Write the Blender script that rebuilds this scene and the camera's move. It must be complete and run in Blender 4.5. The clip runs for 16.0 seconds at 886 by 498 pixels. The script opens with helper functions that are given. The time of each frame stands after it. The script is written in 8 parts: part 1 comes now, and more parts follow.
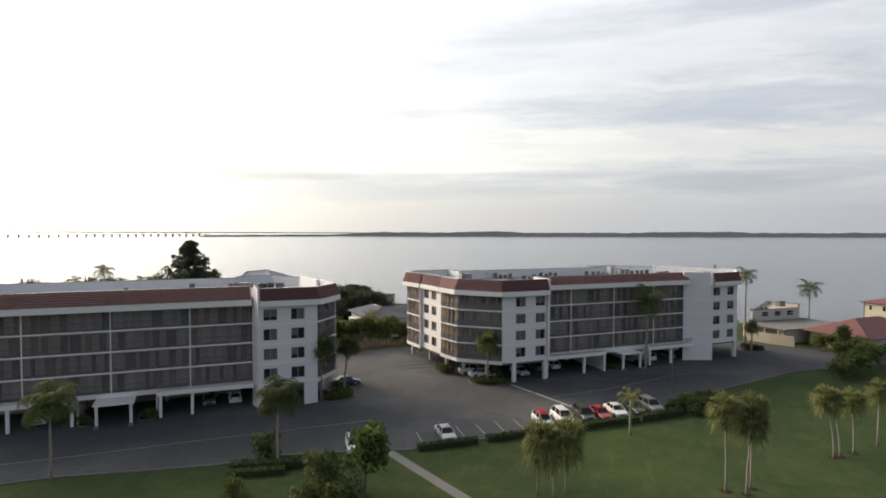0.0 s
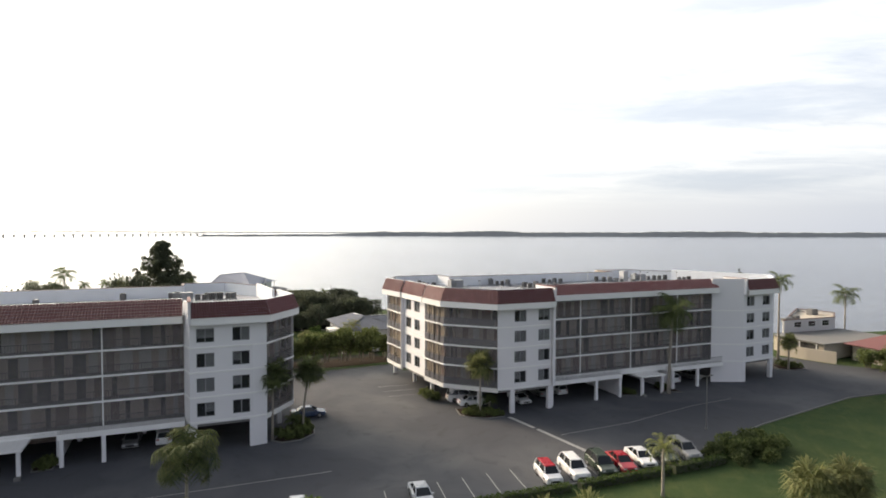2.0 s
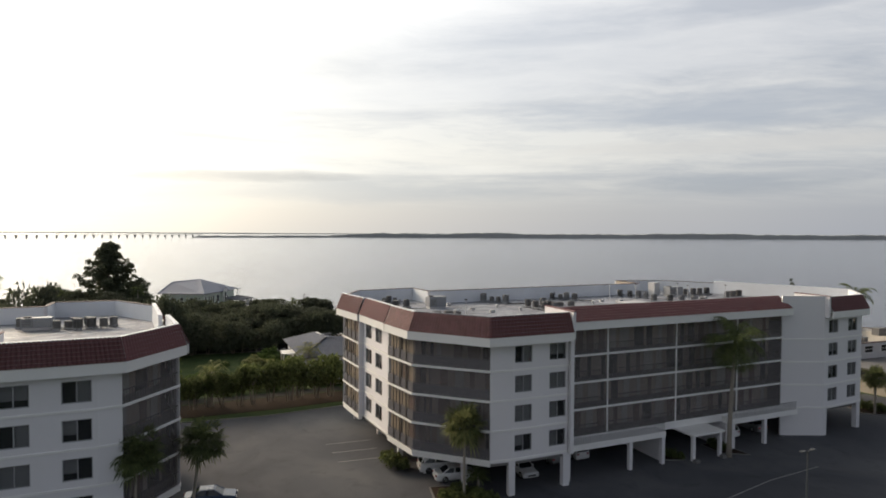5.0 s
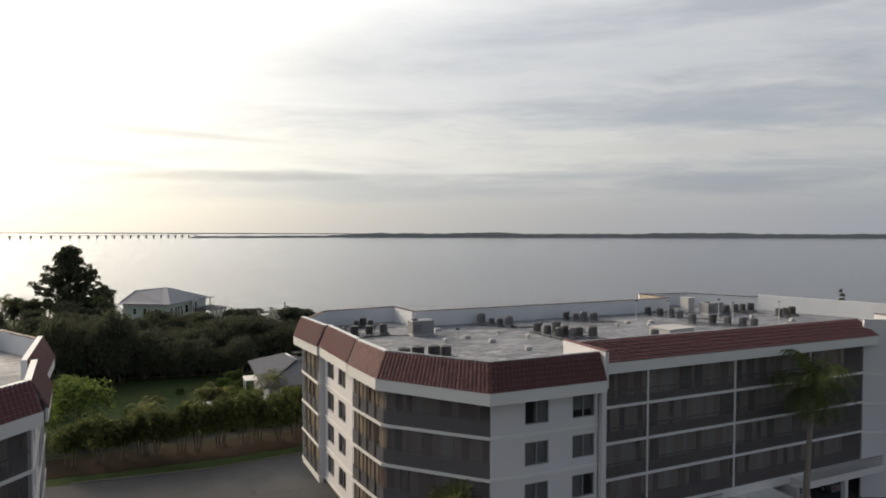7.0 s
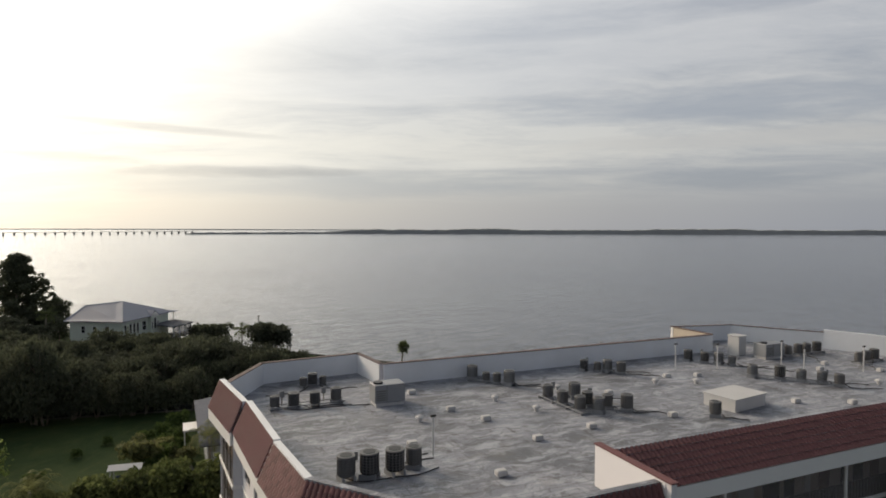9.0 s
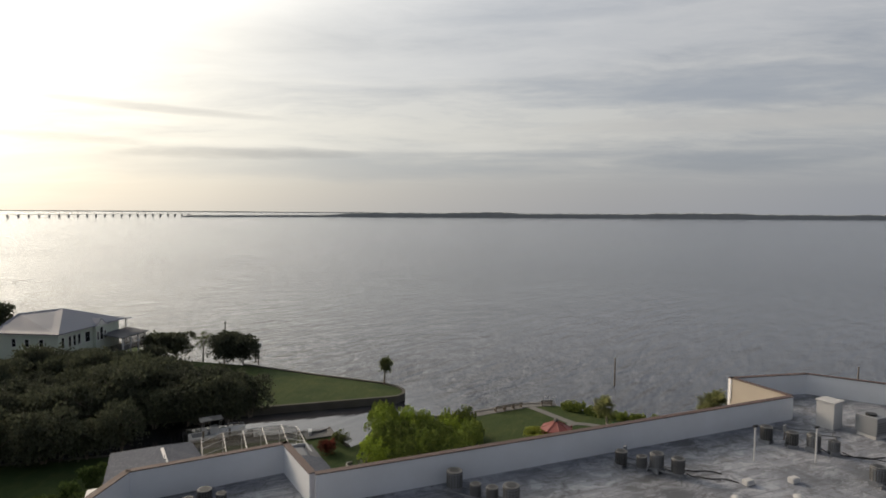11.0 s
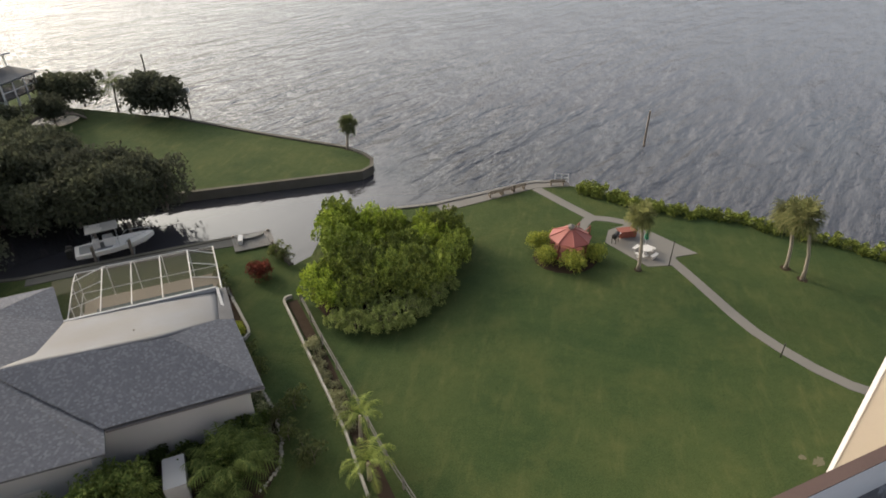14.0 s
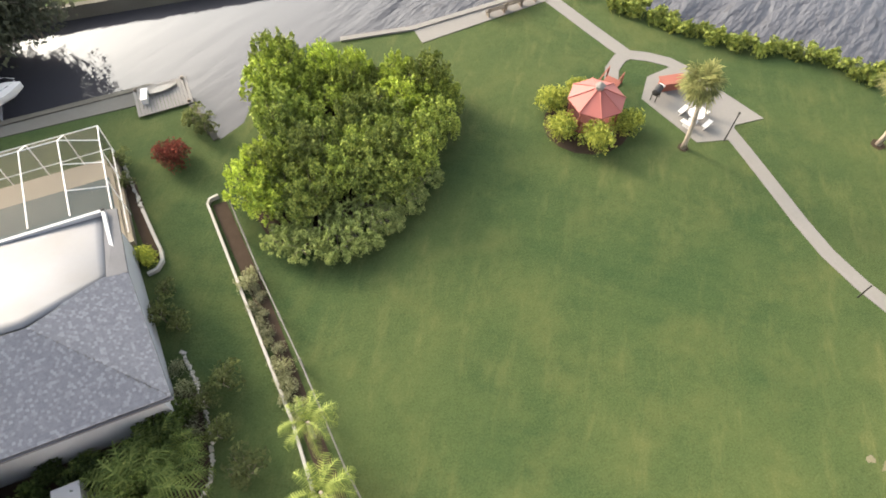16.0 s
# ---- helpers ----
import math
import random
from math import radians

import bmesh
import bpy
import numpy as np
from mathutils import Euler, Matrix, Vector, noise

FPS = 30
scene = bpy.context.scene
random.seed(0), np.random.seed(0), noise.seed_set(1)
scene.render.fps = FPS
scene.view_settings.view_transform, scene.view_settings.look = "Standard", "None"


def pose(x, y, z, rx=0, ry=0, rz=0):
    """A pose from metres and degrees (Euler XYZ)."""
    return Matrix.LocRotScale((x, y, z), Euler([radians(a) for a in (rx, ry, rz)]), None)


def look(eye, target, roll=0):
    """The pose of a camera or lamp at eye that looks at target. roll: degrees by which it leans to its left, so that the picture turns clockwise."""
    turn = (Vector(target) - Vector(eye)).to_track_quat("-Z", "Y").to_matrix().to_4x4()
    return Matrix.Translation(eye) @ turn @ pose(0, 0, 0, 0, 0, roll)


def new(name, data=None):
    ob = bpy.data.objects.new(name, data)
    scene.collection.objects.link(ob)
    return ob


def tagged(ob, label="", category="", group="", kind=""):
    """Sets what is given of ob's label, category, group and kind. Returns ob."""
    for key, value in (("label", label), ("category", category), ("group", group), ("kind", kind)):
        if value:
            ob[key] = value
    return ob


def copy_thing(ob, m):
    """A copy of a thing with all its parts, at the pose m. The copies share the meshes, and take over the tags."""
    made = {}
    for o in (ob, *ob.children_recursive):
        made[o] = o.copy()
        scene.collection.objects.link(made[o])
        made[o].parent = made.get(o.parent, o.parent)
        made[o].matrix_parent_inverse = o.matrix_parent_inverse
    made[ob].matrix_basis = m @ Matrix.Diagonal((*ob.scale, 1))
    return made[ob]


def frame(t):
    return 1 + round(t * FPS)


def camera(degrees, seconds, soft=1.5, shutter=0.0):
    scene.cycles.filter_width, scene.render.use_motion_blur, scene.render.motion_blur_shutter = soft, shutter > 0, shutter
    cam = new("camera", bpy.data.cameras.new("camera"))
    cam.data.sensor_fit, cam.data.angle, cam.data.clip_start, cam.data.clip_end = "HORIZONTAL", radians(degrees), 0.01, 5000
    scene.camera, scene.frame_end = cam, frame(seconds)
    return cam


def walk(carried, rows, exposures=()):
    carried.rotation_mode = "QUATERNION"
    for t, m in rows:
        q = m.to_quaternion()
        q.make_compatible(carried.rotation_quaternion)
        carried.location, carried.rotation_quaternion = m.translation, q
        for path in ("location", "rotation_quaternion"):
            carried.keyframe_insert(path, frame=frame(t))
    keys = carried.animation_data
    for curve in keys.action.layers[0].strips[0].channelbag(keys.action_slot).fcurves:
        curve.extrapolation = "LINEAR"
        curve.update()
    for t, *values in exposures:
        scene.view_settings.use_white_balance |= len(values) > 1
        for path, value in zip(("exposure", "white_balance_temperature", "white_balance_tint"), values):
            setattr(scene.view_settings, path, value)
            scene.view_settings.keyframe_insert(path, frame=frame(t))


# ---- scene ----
cam = camera(72.0, 16.0, soft=1.8)
PATH = [
    (0, (0.998, 3.238, 25.85), (1.773, 5.08, 25.785), 0.1),
    (0.5, (3.197, 7.268, 25.995), (3.974, 9.11, 25.926), 0.2),
    (1, (5.63, 11.083, 25.897), (6.404, 12.926, 25.83), 0.2),
    (1.5, (7.829, 15.078, 25.875), (8.605, 16.92, 25.807), 0.2),
    (2, (10.182, 18.866, 25.712), (10.956, 20.709, 25.646), 0.1),
    (2.5, (12.432, 22.751, 25.636), (13.206, 24.594, 25.571), 0.2),
    (3, (14.735, 26.598, 25.458), (15.51, 28.441, 25.396), 0.1),
    (3.5, (17.069, 30.439, 25.27), (17.841, 32.283, 25.213), 0.1),
    (4, (19.24, 34.478, 25.3), (20.014, 36.321, 25.24), 0.2),
    (6.5, (29.051, 53.534, 25.551), (29.829, 55.375, 25.49), 0.2),
    (7, (30.944, 57.242, 26.004), (31.723, 59.083, 25.942), 0.1),
    (7.5, (33.054, 61.225, 26.483), (33.834, 63.066, 26.422), 0.2),
    (8, (35.143, 65.043, 27.113), (35.924, 66.884, 27.05), 0.2),
    (8.5, (37.253, 68.83, 27.736), (38.033, 70.67, 27.666), 0.2),
    (9, (39.343, 72.547, 28.366), (40.124, 74.386, 28.29), 0.1),
    (11.5, (50.153, 92.529, 31.559), (50.935, 94.363, 31.401), 0.4),
    (12, (52.255, 96.416, 32.019), (53.035, 98.244, 31.794), 0.4),
    (12.5, (54.751, 101.055, 32.526), (55.518, 102.851, 32.091), 0.2),
    (13, (56.995, 105.232, 32.89), (57.739, 106.97, 32.235), 0.1),
    (13.5, (59.252, 109.444, 33.105), (59.959, 111.098, 32.23), 0.0),
    (14, (61.316, 113.55, 32.918), (61.986, 115.103, 31.851), 0.0),
    (14.5, (63.529, 117.725, 32.717), (64.146, 119.149, 31.455), 0.0),
    (15, (65.571, 121.694, 32.56), (66.132, 122.977, 31.132), 0.1),
    (15.5, (67.464, 125.879, 32.33), (67.97, 127.003, 30.755), 0.6),
    (16, (69.378, 130.2, 32.39), (69.841, 131.197, 30.72), 1.1),
]
EXPOSURES = [(0, 0.55), (1, 0.86), (2.5, 1.03), (4, 0.57), (7, 0.05), (9, -0.08), (11.5, -0.25), (12.5, -0.45), (13, -0.28), (13.5, 0.2), (14, 0.68), (15, 1.4), (16, 2.05)]
walk(cam, [(t, look(eye, target, roll)) for t, eye, target, roll in PATH], EXPOSURES)

# ---- light ----
SUN_HEADING, SUN_HEIGHT = radians(-29), radians(23)   # heading from +y towards +x
SUN_WAY = Vector((math.sin(SUN_HEADING) * math.cos(SUN_HEIGHT), math.cos(SUN_HEADING) * math.cos(SUN_HEIGHT), math.sin(SUN_HEIGHT)))
sun_data = bpy.data.lights.new("sun", "SUN")
sun_data.energy, sun_data.angle, sun_data.color = 1.65, radians(12), (1.0, 0.73, 0.47)
sun = new("sun", sun_data)
sun.matrix_world = look(SUN_WAY * 100, (0, 0, 0))


class Nodes:
    """A short way to write node trees."""

    def __init__(self, tree):
        self.tree = tree
        tree.nodes.clear()

    def add(self, kind, **values):
        n = self.tree.nodes.new(kind)
        ins = values.pop("ins", {})
        for k, v in values.items():
            if k == "operation": n.operation = v
            elif k == "blend_type": n.blend_type = v
            elif k == "data_type": n.data_type = v
            elif k == "feature": n.feature = v
            elif k == "sky_type": n.sky_type = v
            elif k == "noise_dimensions": n.noise_dimensions = v
        for k, v in ins.items():
            self.put(n, k, v)
        return n

    def put(self, n, k, v):
        if isinstance(v, bpy.types.NodeSocket):
            self.tree.links.new(v, n.inputs[k])
        else:
            n.inputs[k].default_value = v

    def math(self, op, a, b=0.0, c=0.0):
        return self.add("ShaderNodeMath", operation=op, ins={0: a, 1: b, 2: c}).outputs[0]

    def vec(self, op, a, b=(0, 0, 0), out=0):
        return self.add("ShaderNodeVectorMath", operation=op, ins={0: a, 1: b}).outputs[out]

    def mix(self, f, a, b, blend="MIX"):
        n = self.add("ShaderNodeMix", data_type="RGBA", blend_type=blend)
        self.put(n, 0, f), self.put(n, 6, a), self.put(n, 7, b)
        return n.outputs[2]

    def ramp(self, f, lo, hi, a=0.0, b=1.0):
        n = self.add("ShaderNodeMapRange", ins={0: f, 1: lo, 2: hi, 3: a, 4: b})
        return n.outputs[0]

    def noise(self, v, scale, detail=3.0, rough=0.55):
        return self.add("ShaderNodeTexNoise", ins={"Vector": v, "Scale": scale, "Detail": detail, "Roughness": rough}).outputs[0]


def rgb(c, k=1.0):
    return (c[0] * k, c[1] * k, c[2] * k, 1.0)


world = bpy.data.worlds.new("sky")
world.use_nodes = True
scene.world = world
N = Nodes(world.node_tree)
way = N.add("ShaderNodeTexCoord").outputs["Generated"]
sky = N.add("ShaderNodeTexSky", sky_type="NISHITA")
sky.sun_disc, sky.sun_elevation, sky.sun_rotation = False, SUN_HEIGHT, SUN_HEADING
sky.air_density, sky.dust_density = 1.0, 2.0
sep = N.add("ShaderNodeSeparateXYZ", ins={0: way})
up = N.math("MAXIMUM", sep.outputs[2], 0.0)
low = N.math("ADD", up, 0.10)
turned = N.add("ShaderNodeVectorRotate", ins={"Vector": way, "Angle": radians(23)}).outputs[0]
tsep = N.add("ShaderNodeSeparateXYZ", ins={0: turned})
bearing = N.math("ARCTAN2", tsep.outputs[0], tsep.outputs[1])
rise = N.math("ARCSINE", up)
flat = N.add("ShaderNodeCombineXYZ", ins={0: N.math("DIVIDE", tsep.outputs[0], low), 1: N.math("DIVIDE", tsep.outputs[1], low), 2: 0.0}).outputs[0]
warp = N.add("ShaderNodeTexNoise", ins={"Vector": flat, "Scale": 0.8, "Detail": 3.0}).outputs[1]
streak = N.vec("MULTIPLY", N.vec("ADD", flat, N.vec("MULTIPLY", warp, (0.7, 0.7, 0.0))), (0.45, 1.0, 1.0))
big = N.noise(streak, 0.36, 6.0, 0.55)
fine = N.noise(N.vec("ADD", streak, (3.7, 1.3, 0.0)), 1.7, 10.0, 0.68)
cover = N.ramp(N.math("ADD", N.math("MULTIPLY", big, 0.45), N.math("MULTIPLY", fine, 0.55)), 0.42, 0.58)
toward = N.math("MAXIMUM", N.vec("DOT_PRODUCT", way, tuple(SUN_WAY), 1), 0.0)
edge_at = N.add("ShaderNodeCombineXYZ", ins={0: N.math("MULTIPLY", bearing, 5.0), 1: N.math("MULTIPLY", rise, 30.0), 2: 4.0}).outputs[0]
edge = N.math("SUBTRACT", N.noise(edge_at, 1.0, 7.0, 0.6), 0.5)


def cloud(a, e, wide, tall, slope=0.0, ragged=3.0, soft=0.9):
    """A ragged cloud round one bearing and height over the horizon (radians), tilted by slope."""
    da = N.math("SUBTRACT", bearing, a)
    de = N.math("SUBTRACT", N.math("SUBTRACT", rise, e), N.math("MULTIPLY", da, slope))
    q = N.math("ADD", N.math("POWER", N.math("ABSOLUTE", N.math("DIVIDE", da, wide)), 2.0), N.math("POWER", N.math("ABSOLUTE", N.math("DIVIDE", de, tall)), 2.0))
    return N.ramp(N.math("ADD", N.math("SUBTRACT", 1.0, q), N.math("MULTIPLY", edge, ragged)), -0.1, soft)


right = N.ramp(bearing, -0.3, 0.6)
high = N.mix(cover, N.mix(right, rgb((0.62, 0.635, 0.655)), rgb((0.46, 0.50, 0.56))), rgb((0.76, 0.765, 0.77)))
high = N.mix(1.0, high, N.mix(N.ramp(up, 0.40, 0.85), rgb((1, 1, 1)), rgb((0.40, 0.40, 0.41))), "MULTIPLY")
middle = N.mix(cover, rgb((0.53, 0.545, 0.57)), rgb((0.80, 0.785, 0.74)))
hazy = N.mix(right, rgb((0.60, 0.59, 0.57)), rgb((0.46, 0.48, 0.52)))
lit = N.mix(N.ramp(up, 0.03, 0.12), hazy, N.mix(N.ramp(up, 0.14, 0.27), middle, high))
for a, e, wide, tall, slope, amount, c in ((0.20, 0.255, 0.62, 0.045, 0.10, 0.6, (0.80, 0.80, 0.795)), (0.45, 0.175, 0.40, 0.032, -0.02, 0.75, (0.46, 0.495, 0.55)), (0.55, 0.335, 0.55, 0.035, 0.05, 0.6, (0.45, 0.485, 0.545)),
                                           (-0.05, 0.122, 0.5, 0.022, -0.03, 0.65, (0.88, 0.85, 0.78)), (-0.15, 0.098, 0.36, 0.010, 0.0, 0.6, (0.86, 0.84, 0.79)), (0.45, 0.128, 0.30, 0.016, 0.0, 0.7, (0.72, 0.70, 0.665)), (-0.20, 0.068, 0.40, 0.026, 0.0, 0.8, (0.46, 0.485, 0.52)), (0.43, 0.068, 0.17, 0.018, 0.0, 0.8, (0.40, 0.43, 0.48))):
    lit = N.mix(N.math("MULTIPLY", cloud(a, e, wide, tall, slope), amount), lit, rgb(c))
lit = N.mix(1.0, lit, N.mix(N.ramp(toward, 0.35, 0.85), rgb((0.84, 0.84, 0.85)), rgb((1, 1, 1))), "MULTIPLY")
for power, c in ((4.5, (0.42, 0.37, 0.26)), (12.0, (2.1, 1.88, 1.45)), (60.0, (8.0, 7.4, 6.4)), (400.0, (14.0, 13.0, 11.0))):
    lit = N.mix(1.0, lit, N.mix(N.math("POWER", toward, power), rgb((0, 0, 0)), rgb(c)), "ADD")
lowshade = N.math("MULTIPLY", N.ramp(up, 0.21, 0.12), N.math("MULTIPLY", N.ramp(toward, 0.80, 0.97), N.ramp(fine, 0.36, 0.62, 0.46, 0.22)))
lit = N.mix(1.0, lit, N.mix(lowshade, rgb((1, 1, 1)), rgb((0.35, 0.36, 0.40))), "MULTIPLY")
for a, e, wide, tall, slope in ((-0.46, 0.145, 0.24, 0.007, -0.04), (-0.30, 0.083, 0.20, 0.010, 0.02), (-0.56, 0.095, 0.12, 0.008, 0.0)):
    lit = N.mix(N.math("MULTIPLY", cloud(a, e, wide, tall, slope, 2.2), 0.5), lit, N.mix(1.0, lit, rgb((0.55, 0.56, 0.60)), "MULTIPLY"))
veil = N.math("MULTIPLY", N.math("POWER", toward, 3.0), N.math("MULTIPLY", N.ramp(up, 0.26, 0.46), N.ramp(up, 0.9, 0.6)))
lit = N.mix(1.0, lit, N.mix(veil, rgb((0, 0, 0)), rgb((1.9, 1.8, 1.62))), "ADD")
clear = N.mix(1.0, sky.outputs[0], rgb((0.1, 0.1, 0.1)), "MULTIPLY")
total = N.mix(0.85, clear, lit)
facing = N.vec("DOT_PRODUCT", way, (math.sin(radians(0)), math.cos(radians(0)), 0.0), 1)
total = N.mix(1.0, total, N.mix(N.ramp(facing, -0.5, 0.7), rgb((0.60, 0.63, 0.69)), rgb((1.0, 1.0, 1.0))), "MULTIPLY")
N.add("ShaderNodeOutputWorld", ins={0: N.add("ShaderNodeBackground", ins={"Color": total, "Strength": 1.0}).outputs[0]})


# ---- materials ----
def material(name, color, rough=0.7, metal=0.0, spread=0.25, scale=1.0, grain=12.0, bump=0.0, second=None, each=0.0, spec=0.5):
    """A surface with stains at one scale and grain at another. second: a colour that shows in the stains; each: variation from piece to piece."""
    m = bpy.data.materials.new(name)
    m.use_nodes = True
    n = Nodes(m.node_tree)
    where = n.add("ShaderNodeTexCoord").outputs["Object"]
    stain = n.ramp(n.noise(where, scale, 4.0), 0.3, 0.7)
    speck = n.noise(where, scale * grain, 3.0)
    base = n.mix(stain, rgb(color, 1 - spread * 0.5), rgb(second or color, 1 + spread * 0.4))
    base = n.mix(0.35, base, n.mix(speck, rgb(color, 1 - spread), rgb(color, 1 + spread)))
    if each:
        own = n.add("ShaderNodeObjectInfo").outputs["Random"]
        base = n.mix(1.0, base, n.mix(own, rgb((1 - each,) * 3), rgb((1 + each,) * 3)), "MULTIPLY")
    b = n.add("ShaderNodeBsdfPrincipled", ins={"Base Color": base, "Roughness": n.ramp(stain, 0, 1, max(0.02, rough - 0.08), min(1, rough + 0.08)), "Metallic": metal, "Specular IOR Level": spec})
    if bump:
        n.put(b, "Normal", n.add("ShaderNodeBump", ins={"Strength": bump, "Distance": 0.05, "Height": speck}).outputs[0])
    n.add("ShaderNodeOutputMaterial", ins={0: b.outputs[0]})
    return m


def leafy(name, color, tip, rough=0.75, each=0.2, thin=0.48):
    """Leaves that let some light through, each of its own shade."""
    m = bpy.data.materials.new(name)
    m.use_nodes = True
    n = Nodes(m.node_tree)
    own = n.add("ShaderNodeNewGeometry").outputs["Random Per Island"]
    one = n.add("ShaderNodeObjectInfo").outputs["Random"]
    c = n.mix(own, rgb(color), rgb(tip))
    c = n.mix(1.0, c, n.mix(one, rgb((1 - each, 1 - each, 1 - each * 0.8)), rgb((1 + each, 1 + each, 1 + each * 0.5))), "MULTIPLY")
    b = n.add("ShaderNodeBsdfPrincipled", ins={"Base Color": c, "Roughness": rough, "Specular IOR Level": 0.15})
    t = n.add("ShaderNodeBsdfTranslucent", ins={"Color": c})
    n.add("ShaderNodeOutputMaterial", ins={0: n.add("ShaderNodeMixShader", ins={0: thin, 1: b.outputs[0], 2: t.outputs[0]}).outputs[0]})
    return m


def see_through(name, color, open_part, rough=0.1):
    """Glass or insect screen: part of the light goes straight through."""
    m = bpy.data.materials.new(name)
    m.use_nodes = True
    n = Nodes(m.node_tree)
    b = n.add("ShaderNodeBsdfPrincipled", ins={"Base Color": rgb(color), "Roughness": rough})
    t = n.add("ShaderNodeBsdfTransparent")
    n.add("ShaderNodeOutputMaterial", ins={0: n.add("ShaderNodeMixShader", ins={0: open_part, 1: b.outputs[0], 2: t.outputs[0]}).outputs[0]})
    return m


def grass_surface():
    """Lawn: broad worn and greener patches, mowing streaks and fine blades."""
    m = bpy.data.materials.new("lawn_grass")
    m.use_nodes = True
    n = Nodes(m.node_tree)
    where = n.add("ShaderNodeTexCoord").outputs["Object"]
    turned = n.add("ShaderNodeVectorRotate", ins={"Vector": where, "Angle": radians(35)}).outputs[0]
    broad = n.ramp(n.noise(where, 0.075, 6.0, 0.68), 0.40, 0.62)
    worn = n.ramp(n.noise(n.vec("ADD", where, (40.0, 7.0, 0.0)), 0.3, 6.0, 0.65), 0.50, 0.72)
    mown = n.ramp(n.noise(n.vec("MULTIPLY", turned, (0.12, 1.0, 1.0)), 0.55, 5.0, 0.7), 0.38, 0.62)
    dry = n.ramp(n.noise(n.vec("MULTIPLY", n.vec("ADD", turned, (11.0, 3.0, 0.0)), (1.0, 0.22, 1.0)), 0.8, 6.0, 0.75), 0.52, 0.70)
    tuft = n.ramp(n.noise(where, 1.7, 6.0, 0.75), 0.34, 0.66)
    blade = n.noise(where, 9.0, 4.0, 0.75)
    c = n.mix(broad, rgb((0.020, 0.045, 0.017)), rgb((0.077, 0.097, 0.034)))
    c = n.mix(n.math("MULTIPLY", mown, 0.5), c, rgb((0.060, 0.085, 0.028)))
    c = n.mix(n.math("MULTIPLY", tuft, 0.45), c, rgb((0.020, 0.040, 0.012)))
    c = n.mix(n.math("MULTIPLY", worn, 0.55), c, rgb((0.114, 0.118, 0.041)))
    c = n.mix(n.math("MULTIPLY", n.math("MULTIPLY", dry, n.ramp(broad, 0.0, 1.0, 0.35, 1.0)), 0.7), c, rgb((0.142, 0.141, 0.052)))
    c = n.mix(0.42, c, n.mix(n.ramp(blade, 0.3, 0.7), rgb((0.013, 0.029, 0.006)), rgb((0.080, 0.114, 0.051))))
    b = n.add("ShaderNodeBsdfPrincipled", ins={"Base Color": c, "Roughness": 0.95, "Specular IOR Level": 0.1})
    n.put(b, "Normal", n.add("ShaderNodeBump", ins={"Strength": 0.6, "Distance": 0.08, "Height": n.math("ADD", blade, tuft)}).outputs[0])
    n.add("ShaderNodeOutputMaterial", ins={0: b.outputs[0]})
    return m


def roof_membrane():
    """Old grey roof coating: pale worn streaks, dark pond stains and seams' grime."""
    m = bpy.data.materials.new("flat_roof_membrane")
    m.use_nodes = True
    n = Nodes(m.node_tree)
    where = n.add("ShaderNodeTexCoord").outputs["Object"]
    bent = n.vec("ADD", where, n.vec("MULTIPLY", n.add("ShaderNodeTexNoise", ins={"Vector": where, "Scale": 0.5, "Detail": 4.0}).outputs[1], (2.4, 2.4, 0)))
    bent_seam = n.vec("ADD", where, n.vec("MULTIPLY", n.add("ShaderNodeTexNoise", ins={"Vector": where, "Scale": 0.25, "Detail": 2.0}).outputs[1], (0.3, 0.3, 0)))
    pond = n.ramp(n.noise(bent, 0.22, 5.0, 0.62), 0.42, 0.60)
    wear = n.ramp(n.noise(n.vec("MULTIPLY", bent, (0.4, 1.2, 1.0)), 0.9, 8.0, 0.78), 0.46, 0.60)
    spot = n.ramp(n.noise(bent, 1.6, 7.0, 0.75), 0.52, 0.64)
    c = n.mix(pond, rgb((0.098, 0.102, 0.114)), rgb((0.20, 0.212, 0.245)))
    c = n.mix(n.math("MULTIPLY", n.ramp(n.noise(n.vec("ADD", where, (9.0, 3.0, 0.0)), 0.13, 4.0, 0.6), 0.46, 0.62), 0.55), c, rgb((0.30, 0.318, 0.365)))
    c = n.mix(n.math("MULTIPLY", wear, 0.75), c, rgb((0.43, 0.447, 0.49)))
    c = n.mix(n.math("MULTIPLY", spot, 0.75), c, rgb((0.074, 0.074, 0.076)))
    rust = n.ramp(n.noise(n.vec("ADD", where, (21.0, 5.0, 0.0)), 0.35, 5.0, 0.7), 0.58, 0.72)
    c = n.mix(n.math("MULTIPLY", rust, 0.45), c, rgb((0.13, 0.115, 0.085)))
    seam = n.add("ShaderNodeTexBrick", ins={"Vector": bent_seam, "Scale": 1.0, "Mortar Size": 0.035, "Brick Width": 9.0, "Row Height": 1.0}).outputs[1]
    c = n.mix(n.math("MULTIPLY", seam, 0.5), c, rgb((0.085, 0.087, 0.092)))
    dirt = n.ramp(n.noise(where, 5.0, 5.0, 0.8), 0.58, 0.72)
    c = n.mix(n.math("MULTIPLY", dirt, 0.5), c, rgb((0.07, 0.07, 0.072)))
    b = n.add("ShaderNodeBsdfPrincipled", ins={"Base Color": c, "Roughness": n.ramp(pond, 0, 1, 0.45, 0.85)})
    n.put(b, "Normal", n.add("ShaderNodeBump", ins={"Strength": 0.3, "Distance": 0.05, "Height": wear}).outputs[0])
    n.add("ShaderNodeOutputMaterial", ins={0: b.outputs[0]})
    return m


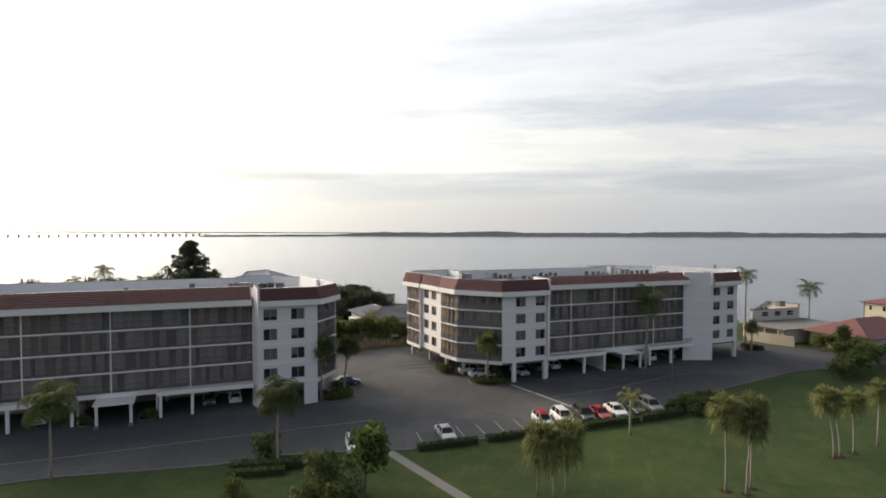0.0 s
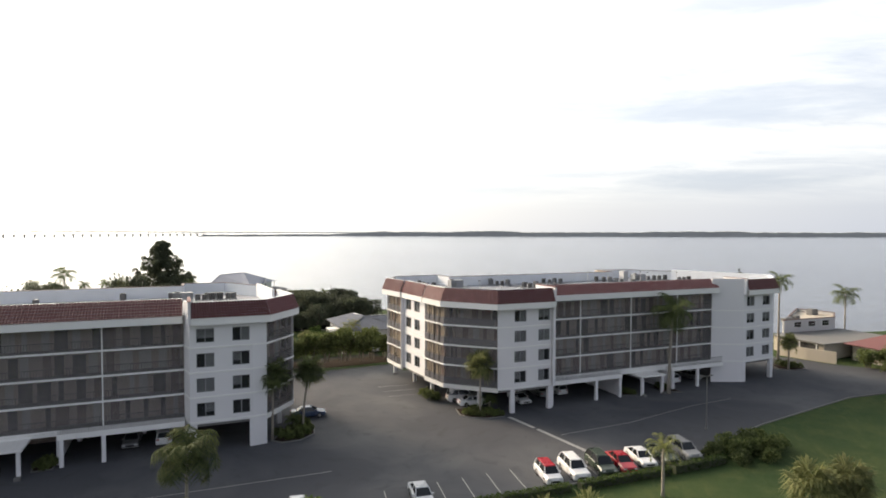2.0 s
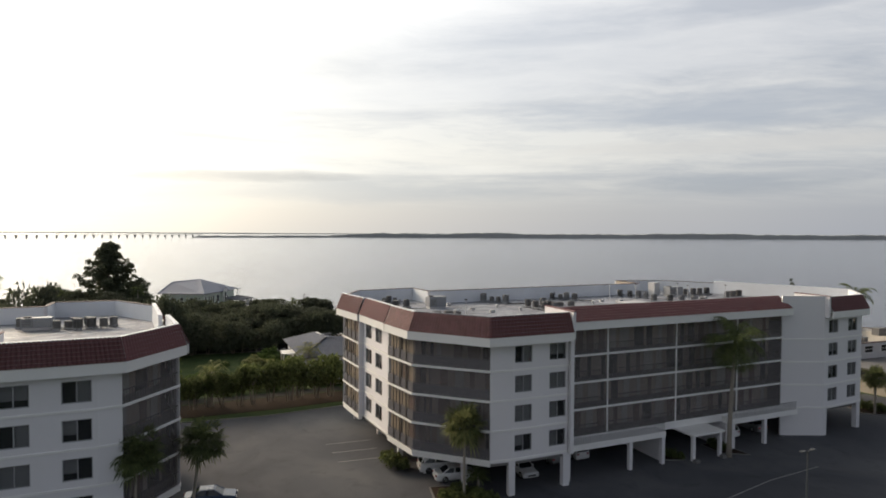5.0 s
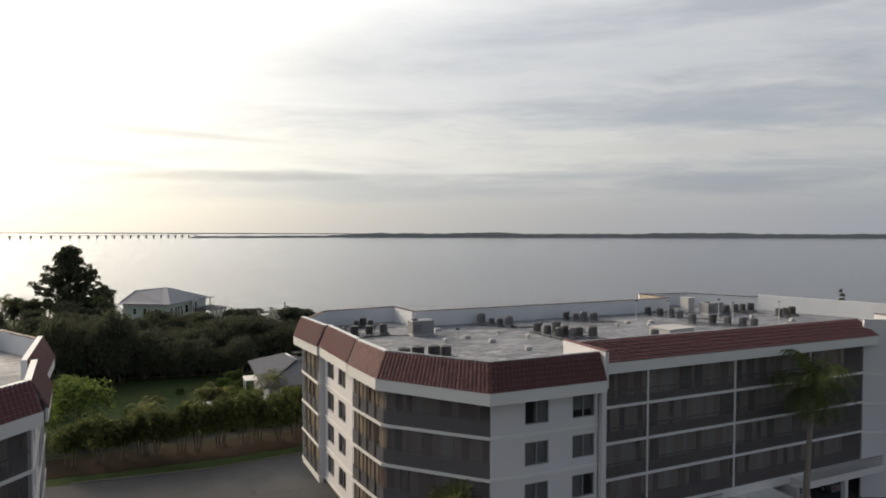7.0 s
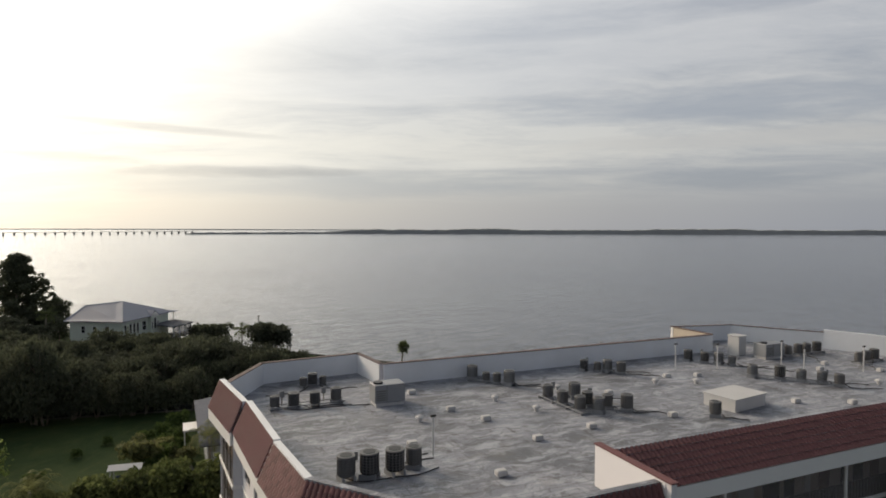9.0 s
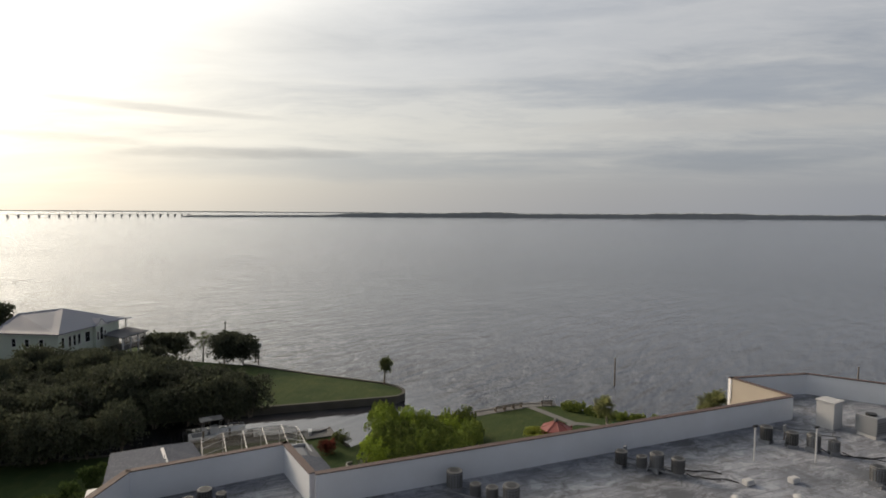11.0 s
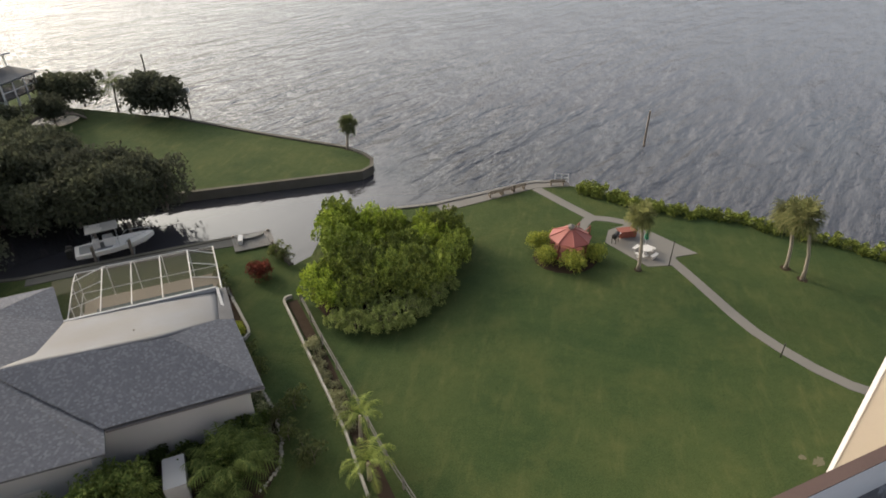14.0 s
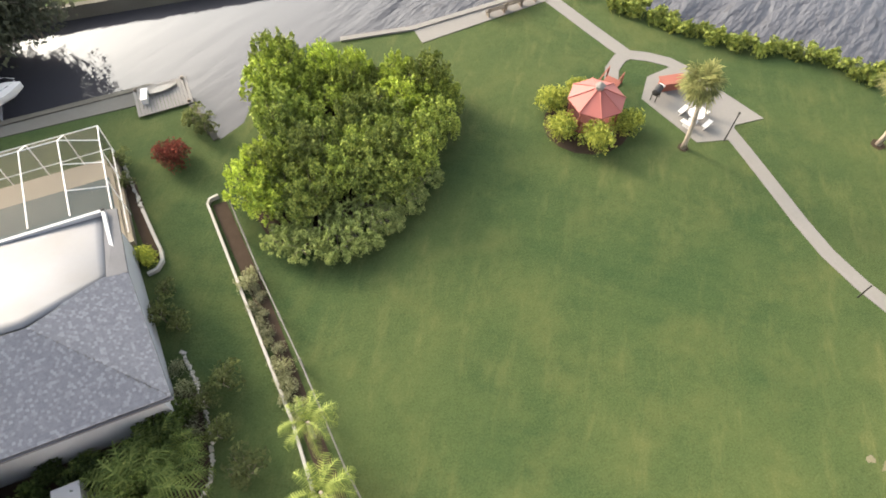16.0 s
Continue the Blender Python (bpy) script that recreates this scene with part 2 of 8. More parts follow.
def worn_asphalt():
    """Dark patched asphalt with broad paler swirls and oil stains."""
    m = bpy.data.materials.new("worn_asphalt")
    m.use_nodes = True
    n = Nodes(m.node_tree)
    where = n.add("ShaderNodeTexCoord").outputs["Object"]
    bent = n.vec("ADD", where, n.vec("MULTIPLY", n.add("ShaderNodeTexNoise", ins={"Vector": where, "Scale": 0.06, "Detail": 3.0}).outputs[1], (16.0, 16.0, 0)))
    swirl = n.ramp(n.noise(bent, 0.055, 4.0, 0.55), 0.46, 0.66)
    stain = n.ramp(n.noise(bent, 0.5, 5.0, 0.65), 0.55, 0.72)
    grit = n.noise(where, 7.0, 4.0, 0.7)
    c = n.mix(swirl, rgb((0.068, 0.071, 0.082)), rgb((0.110, 0.113, 0.121)))
    c = n.mix(n.math("MULTIPLY", stain, 0.5), c, rgb((0.037, 0.038, 0.041)))
    c = n.mix(0.25, c, n.mix(grit, rgb((0.026, 0.026, 0.029)), rgb((0.105, 0.105, 0.108))))
    b = n.add("ShaderNodeBsdfPrincipled", ins={"Base Color": c, "Roughness": n.ramp(swirl, 0, 1, 0.92, 0.8), "Specular IOR Level": 0.2})
    n.put(b, "Normal", n.add("ShaderNodeBump", ins={"Strength": 0.2, "Distance": 0.02, "Height": grit}).outputs[0])
    n.add("ShaderNodeOutputMaterial", ins={0: b.outputs[0]})
    return m


STUCCO = material("white_stucco", (0.73, 0.715, 0.73), 0.85, spread=0.08, scale=0.25, grain=60, bump=0.15, second=(0.66, 0.645, 0.65))
PARAPET = material("white_roof_coating", (0.77, 0.79, 0.82), 0.6, spread=0.12, scale=0.5, grain=25, second=(0.62, 0.63, 0.64))
TRIM = material("white_paint", (0.78, 0.77, 0.75), 0.6, spread=0.06, scale=0.6, grain=20)
TILE = material("red_clay_tile", (0.15, 0.061, 0.060), 0.75, spread=0.35, scale=0.8, grain=9, bump=0.2, second=(0.135, 0.055, 0.057), each=0.22)
CORE = material("tan_balcony_wall", (0.42, 0.34, 0.29), 0.85, spread=0.2, scale=0.4, grain=20)
DOORM = material("brown_door", (0.17, 0.11, 0.085), 0.6, spread=0.2, scale=0.5)
TANCURTAIN = material("tan_curtain", (0.36, 0.285, 0.20), 0.9, spread=0.25, scale=0.5, grain=10, second=(0.28, 0.225, 0.17))
KICK = material("dark_grey_balcony_panel", (0.125, 0.125, 0.145), 0.6, spread=0.15, scale=0.8)
CURTAIN = material("pale_curtain", (0.47, 0.45, 0.42), 0.9, spread=0.15, scale=1.2, grain=10)
# Near-black colour standing in for unlit depth behind glass and in the carport.
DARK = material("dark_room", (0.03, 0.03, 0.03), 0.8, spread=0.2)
WINFRAME = material("grey_aluminium_frame", (0.36, 0.36, 0.37), 0.5, metal=0.2, spread=0.1)
# Blind grey that also carries the look of sky reflected in panes.
BLIND = material("sky_toned_window_blind", (0.34, 0.34, 0.35), 0.85, spread=0.15, scale=1.5)
BRONZE = material("dark_bronze_frame", (0.05, 0.045, 0.04), 0.5, metal=0.4, spread=0.1)
SCREEN = see_through("insect_screen", (0.205, 0.188, 0.188), 0.52, 0.8)
CLEARSCREEN = see_through("fine_insect_screen", (0.11, 0.10, 0.10), 0.78, 0.8)
GLASS = see_through("window_glass", (0.05, 0.055, 0.06), 0.78, 0.05)
DECK = roof_membrane()
ASPHALT = worn_asphalt()
CONCRETE = material("concrete", (0.155, 0.152, 0.146), 0.85, spread=0.25, scale=0.4, grain=15, bump=0.15)
WALKGREY = material("old_grey_concrete", (0.11, 0.108, 0.10), 0.9, spread=0.35, scale=0.8, grain=12, second=(0.08, 0.078, 0.07))
PAINTLINE = material("road_paint", (0.34, 0.34, 0.33), 0.7, spread=0.4, scale=0.9, grain=8, second=(0.30, 0.30, 0.29))
GRASS = grass_surface()
SEAWALL = material("seawall_concrete", (0.10, 0.095, 0.08), 0.9, spread=0.4, scale=0.5, grain=12, second=(0.055, 0.052, 0.042), bump=0.3)
MULCH = material("brown_mulch", (0.045, 0.034, 0.026), 0.95, spread=0.4, scale=1.5, grain=10, bump=0.4, spec=0.03)
ACGREY = material("grey_painted_metal", (0.13, 0.13, 0.13), 0.55, metal=0.2, spread=0.25, scale=1.5)
ACPALE = material("pale_metal_duct", (0.25, 0.26, 0.275), 0.5, metal=0.3, spread=0.2, scale=1.0)
WALLWHITE = material("weathered_white_wall", (0.36, 0.355, 0.34), 0.85, spread=0.35, scale=1.2, grain=12, second=(0.24, 0.235, 0.21), bump=0.2)
WALLPALE = material("pale_villa_stucco", (0.52, 0.51, 0.50), 0.85, spread=0.15, scale=0.4, grain=40, bump=0.1)
GREYWALL = material("pale_grey_stucco", (0.36, 0.38, 0.41), 0.85, spread=0.12, scale=0.4, grain=40, bump=0.1)
WHITEBOX = material("white_painted_curb_box", (0.50, 0.50, 0.50), 0.7, spread=0.15, scale=0.7)
SHINGLE = material("grey_shingle", (0.075, 0.08, 0.092), 0.9, spread=0.4, scale=0.7, grain=14, second=(0.095, 0.10, 0.115), bump=0.3, each=0.25)
WHITEROOF = material("white_flat_roof", (0.135, 0.152, 0.185), 0.7, spread=0.12, scale=0.3, second=(0.142, 0.142, 0.142))
BLUEROOF = material("pale_metal_roof", (0.17, 0.19, 0.25), 0.6, metal=0.0, spread=0.1, scale=0.4)
PALEWALL = material("pale_green_siding", (0.55, 0.60, 0.52), 0.8, spread=0.1)
CAPBROWN = material("brown_wall_cap", (0.10, 0.065, 0.058), 0.7, spread=0.3, scale=1.0)
# White stucco with the sun's warm tone painted into it.
SUNWALL = material("sun_warmed_stucco", (0.40, 0.35, 0.29), 0.85, spread=0.12, scale=0.4, grain=40, bump=0.1)
CREAM = material("cream_stucco", (0.47, 0.42, 0.34), 0.85, spread=0.1, scale=0.3)
BARK = material("grey_bark", (0.16, 0.135, 0.11), 0.95, spread=0.4, scale=2.5, grain=6, bump=0.5)
PALMBARK = material("pale_palm_trunk", (0.27, 0.24, 0.20), 0.9, spread=0.3, scale=3.0, grain=5, bump=0.4)
FROND = leafy("palm_frond", (0.06, 0.082, 0.034), (0.155, 0.18, 0.072))
PALEFROND = leafy("pale_palm_frond", (0.09, 0.108, 0.042), (0.26, 0.265, 0.115))
LEAF = leafy("dark_tree_leaf", (0.060, 0.068, 0.048), (0.098, 0.110, 0.074), thin=0.35)
MANGROVE = leafy("bright_green_leaf", (0.105, 0.158, 0.032), (0.375, 0.445, 0.078), each=0.55, thin=0.06)
DEEPLEAF = leafy("deep_green_leaf", (0.075, 0.115, 0.032), (0.29, 0.35, 0.08), each=0.4, thin=0.06)
SHORELEAF = leafy("shore_hedge_leaf", (0.095, 0.135, 0.035), (0.28, 0.32, 0.075), thin=0.25)
HEDGELEAF = leafy("hedge_leaf", (0.042, 0.068, 0.022), (0.105, 0.148, 0.045))
BRIGHTFROND = leafy("bright_palm_frond", (0.11, 0.16, 0.045), (0.30, 0.36, 0.10), thin=0.35)
GOLDLEAF = leafy("yellow_green_croton_leaf", (0.14, 0.20, 0.042), (0.45, 0.47, 0.085), thin=0.28)
REDLEAF = leafy("dark_red_leaf", (0.055, 0.022, 0.018), (0.17, 0.045, 0.035))
OLIVE = leafy("olive_shrub_leaf", (0.06, 0.078, 0.03), (0.15, 0.175, 0.07))
REDROOF = material("salmon_red_metal_roof", (0.27, 0.085, 0.075), 0.6, spread=0.15, scale=0.8)
REDWOOD = material("red_stained_wood", (0.22, 0.07, 0.05), 0.8, spread=0.2, scale=1.5)
GREENCLOTH = material("green_umbrella_cloth", (0.01, 0.14, 0.08), 0.8, spread=0.15)
WHITEPLASTIC = material("white_plastic", (0.55, 0.55, 0.55), 0.5, spread=0.05)
BLACK = material("black_metal", (0.02, 0.02, 0.02), 0.5, metal=0.3, spread=0.1)
TYRE = material("tyre_rubber", (0.02, 0.02, 0.02), 0.85, spread=0.1)
CARGLASS = material("dark_car_glass", (0.015, 0.017, 0.02), 0.08, spread=0.05)
CHROME = material("bright_alloy", (0.5, 0.5, 0.5), 0.3, metal=0.9, spread=0.1)
LAMPRED = material("red_lamp_lens", (0.25, 0.01, 0.01), 0.25, spread=0.05)
LAMPCLEAR = material("clear_lamp_lens", (0.6, 0.6, 0.6), 0.15, spread=0.05)
WOODPOLE = material("weathered_wood", (0.14, 0.12, 0.10), 0.9, spread=0.3, scale=2.0)
POOLWATER = material("pool_water", (0.02, 0.042, 0.05), 0.35, spread=0.1, spec=0.08)
FARBRIDGE = material("hazy_bridge_concrete", (0.34, 0.34, 0.34), 0.9, spread=0.1, scale=0.05)
GARDENLEAF = leafy("feathery_garden_leaf", (0.075, 0.125, 0.034), (0.23, 0.29, 0.085))
CREEPERLEAF = leafy("silvery_creeper_leaf", (0.13, 0.15, 0.075), (0.36, 0.37, 0.25))
GREYLEAF = leafy("grey_green_buttonwood_leaf", (0.12, 0.165, 0.055), (0.31, 0.365, 0.13), thin=0.2)
# Distance haze is put into this pale grey; no real air haze exists.
FARLAND = material("haze_pale_tree_line", (0.35, 0.365, 0.365), 1.0, spread=0.25, scale=0.02, grain=8)


def shingle_surface(name, island):
    """Bluish grey shingle; every tab has its own shade, some nearly white."""
    m = bpy.data.materials.new(name)
    m.use_nodes = True
    n = Nodes(m.node_tree)
    where = n.add("ShaderNodeTexCoord").outputs["Object"]
    own = n.add("ShaderNodeNewGeometry").outputs["Random Per Island"] if island else n.add("ShaderNodeObjectInfo").outputs["Random"]
    c = n.mix(own, rgb((0.062, 0.070, 0.097)), rgb((0.092, 0.104, 0.136)))
    c = n.mix(n.ramp(own, 0.70, 1.0, 0.0, 0.75), c, rgb((0.160, 0.175, 0.218)))
    c = n.mix(0.3, c, n.mix(n.noise(where, 22.0, 3.0), rgb((0.055, 0.061, 0.077)), rgb((0.242, 0.260, 0.289))))
    b = n.add("ShaderNodeBsdfPrincipled", ins={"Base Color": c, "Roughness": 0.92, "Specular IOR Level": 0.25})
    n.add("ShaderNodeOutputMaterial", ins={0: b.outputs[0]})
    return m


FLECK = shingle_surface("mottled_shingle", True)
TABSHINGLE = shingle_surface("mottled_shingle_tab", False)


def paint(name, color):
    return material(name, color, 0.28, spread=0.04, scale=0.5)


def water_surface():
    m = bpy.data.materials.new("river_water")
    m.use_nodes = True
    n = Nodes(m.node_tree)
    where = n.add("ShaderNodeTexCoord").outputs["Object"]
    turned = n.add("ShaderNodeVectorRotate", ins={"Vector": where, "Angle": radians(-28)}).outputs[0]
    wave = n.noise(n.vec("MULTIPLY", turned, (0.24, 1.0, 1.0)), 0.40, 4.0, 0.5)
    place = n.add("ShaderNodeSeparateXYZ", ins={0: where})
    open_water = n.math("MAXIMUM", n.ramp(n.math("ADD", place.outputs[0], n.math("MULTIPLY", n.noise(where, 0.1), 12.0)), 84, 99, 0.05, 1.0), n.ramp(place.outputs[1], 188, 193))
    ripple = n.noise(n.vec("MULTIPLY", turned, (0.5, 1.0, 1.0)), 1.4, 3.0, 0.5)
    height = n.math("ADD", wave, n.math("MULTIPLY", ripple, 0.2))
    calm = n.ramp(n.noise(where, 0.006, 3.0), 0.35, 0.65, 0.6, 1.0)
    bump = n.add("ShaderNodeBump", ins={"Strength": n.math("MULTIPLY", calm, open_water), "Distance": 1.9, "Height": height})
    gloss = n.add("ShaderNodeBsdfGlossy", ins={"Color": rgb((0.97, 0.98, 1.0)), "Roughness": n.math("MULTIPLY", n.ramp(open_water, 0.06, 1.0, 0.25, 1.0), 0.11), "Normal": bump.outputs[0]})
    murk = n.add("ShaderNodeBsdfDiffuse", ins={"Color": rgb((0.044, 0.044, 0.051)), "Normal": bump.outputs[0]})
    share = n.math("MULTIPLY_ADD", n.math("POWER", n.add("ShaderNodeLayerWeight", ins={"Blend": 0.5}).outputs["Facing"], 3.1), 0.74, 0.012)
    n.add("ShaderNodeOutputMaterial", ins={0: n.add("ShaderNodeMixShader", ins={0: share, 1: murk.outputs[0], 2: gloss.outputs[0]}).outputs[0]})
    return m


WATER = water_surface()


# ---- building blocks ----
from mathutils.geometry import tessellate_polygon


def mesh_of(name, bm, mat, smooth=False):
    me = bpy.data.meshes.new(name)
    bmesh.ops.recalc_face_normals(bm, faces=bm.faces)
    bm.to_mesh(me)
    bm.free()
    me.materials.append(mat)
    if smooth:
        for p in me.polygons:
            p.use_smooth = True
    return me


def part(name, bm, mat, parent, label="", smooth=False):
    ob = new(name, mesh_of(name, bm, mat, smooth))
    ob.parent = parent
    if label:
        ob["label"] = label
    return ob


def thing(name, label, category, at=(0, 0, 0), turn=0.0, group="", kind=""):
    ob = new(name)
    ob.matrix_world = pose(at[0], at[1], at[2], 0, 0, turn)
    return tagged(ob, label, category, group, kind)


def solid(name, bm, mat, label, category, kind="", group="", smooth=False):
    return tagged(new(name, mesh_of(name, bm, mat, smooth)), label, category, group, kind)


def box(bm, x0, x1, y0, y1, z0, z1, m=None):
    vs = [bm.verts.new((x, y, z)) for x in (x0, x1) for y in (y0, y1) for z in (z0, z1)]
    if m is not None:
        for v in vs:
            v.co = m @ v.co
    for f in ((0, 1, 3, 2), (4, 6, 7, 5), (0, 4, 5, 1), (2, 3, 7, 6), (0, 2, 6, 4), (1, 5, 7, 3)):
        bm.faces.new([vs[i] for i in f])
    return vs


def boxed(*a):
    bm = bmesh.new()
    box(bm, *a)
    return bm


def prism(bm, poly, z0, z1):
    """A slab over a plan outline, with flat caps."""
    lo = [bm.verts.new((x, y, z0)) for x, y in poly]
    hi = [bm.verts.new((x, y, z1)) for x, y in poly]
    n = len(poly)
    for i in range(n):
        bm.faces.new((lo[i], lo[(i + 1) % n], hi[(i + 1) % n], hi[i]))
    for a, b, c in tessellate_polygon([[Vector((x, y, 0)) for x, y in poly]]):
        bm.faces.new((hi[a], hi[b], hi[c]))
        bm.faces.new((lo[c], lo[b], lo[a]))


def tube(bm, pts, radii, sides=8):
    """A round, tapering rod along points."""
    rings = []
    for i, p in enumerate(pts):
        p = Vector(p)
        d = (Vector(pts[min(i + 1, len(pts) - 1)]) - Vector(pts[max(i - 1, 0)])).normalized()
        q = d.to_track_quat("Z", "Y")
        rings.append([bm.verts.new(p + q @ Vector((radii[i] * math.cos(a), radii[i] * math.sin(a), 0))) for a in [2 * math.pi * k / sides for k in range(sides)]])
    for a, b in zip(rings, rings[1:]):
        for k in range(sides):
            bm.faces.new((a[k], a[(k + 1) % sides], b[(k + 1) % sides], b[k]))
    bm.faces.new(rings[0][::-1])
    bm.faces.new(rings[-1])


class Side:
    """One straight stretch of a facade: s runs along it, d outwards, z up."""

    def __init__(self, p, q):
        self.p, self.q = Vector((*p, 0)), Vector((*q, 0))
        self.len = (self.q - self.p).length
        u = (self.q - self.p).normalized()
        o = Vector((u.y, -u.x, 0))
        self.m = Matrix(((u.x, o.x, 0, p[0]), (u.y, o.y, 0, p[1]), (0, 0, 1, 0), (0, 0, 0, 1)))

    def box(self, bm, s0, s1, d0, d1, z0, z1):
        box(bm, s0, s1, d0, d1, z0, z1, self.m)

    def at(self, s, d, z):
        return self.m @ Vector((s, d, z))


# ---- ground, water, far shore ----
LAND = [(-3000, -3000), (3000, -3000), (3000, -300), (600, 60), (260, 100), (170, 118), (135, 128), (121.5, 143), (113.5, 154.6), (105.4, 163.6), (101.8, 168.6), (98, 170.4), (85, 170.5),
        (76, 172), (72, 170), (69.5, 165.5), (67.5, 164.5), (66.5, 169), (64, 172.0), (53, 172.2), (44, 172.1), (20, 176), (-60, 185), (-3000, 190)]
PENINSULA = [(-3000, 197), (-60, 195), (20, 189), (45, 186.5), (58, 185), (72, 183.3), (79.8, 182.4), (81.3, 183.4), (82.0, 185.4), (81.6, 187.4), (80.0, 190.4), (70, 200.6), (58.5, 212.8),
             (44, 224), (38, 238), (30, 252), (0, 264), (-60, 276), (-3000, 320)]
bm = bmesh.new()
prism(bm, LAND, -2.5, 0.0)
solid("ground", bm, GRASS, "mown green lawn ground around the apartment blocks", "lawn", "structure")
bm = bmesh.new()
prism(bm, PENINSULA, -2.5, 0.0)
solid("ground", bm, GRASS, "grassy point of land ending in the river", "lawn", "structure")
bm = bmesh.new()
for a in np.arange(-1.2, 2.0, 0.2):
    vs = [bm.verts.new((r * math.sin(h), r * math.cos(h), -1.0)) for r, h in ((1, a), (4900, a), (4900, a + 0.2), (1, a + 0.2))]
    bm.faces.new(vs)
river = solid("water", bm, WATER, "wide grey river with small ripples", "river", "structure")
if river.data.polygons[0].normal.z < 0:
    river.data.flip_normals()


def band(line, w, z0, z1, bm=None):
    """A strip of width w along a plan line."""
    bm = bm or bmesh.new()
    left, right = [], []
    for i, p in enumerate(line):
        a, b = Vector(line[max(i - 1, 0)]), Vector(line[min(i + 1, len(line) - 1)])
        d = (b - a).normalized()
        n = Vector((-d.y, d.x)) * w / 2
        left.append(Vector(p) + n), right.append(Vector(p) - n)
    for i in range(len(line) - 1):
        q = [left[i], left[i + 1], right[i + 1], right[i]]
        lo = [bm.verts.new((v.x, v.y, z0)) for v in q]
        hi = [bm.verts.new((v.x, v.y, z1)) for v in q]
        for k in range(4):
            bm.faces.new((lo[k], lo[(k + 1) % 4], hi[(k + 1) % 4], hi[k]))
        bm.faces.new(hi), bm.faces.new(lo[::-1])
    return bm


solid("seawall", band([(20, 189), (45, 186.4), (58, 184.9), (72, 183.2), (79.8, 182.3), (81.4, 183.3), (82.1, 185.4), (81.7, 187.5), (80.1, 190.5), (70, 200.6), (58.5, 213)], 0.5, -2.5, 0.22), SEAWALL,
      "weathered dark concrete seawall round the grassy point", "seawall", "structure")
solid("seawall", band([(67.3, 164.6), (66.4, 169), (63.9, 172.1), (53, 172.3), (44, 172.2), (20, 176.1)], 0.45, -2.5, 0.12), SEAWALL, "concrete seawall along the canal", "seawall", "structure")
solid("seawall", band([(102, 169.7), (98, 171.1), (85, 170.6), (79, 171.6)], 0.5, -2.5, 0.15), CONCRETE, "pale concrete seawall cap along the lawn", "seawall", "structure")

LOT = [(-120, 77), (-12, 76.5), (4, 73.5), (10, 74), (22, 71), (24.5, 69.8), (63, 69.6), (66, 72.5), (80, 76), (103, 80), (118, 79), (150, 76), (150, 84), (128, 90), (123.4, 96.2), (121.2, 104.0), (112, 112),
       (96, 120), (56, 119), (46, 123), (45, 128.3), (33, 127.3), (20, 128.5), (-120, 128.5)]
bm = bmesh.new()
prism(bm, LOT, -0.2, 0.03)
solid("road", bm, ASPHALT, "dark worn asphalt car park between the blocks", "car park", "structure")


def line_on_road(pts, w):
    return solid("road_marking", band(pts, w, 0.025, 0.036), PAINTLINE, "worn white painted line on the asphalt", "road marking", "structure")


line_on_road([(-40, 83.0), (-11.6, 82.5), (1.4, 82.6), (24, 82.2)], 0.09)
line_on_road([(53, 82.6), (64, 83.2), (78, 86.0), (86, 86.6)], 0.08)
line_on_road([(50.5, 91.4), (51.3, 86.2)], 0.55)
line_on_road([(51.4, 85.6), (52.6, 76.4)], 0.55)
for x in (27.2, 30.0, 32.8, 35.6, 38.4, 41.2, 44.2, 47, 49.8, 52.6, 55.4, 58.2, 61):
    line_on_road([(x - 0.3, 70.6), (x + 0.5, 75.4)], 0.1)
for y in (107, 110, 113):
    line_on_road([(38.4, y + 0.4), (43.6, y)], 0.07)

# ---- far shore and bridge ----
VIEW = Matrix.Rotation(radians(-22.9), 4, "Z")


def far(px, depth):
    """A plan place on the horizon: depth along the main view, px degrees-like sideways share."""
    v = VIEW @ Vector((px * depth, depth, 0))
    return (v.x, v.y)


def shore(name, u0, u1, depth0, depth1, height, label, thick=60):
    bm = bmesh.new()
    n = 240
    rnd = random.Random(5)
    rows = []
    hgt = 0.7
    for i in range(n + 1):
        f = i / n
        u, d = u0 + (u1 - u0) * f, depth0 + (depth1 - depth0) * f
        hgt = min(1.0, max(0.72, hgt + rnd.uniform(-0.09, 0.09)))
        k = height * hgt * min(1, f * 14 + 0.12)
        x, y = far(u, d)
        x2, y2 = far(u, d + thick)
        rows.append([bm.verts.new(c) for c in ((x, y, -1.5), (x, y, k * 0.94), (x2, y2, k), (x2, y2, -1.5))])
    for a, b in zip(rows, rows[1:]):
        for k in range(3):
            bm.faces.new((a[k], a[k + 1], b[k + 1], b[k]))
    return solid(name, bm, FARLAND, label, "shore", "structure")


# All three strips wear the haze-paled colour.
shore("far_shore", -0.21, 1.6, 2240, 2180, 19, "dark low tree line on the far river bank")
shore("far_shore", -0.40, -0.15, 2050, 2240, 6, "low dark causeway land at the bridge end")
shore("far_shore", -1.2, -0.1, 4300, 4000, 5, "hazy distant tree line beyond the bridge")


def far_bridge():
    b = thing("bridge", "long low concrete bridge crossing the far river", "bridge")
    a, z = Vector(far(-0.76, 1650)), Vector(far(-0.385, 2240))
    n = 27
    bm = bmesh.new()
    deck = Side(tuple(a), tuple(z))
    deck.box(bm, 0, deck.len, -5, 5, 6.8, 8.0)
    part("deck", bm, ACGREY, b)
    for i in range(n):
        bm = bmesh.new()
        s = deck.len * (i + 0.5) / n
        deck.box(bm, s - 1.2, s + 1.2, -4, 4, -2, 6.8)
        part("pier", bm, FARBRIDGE, b)
    return b


far_bridge()

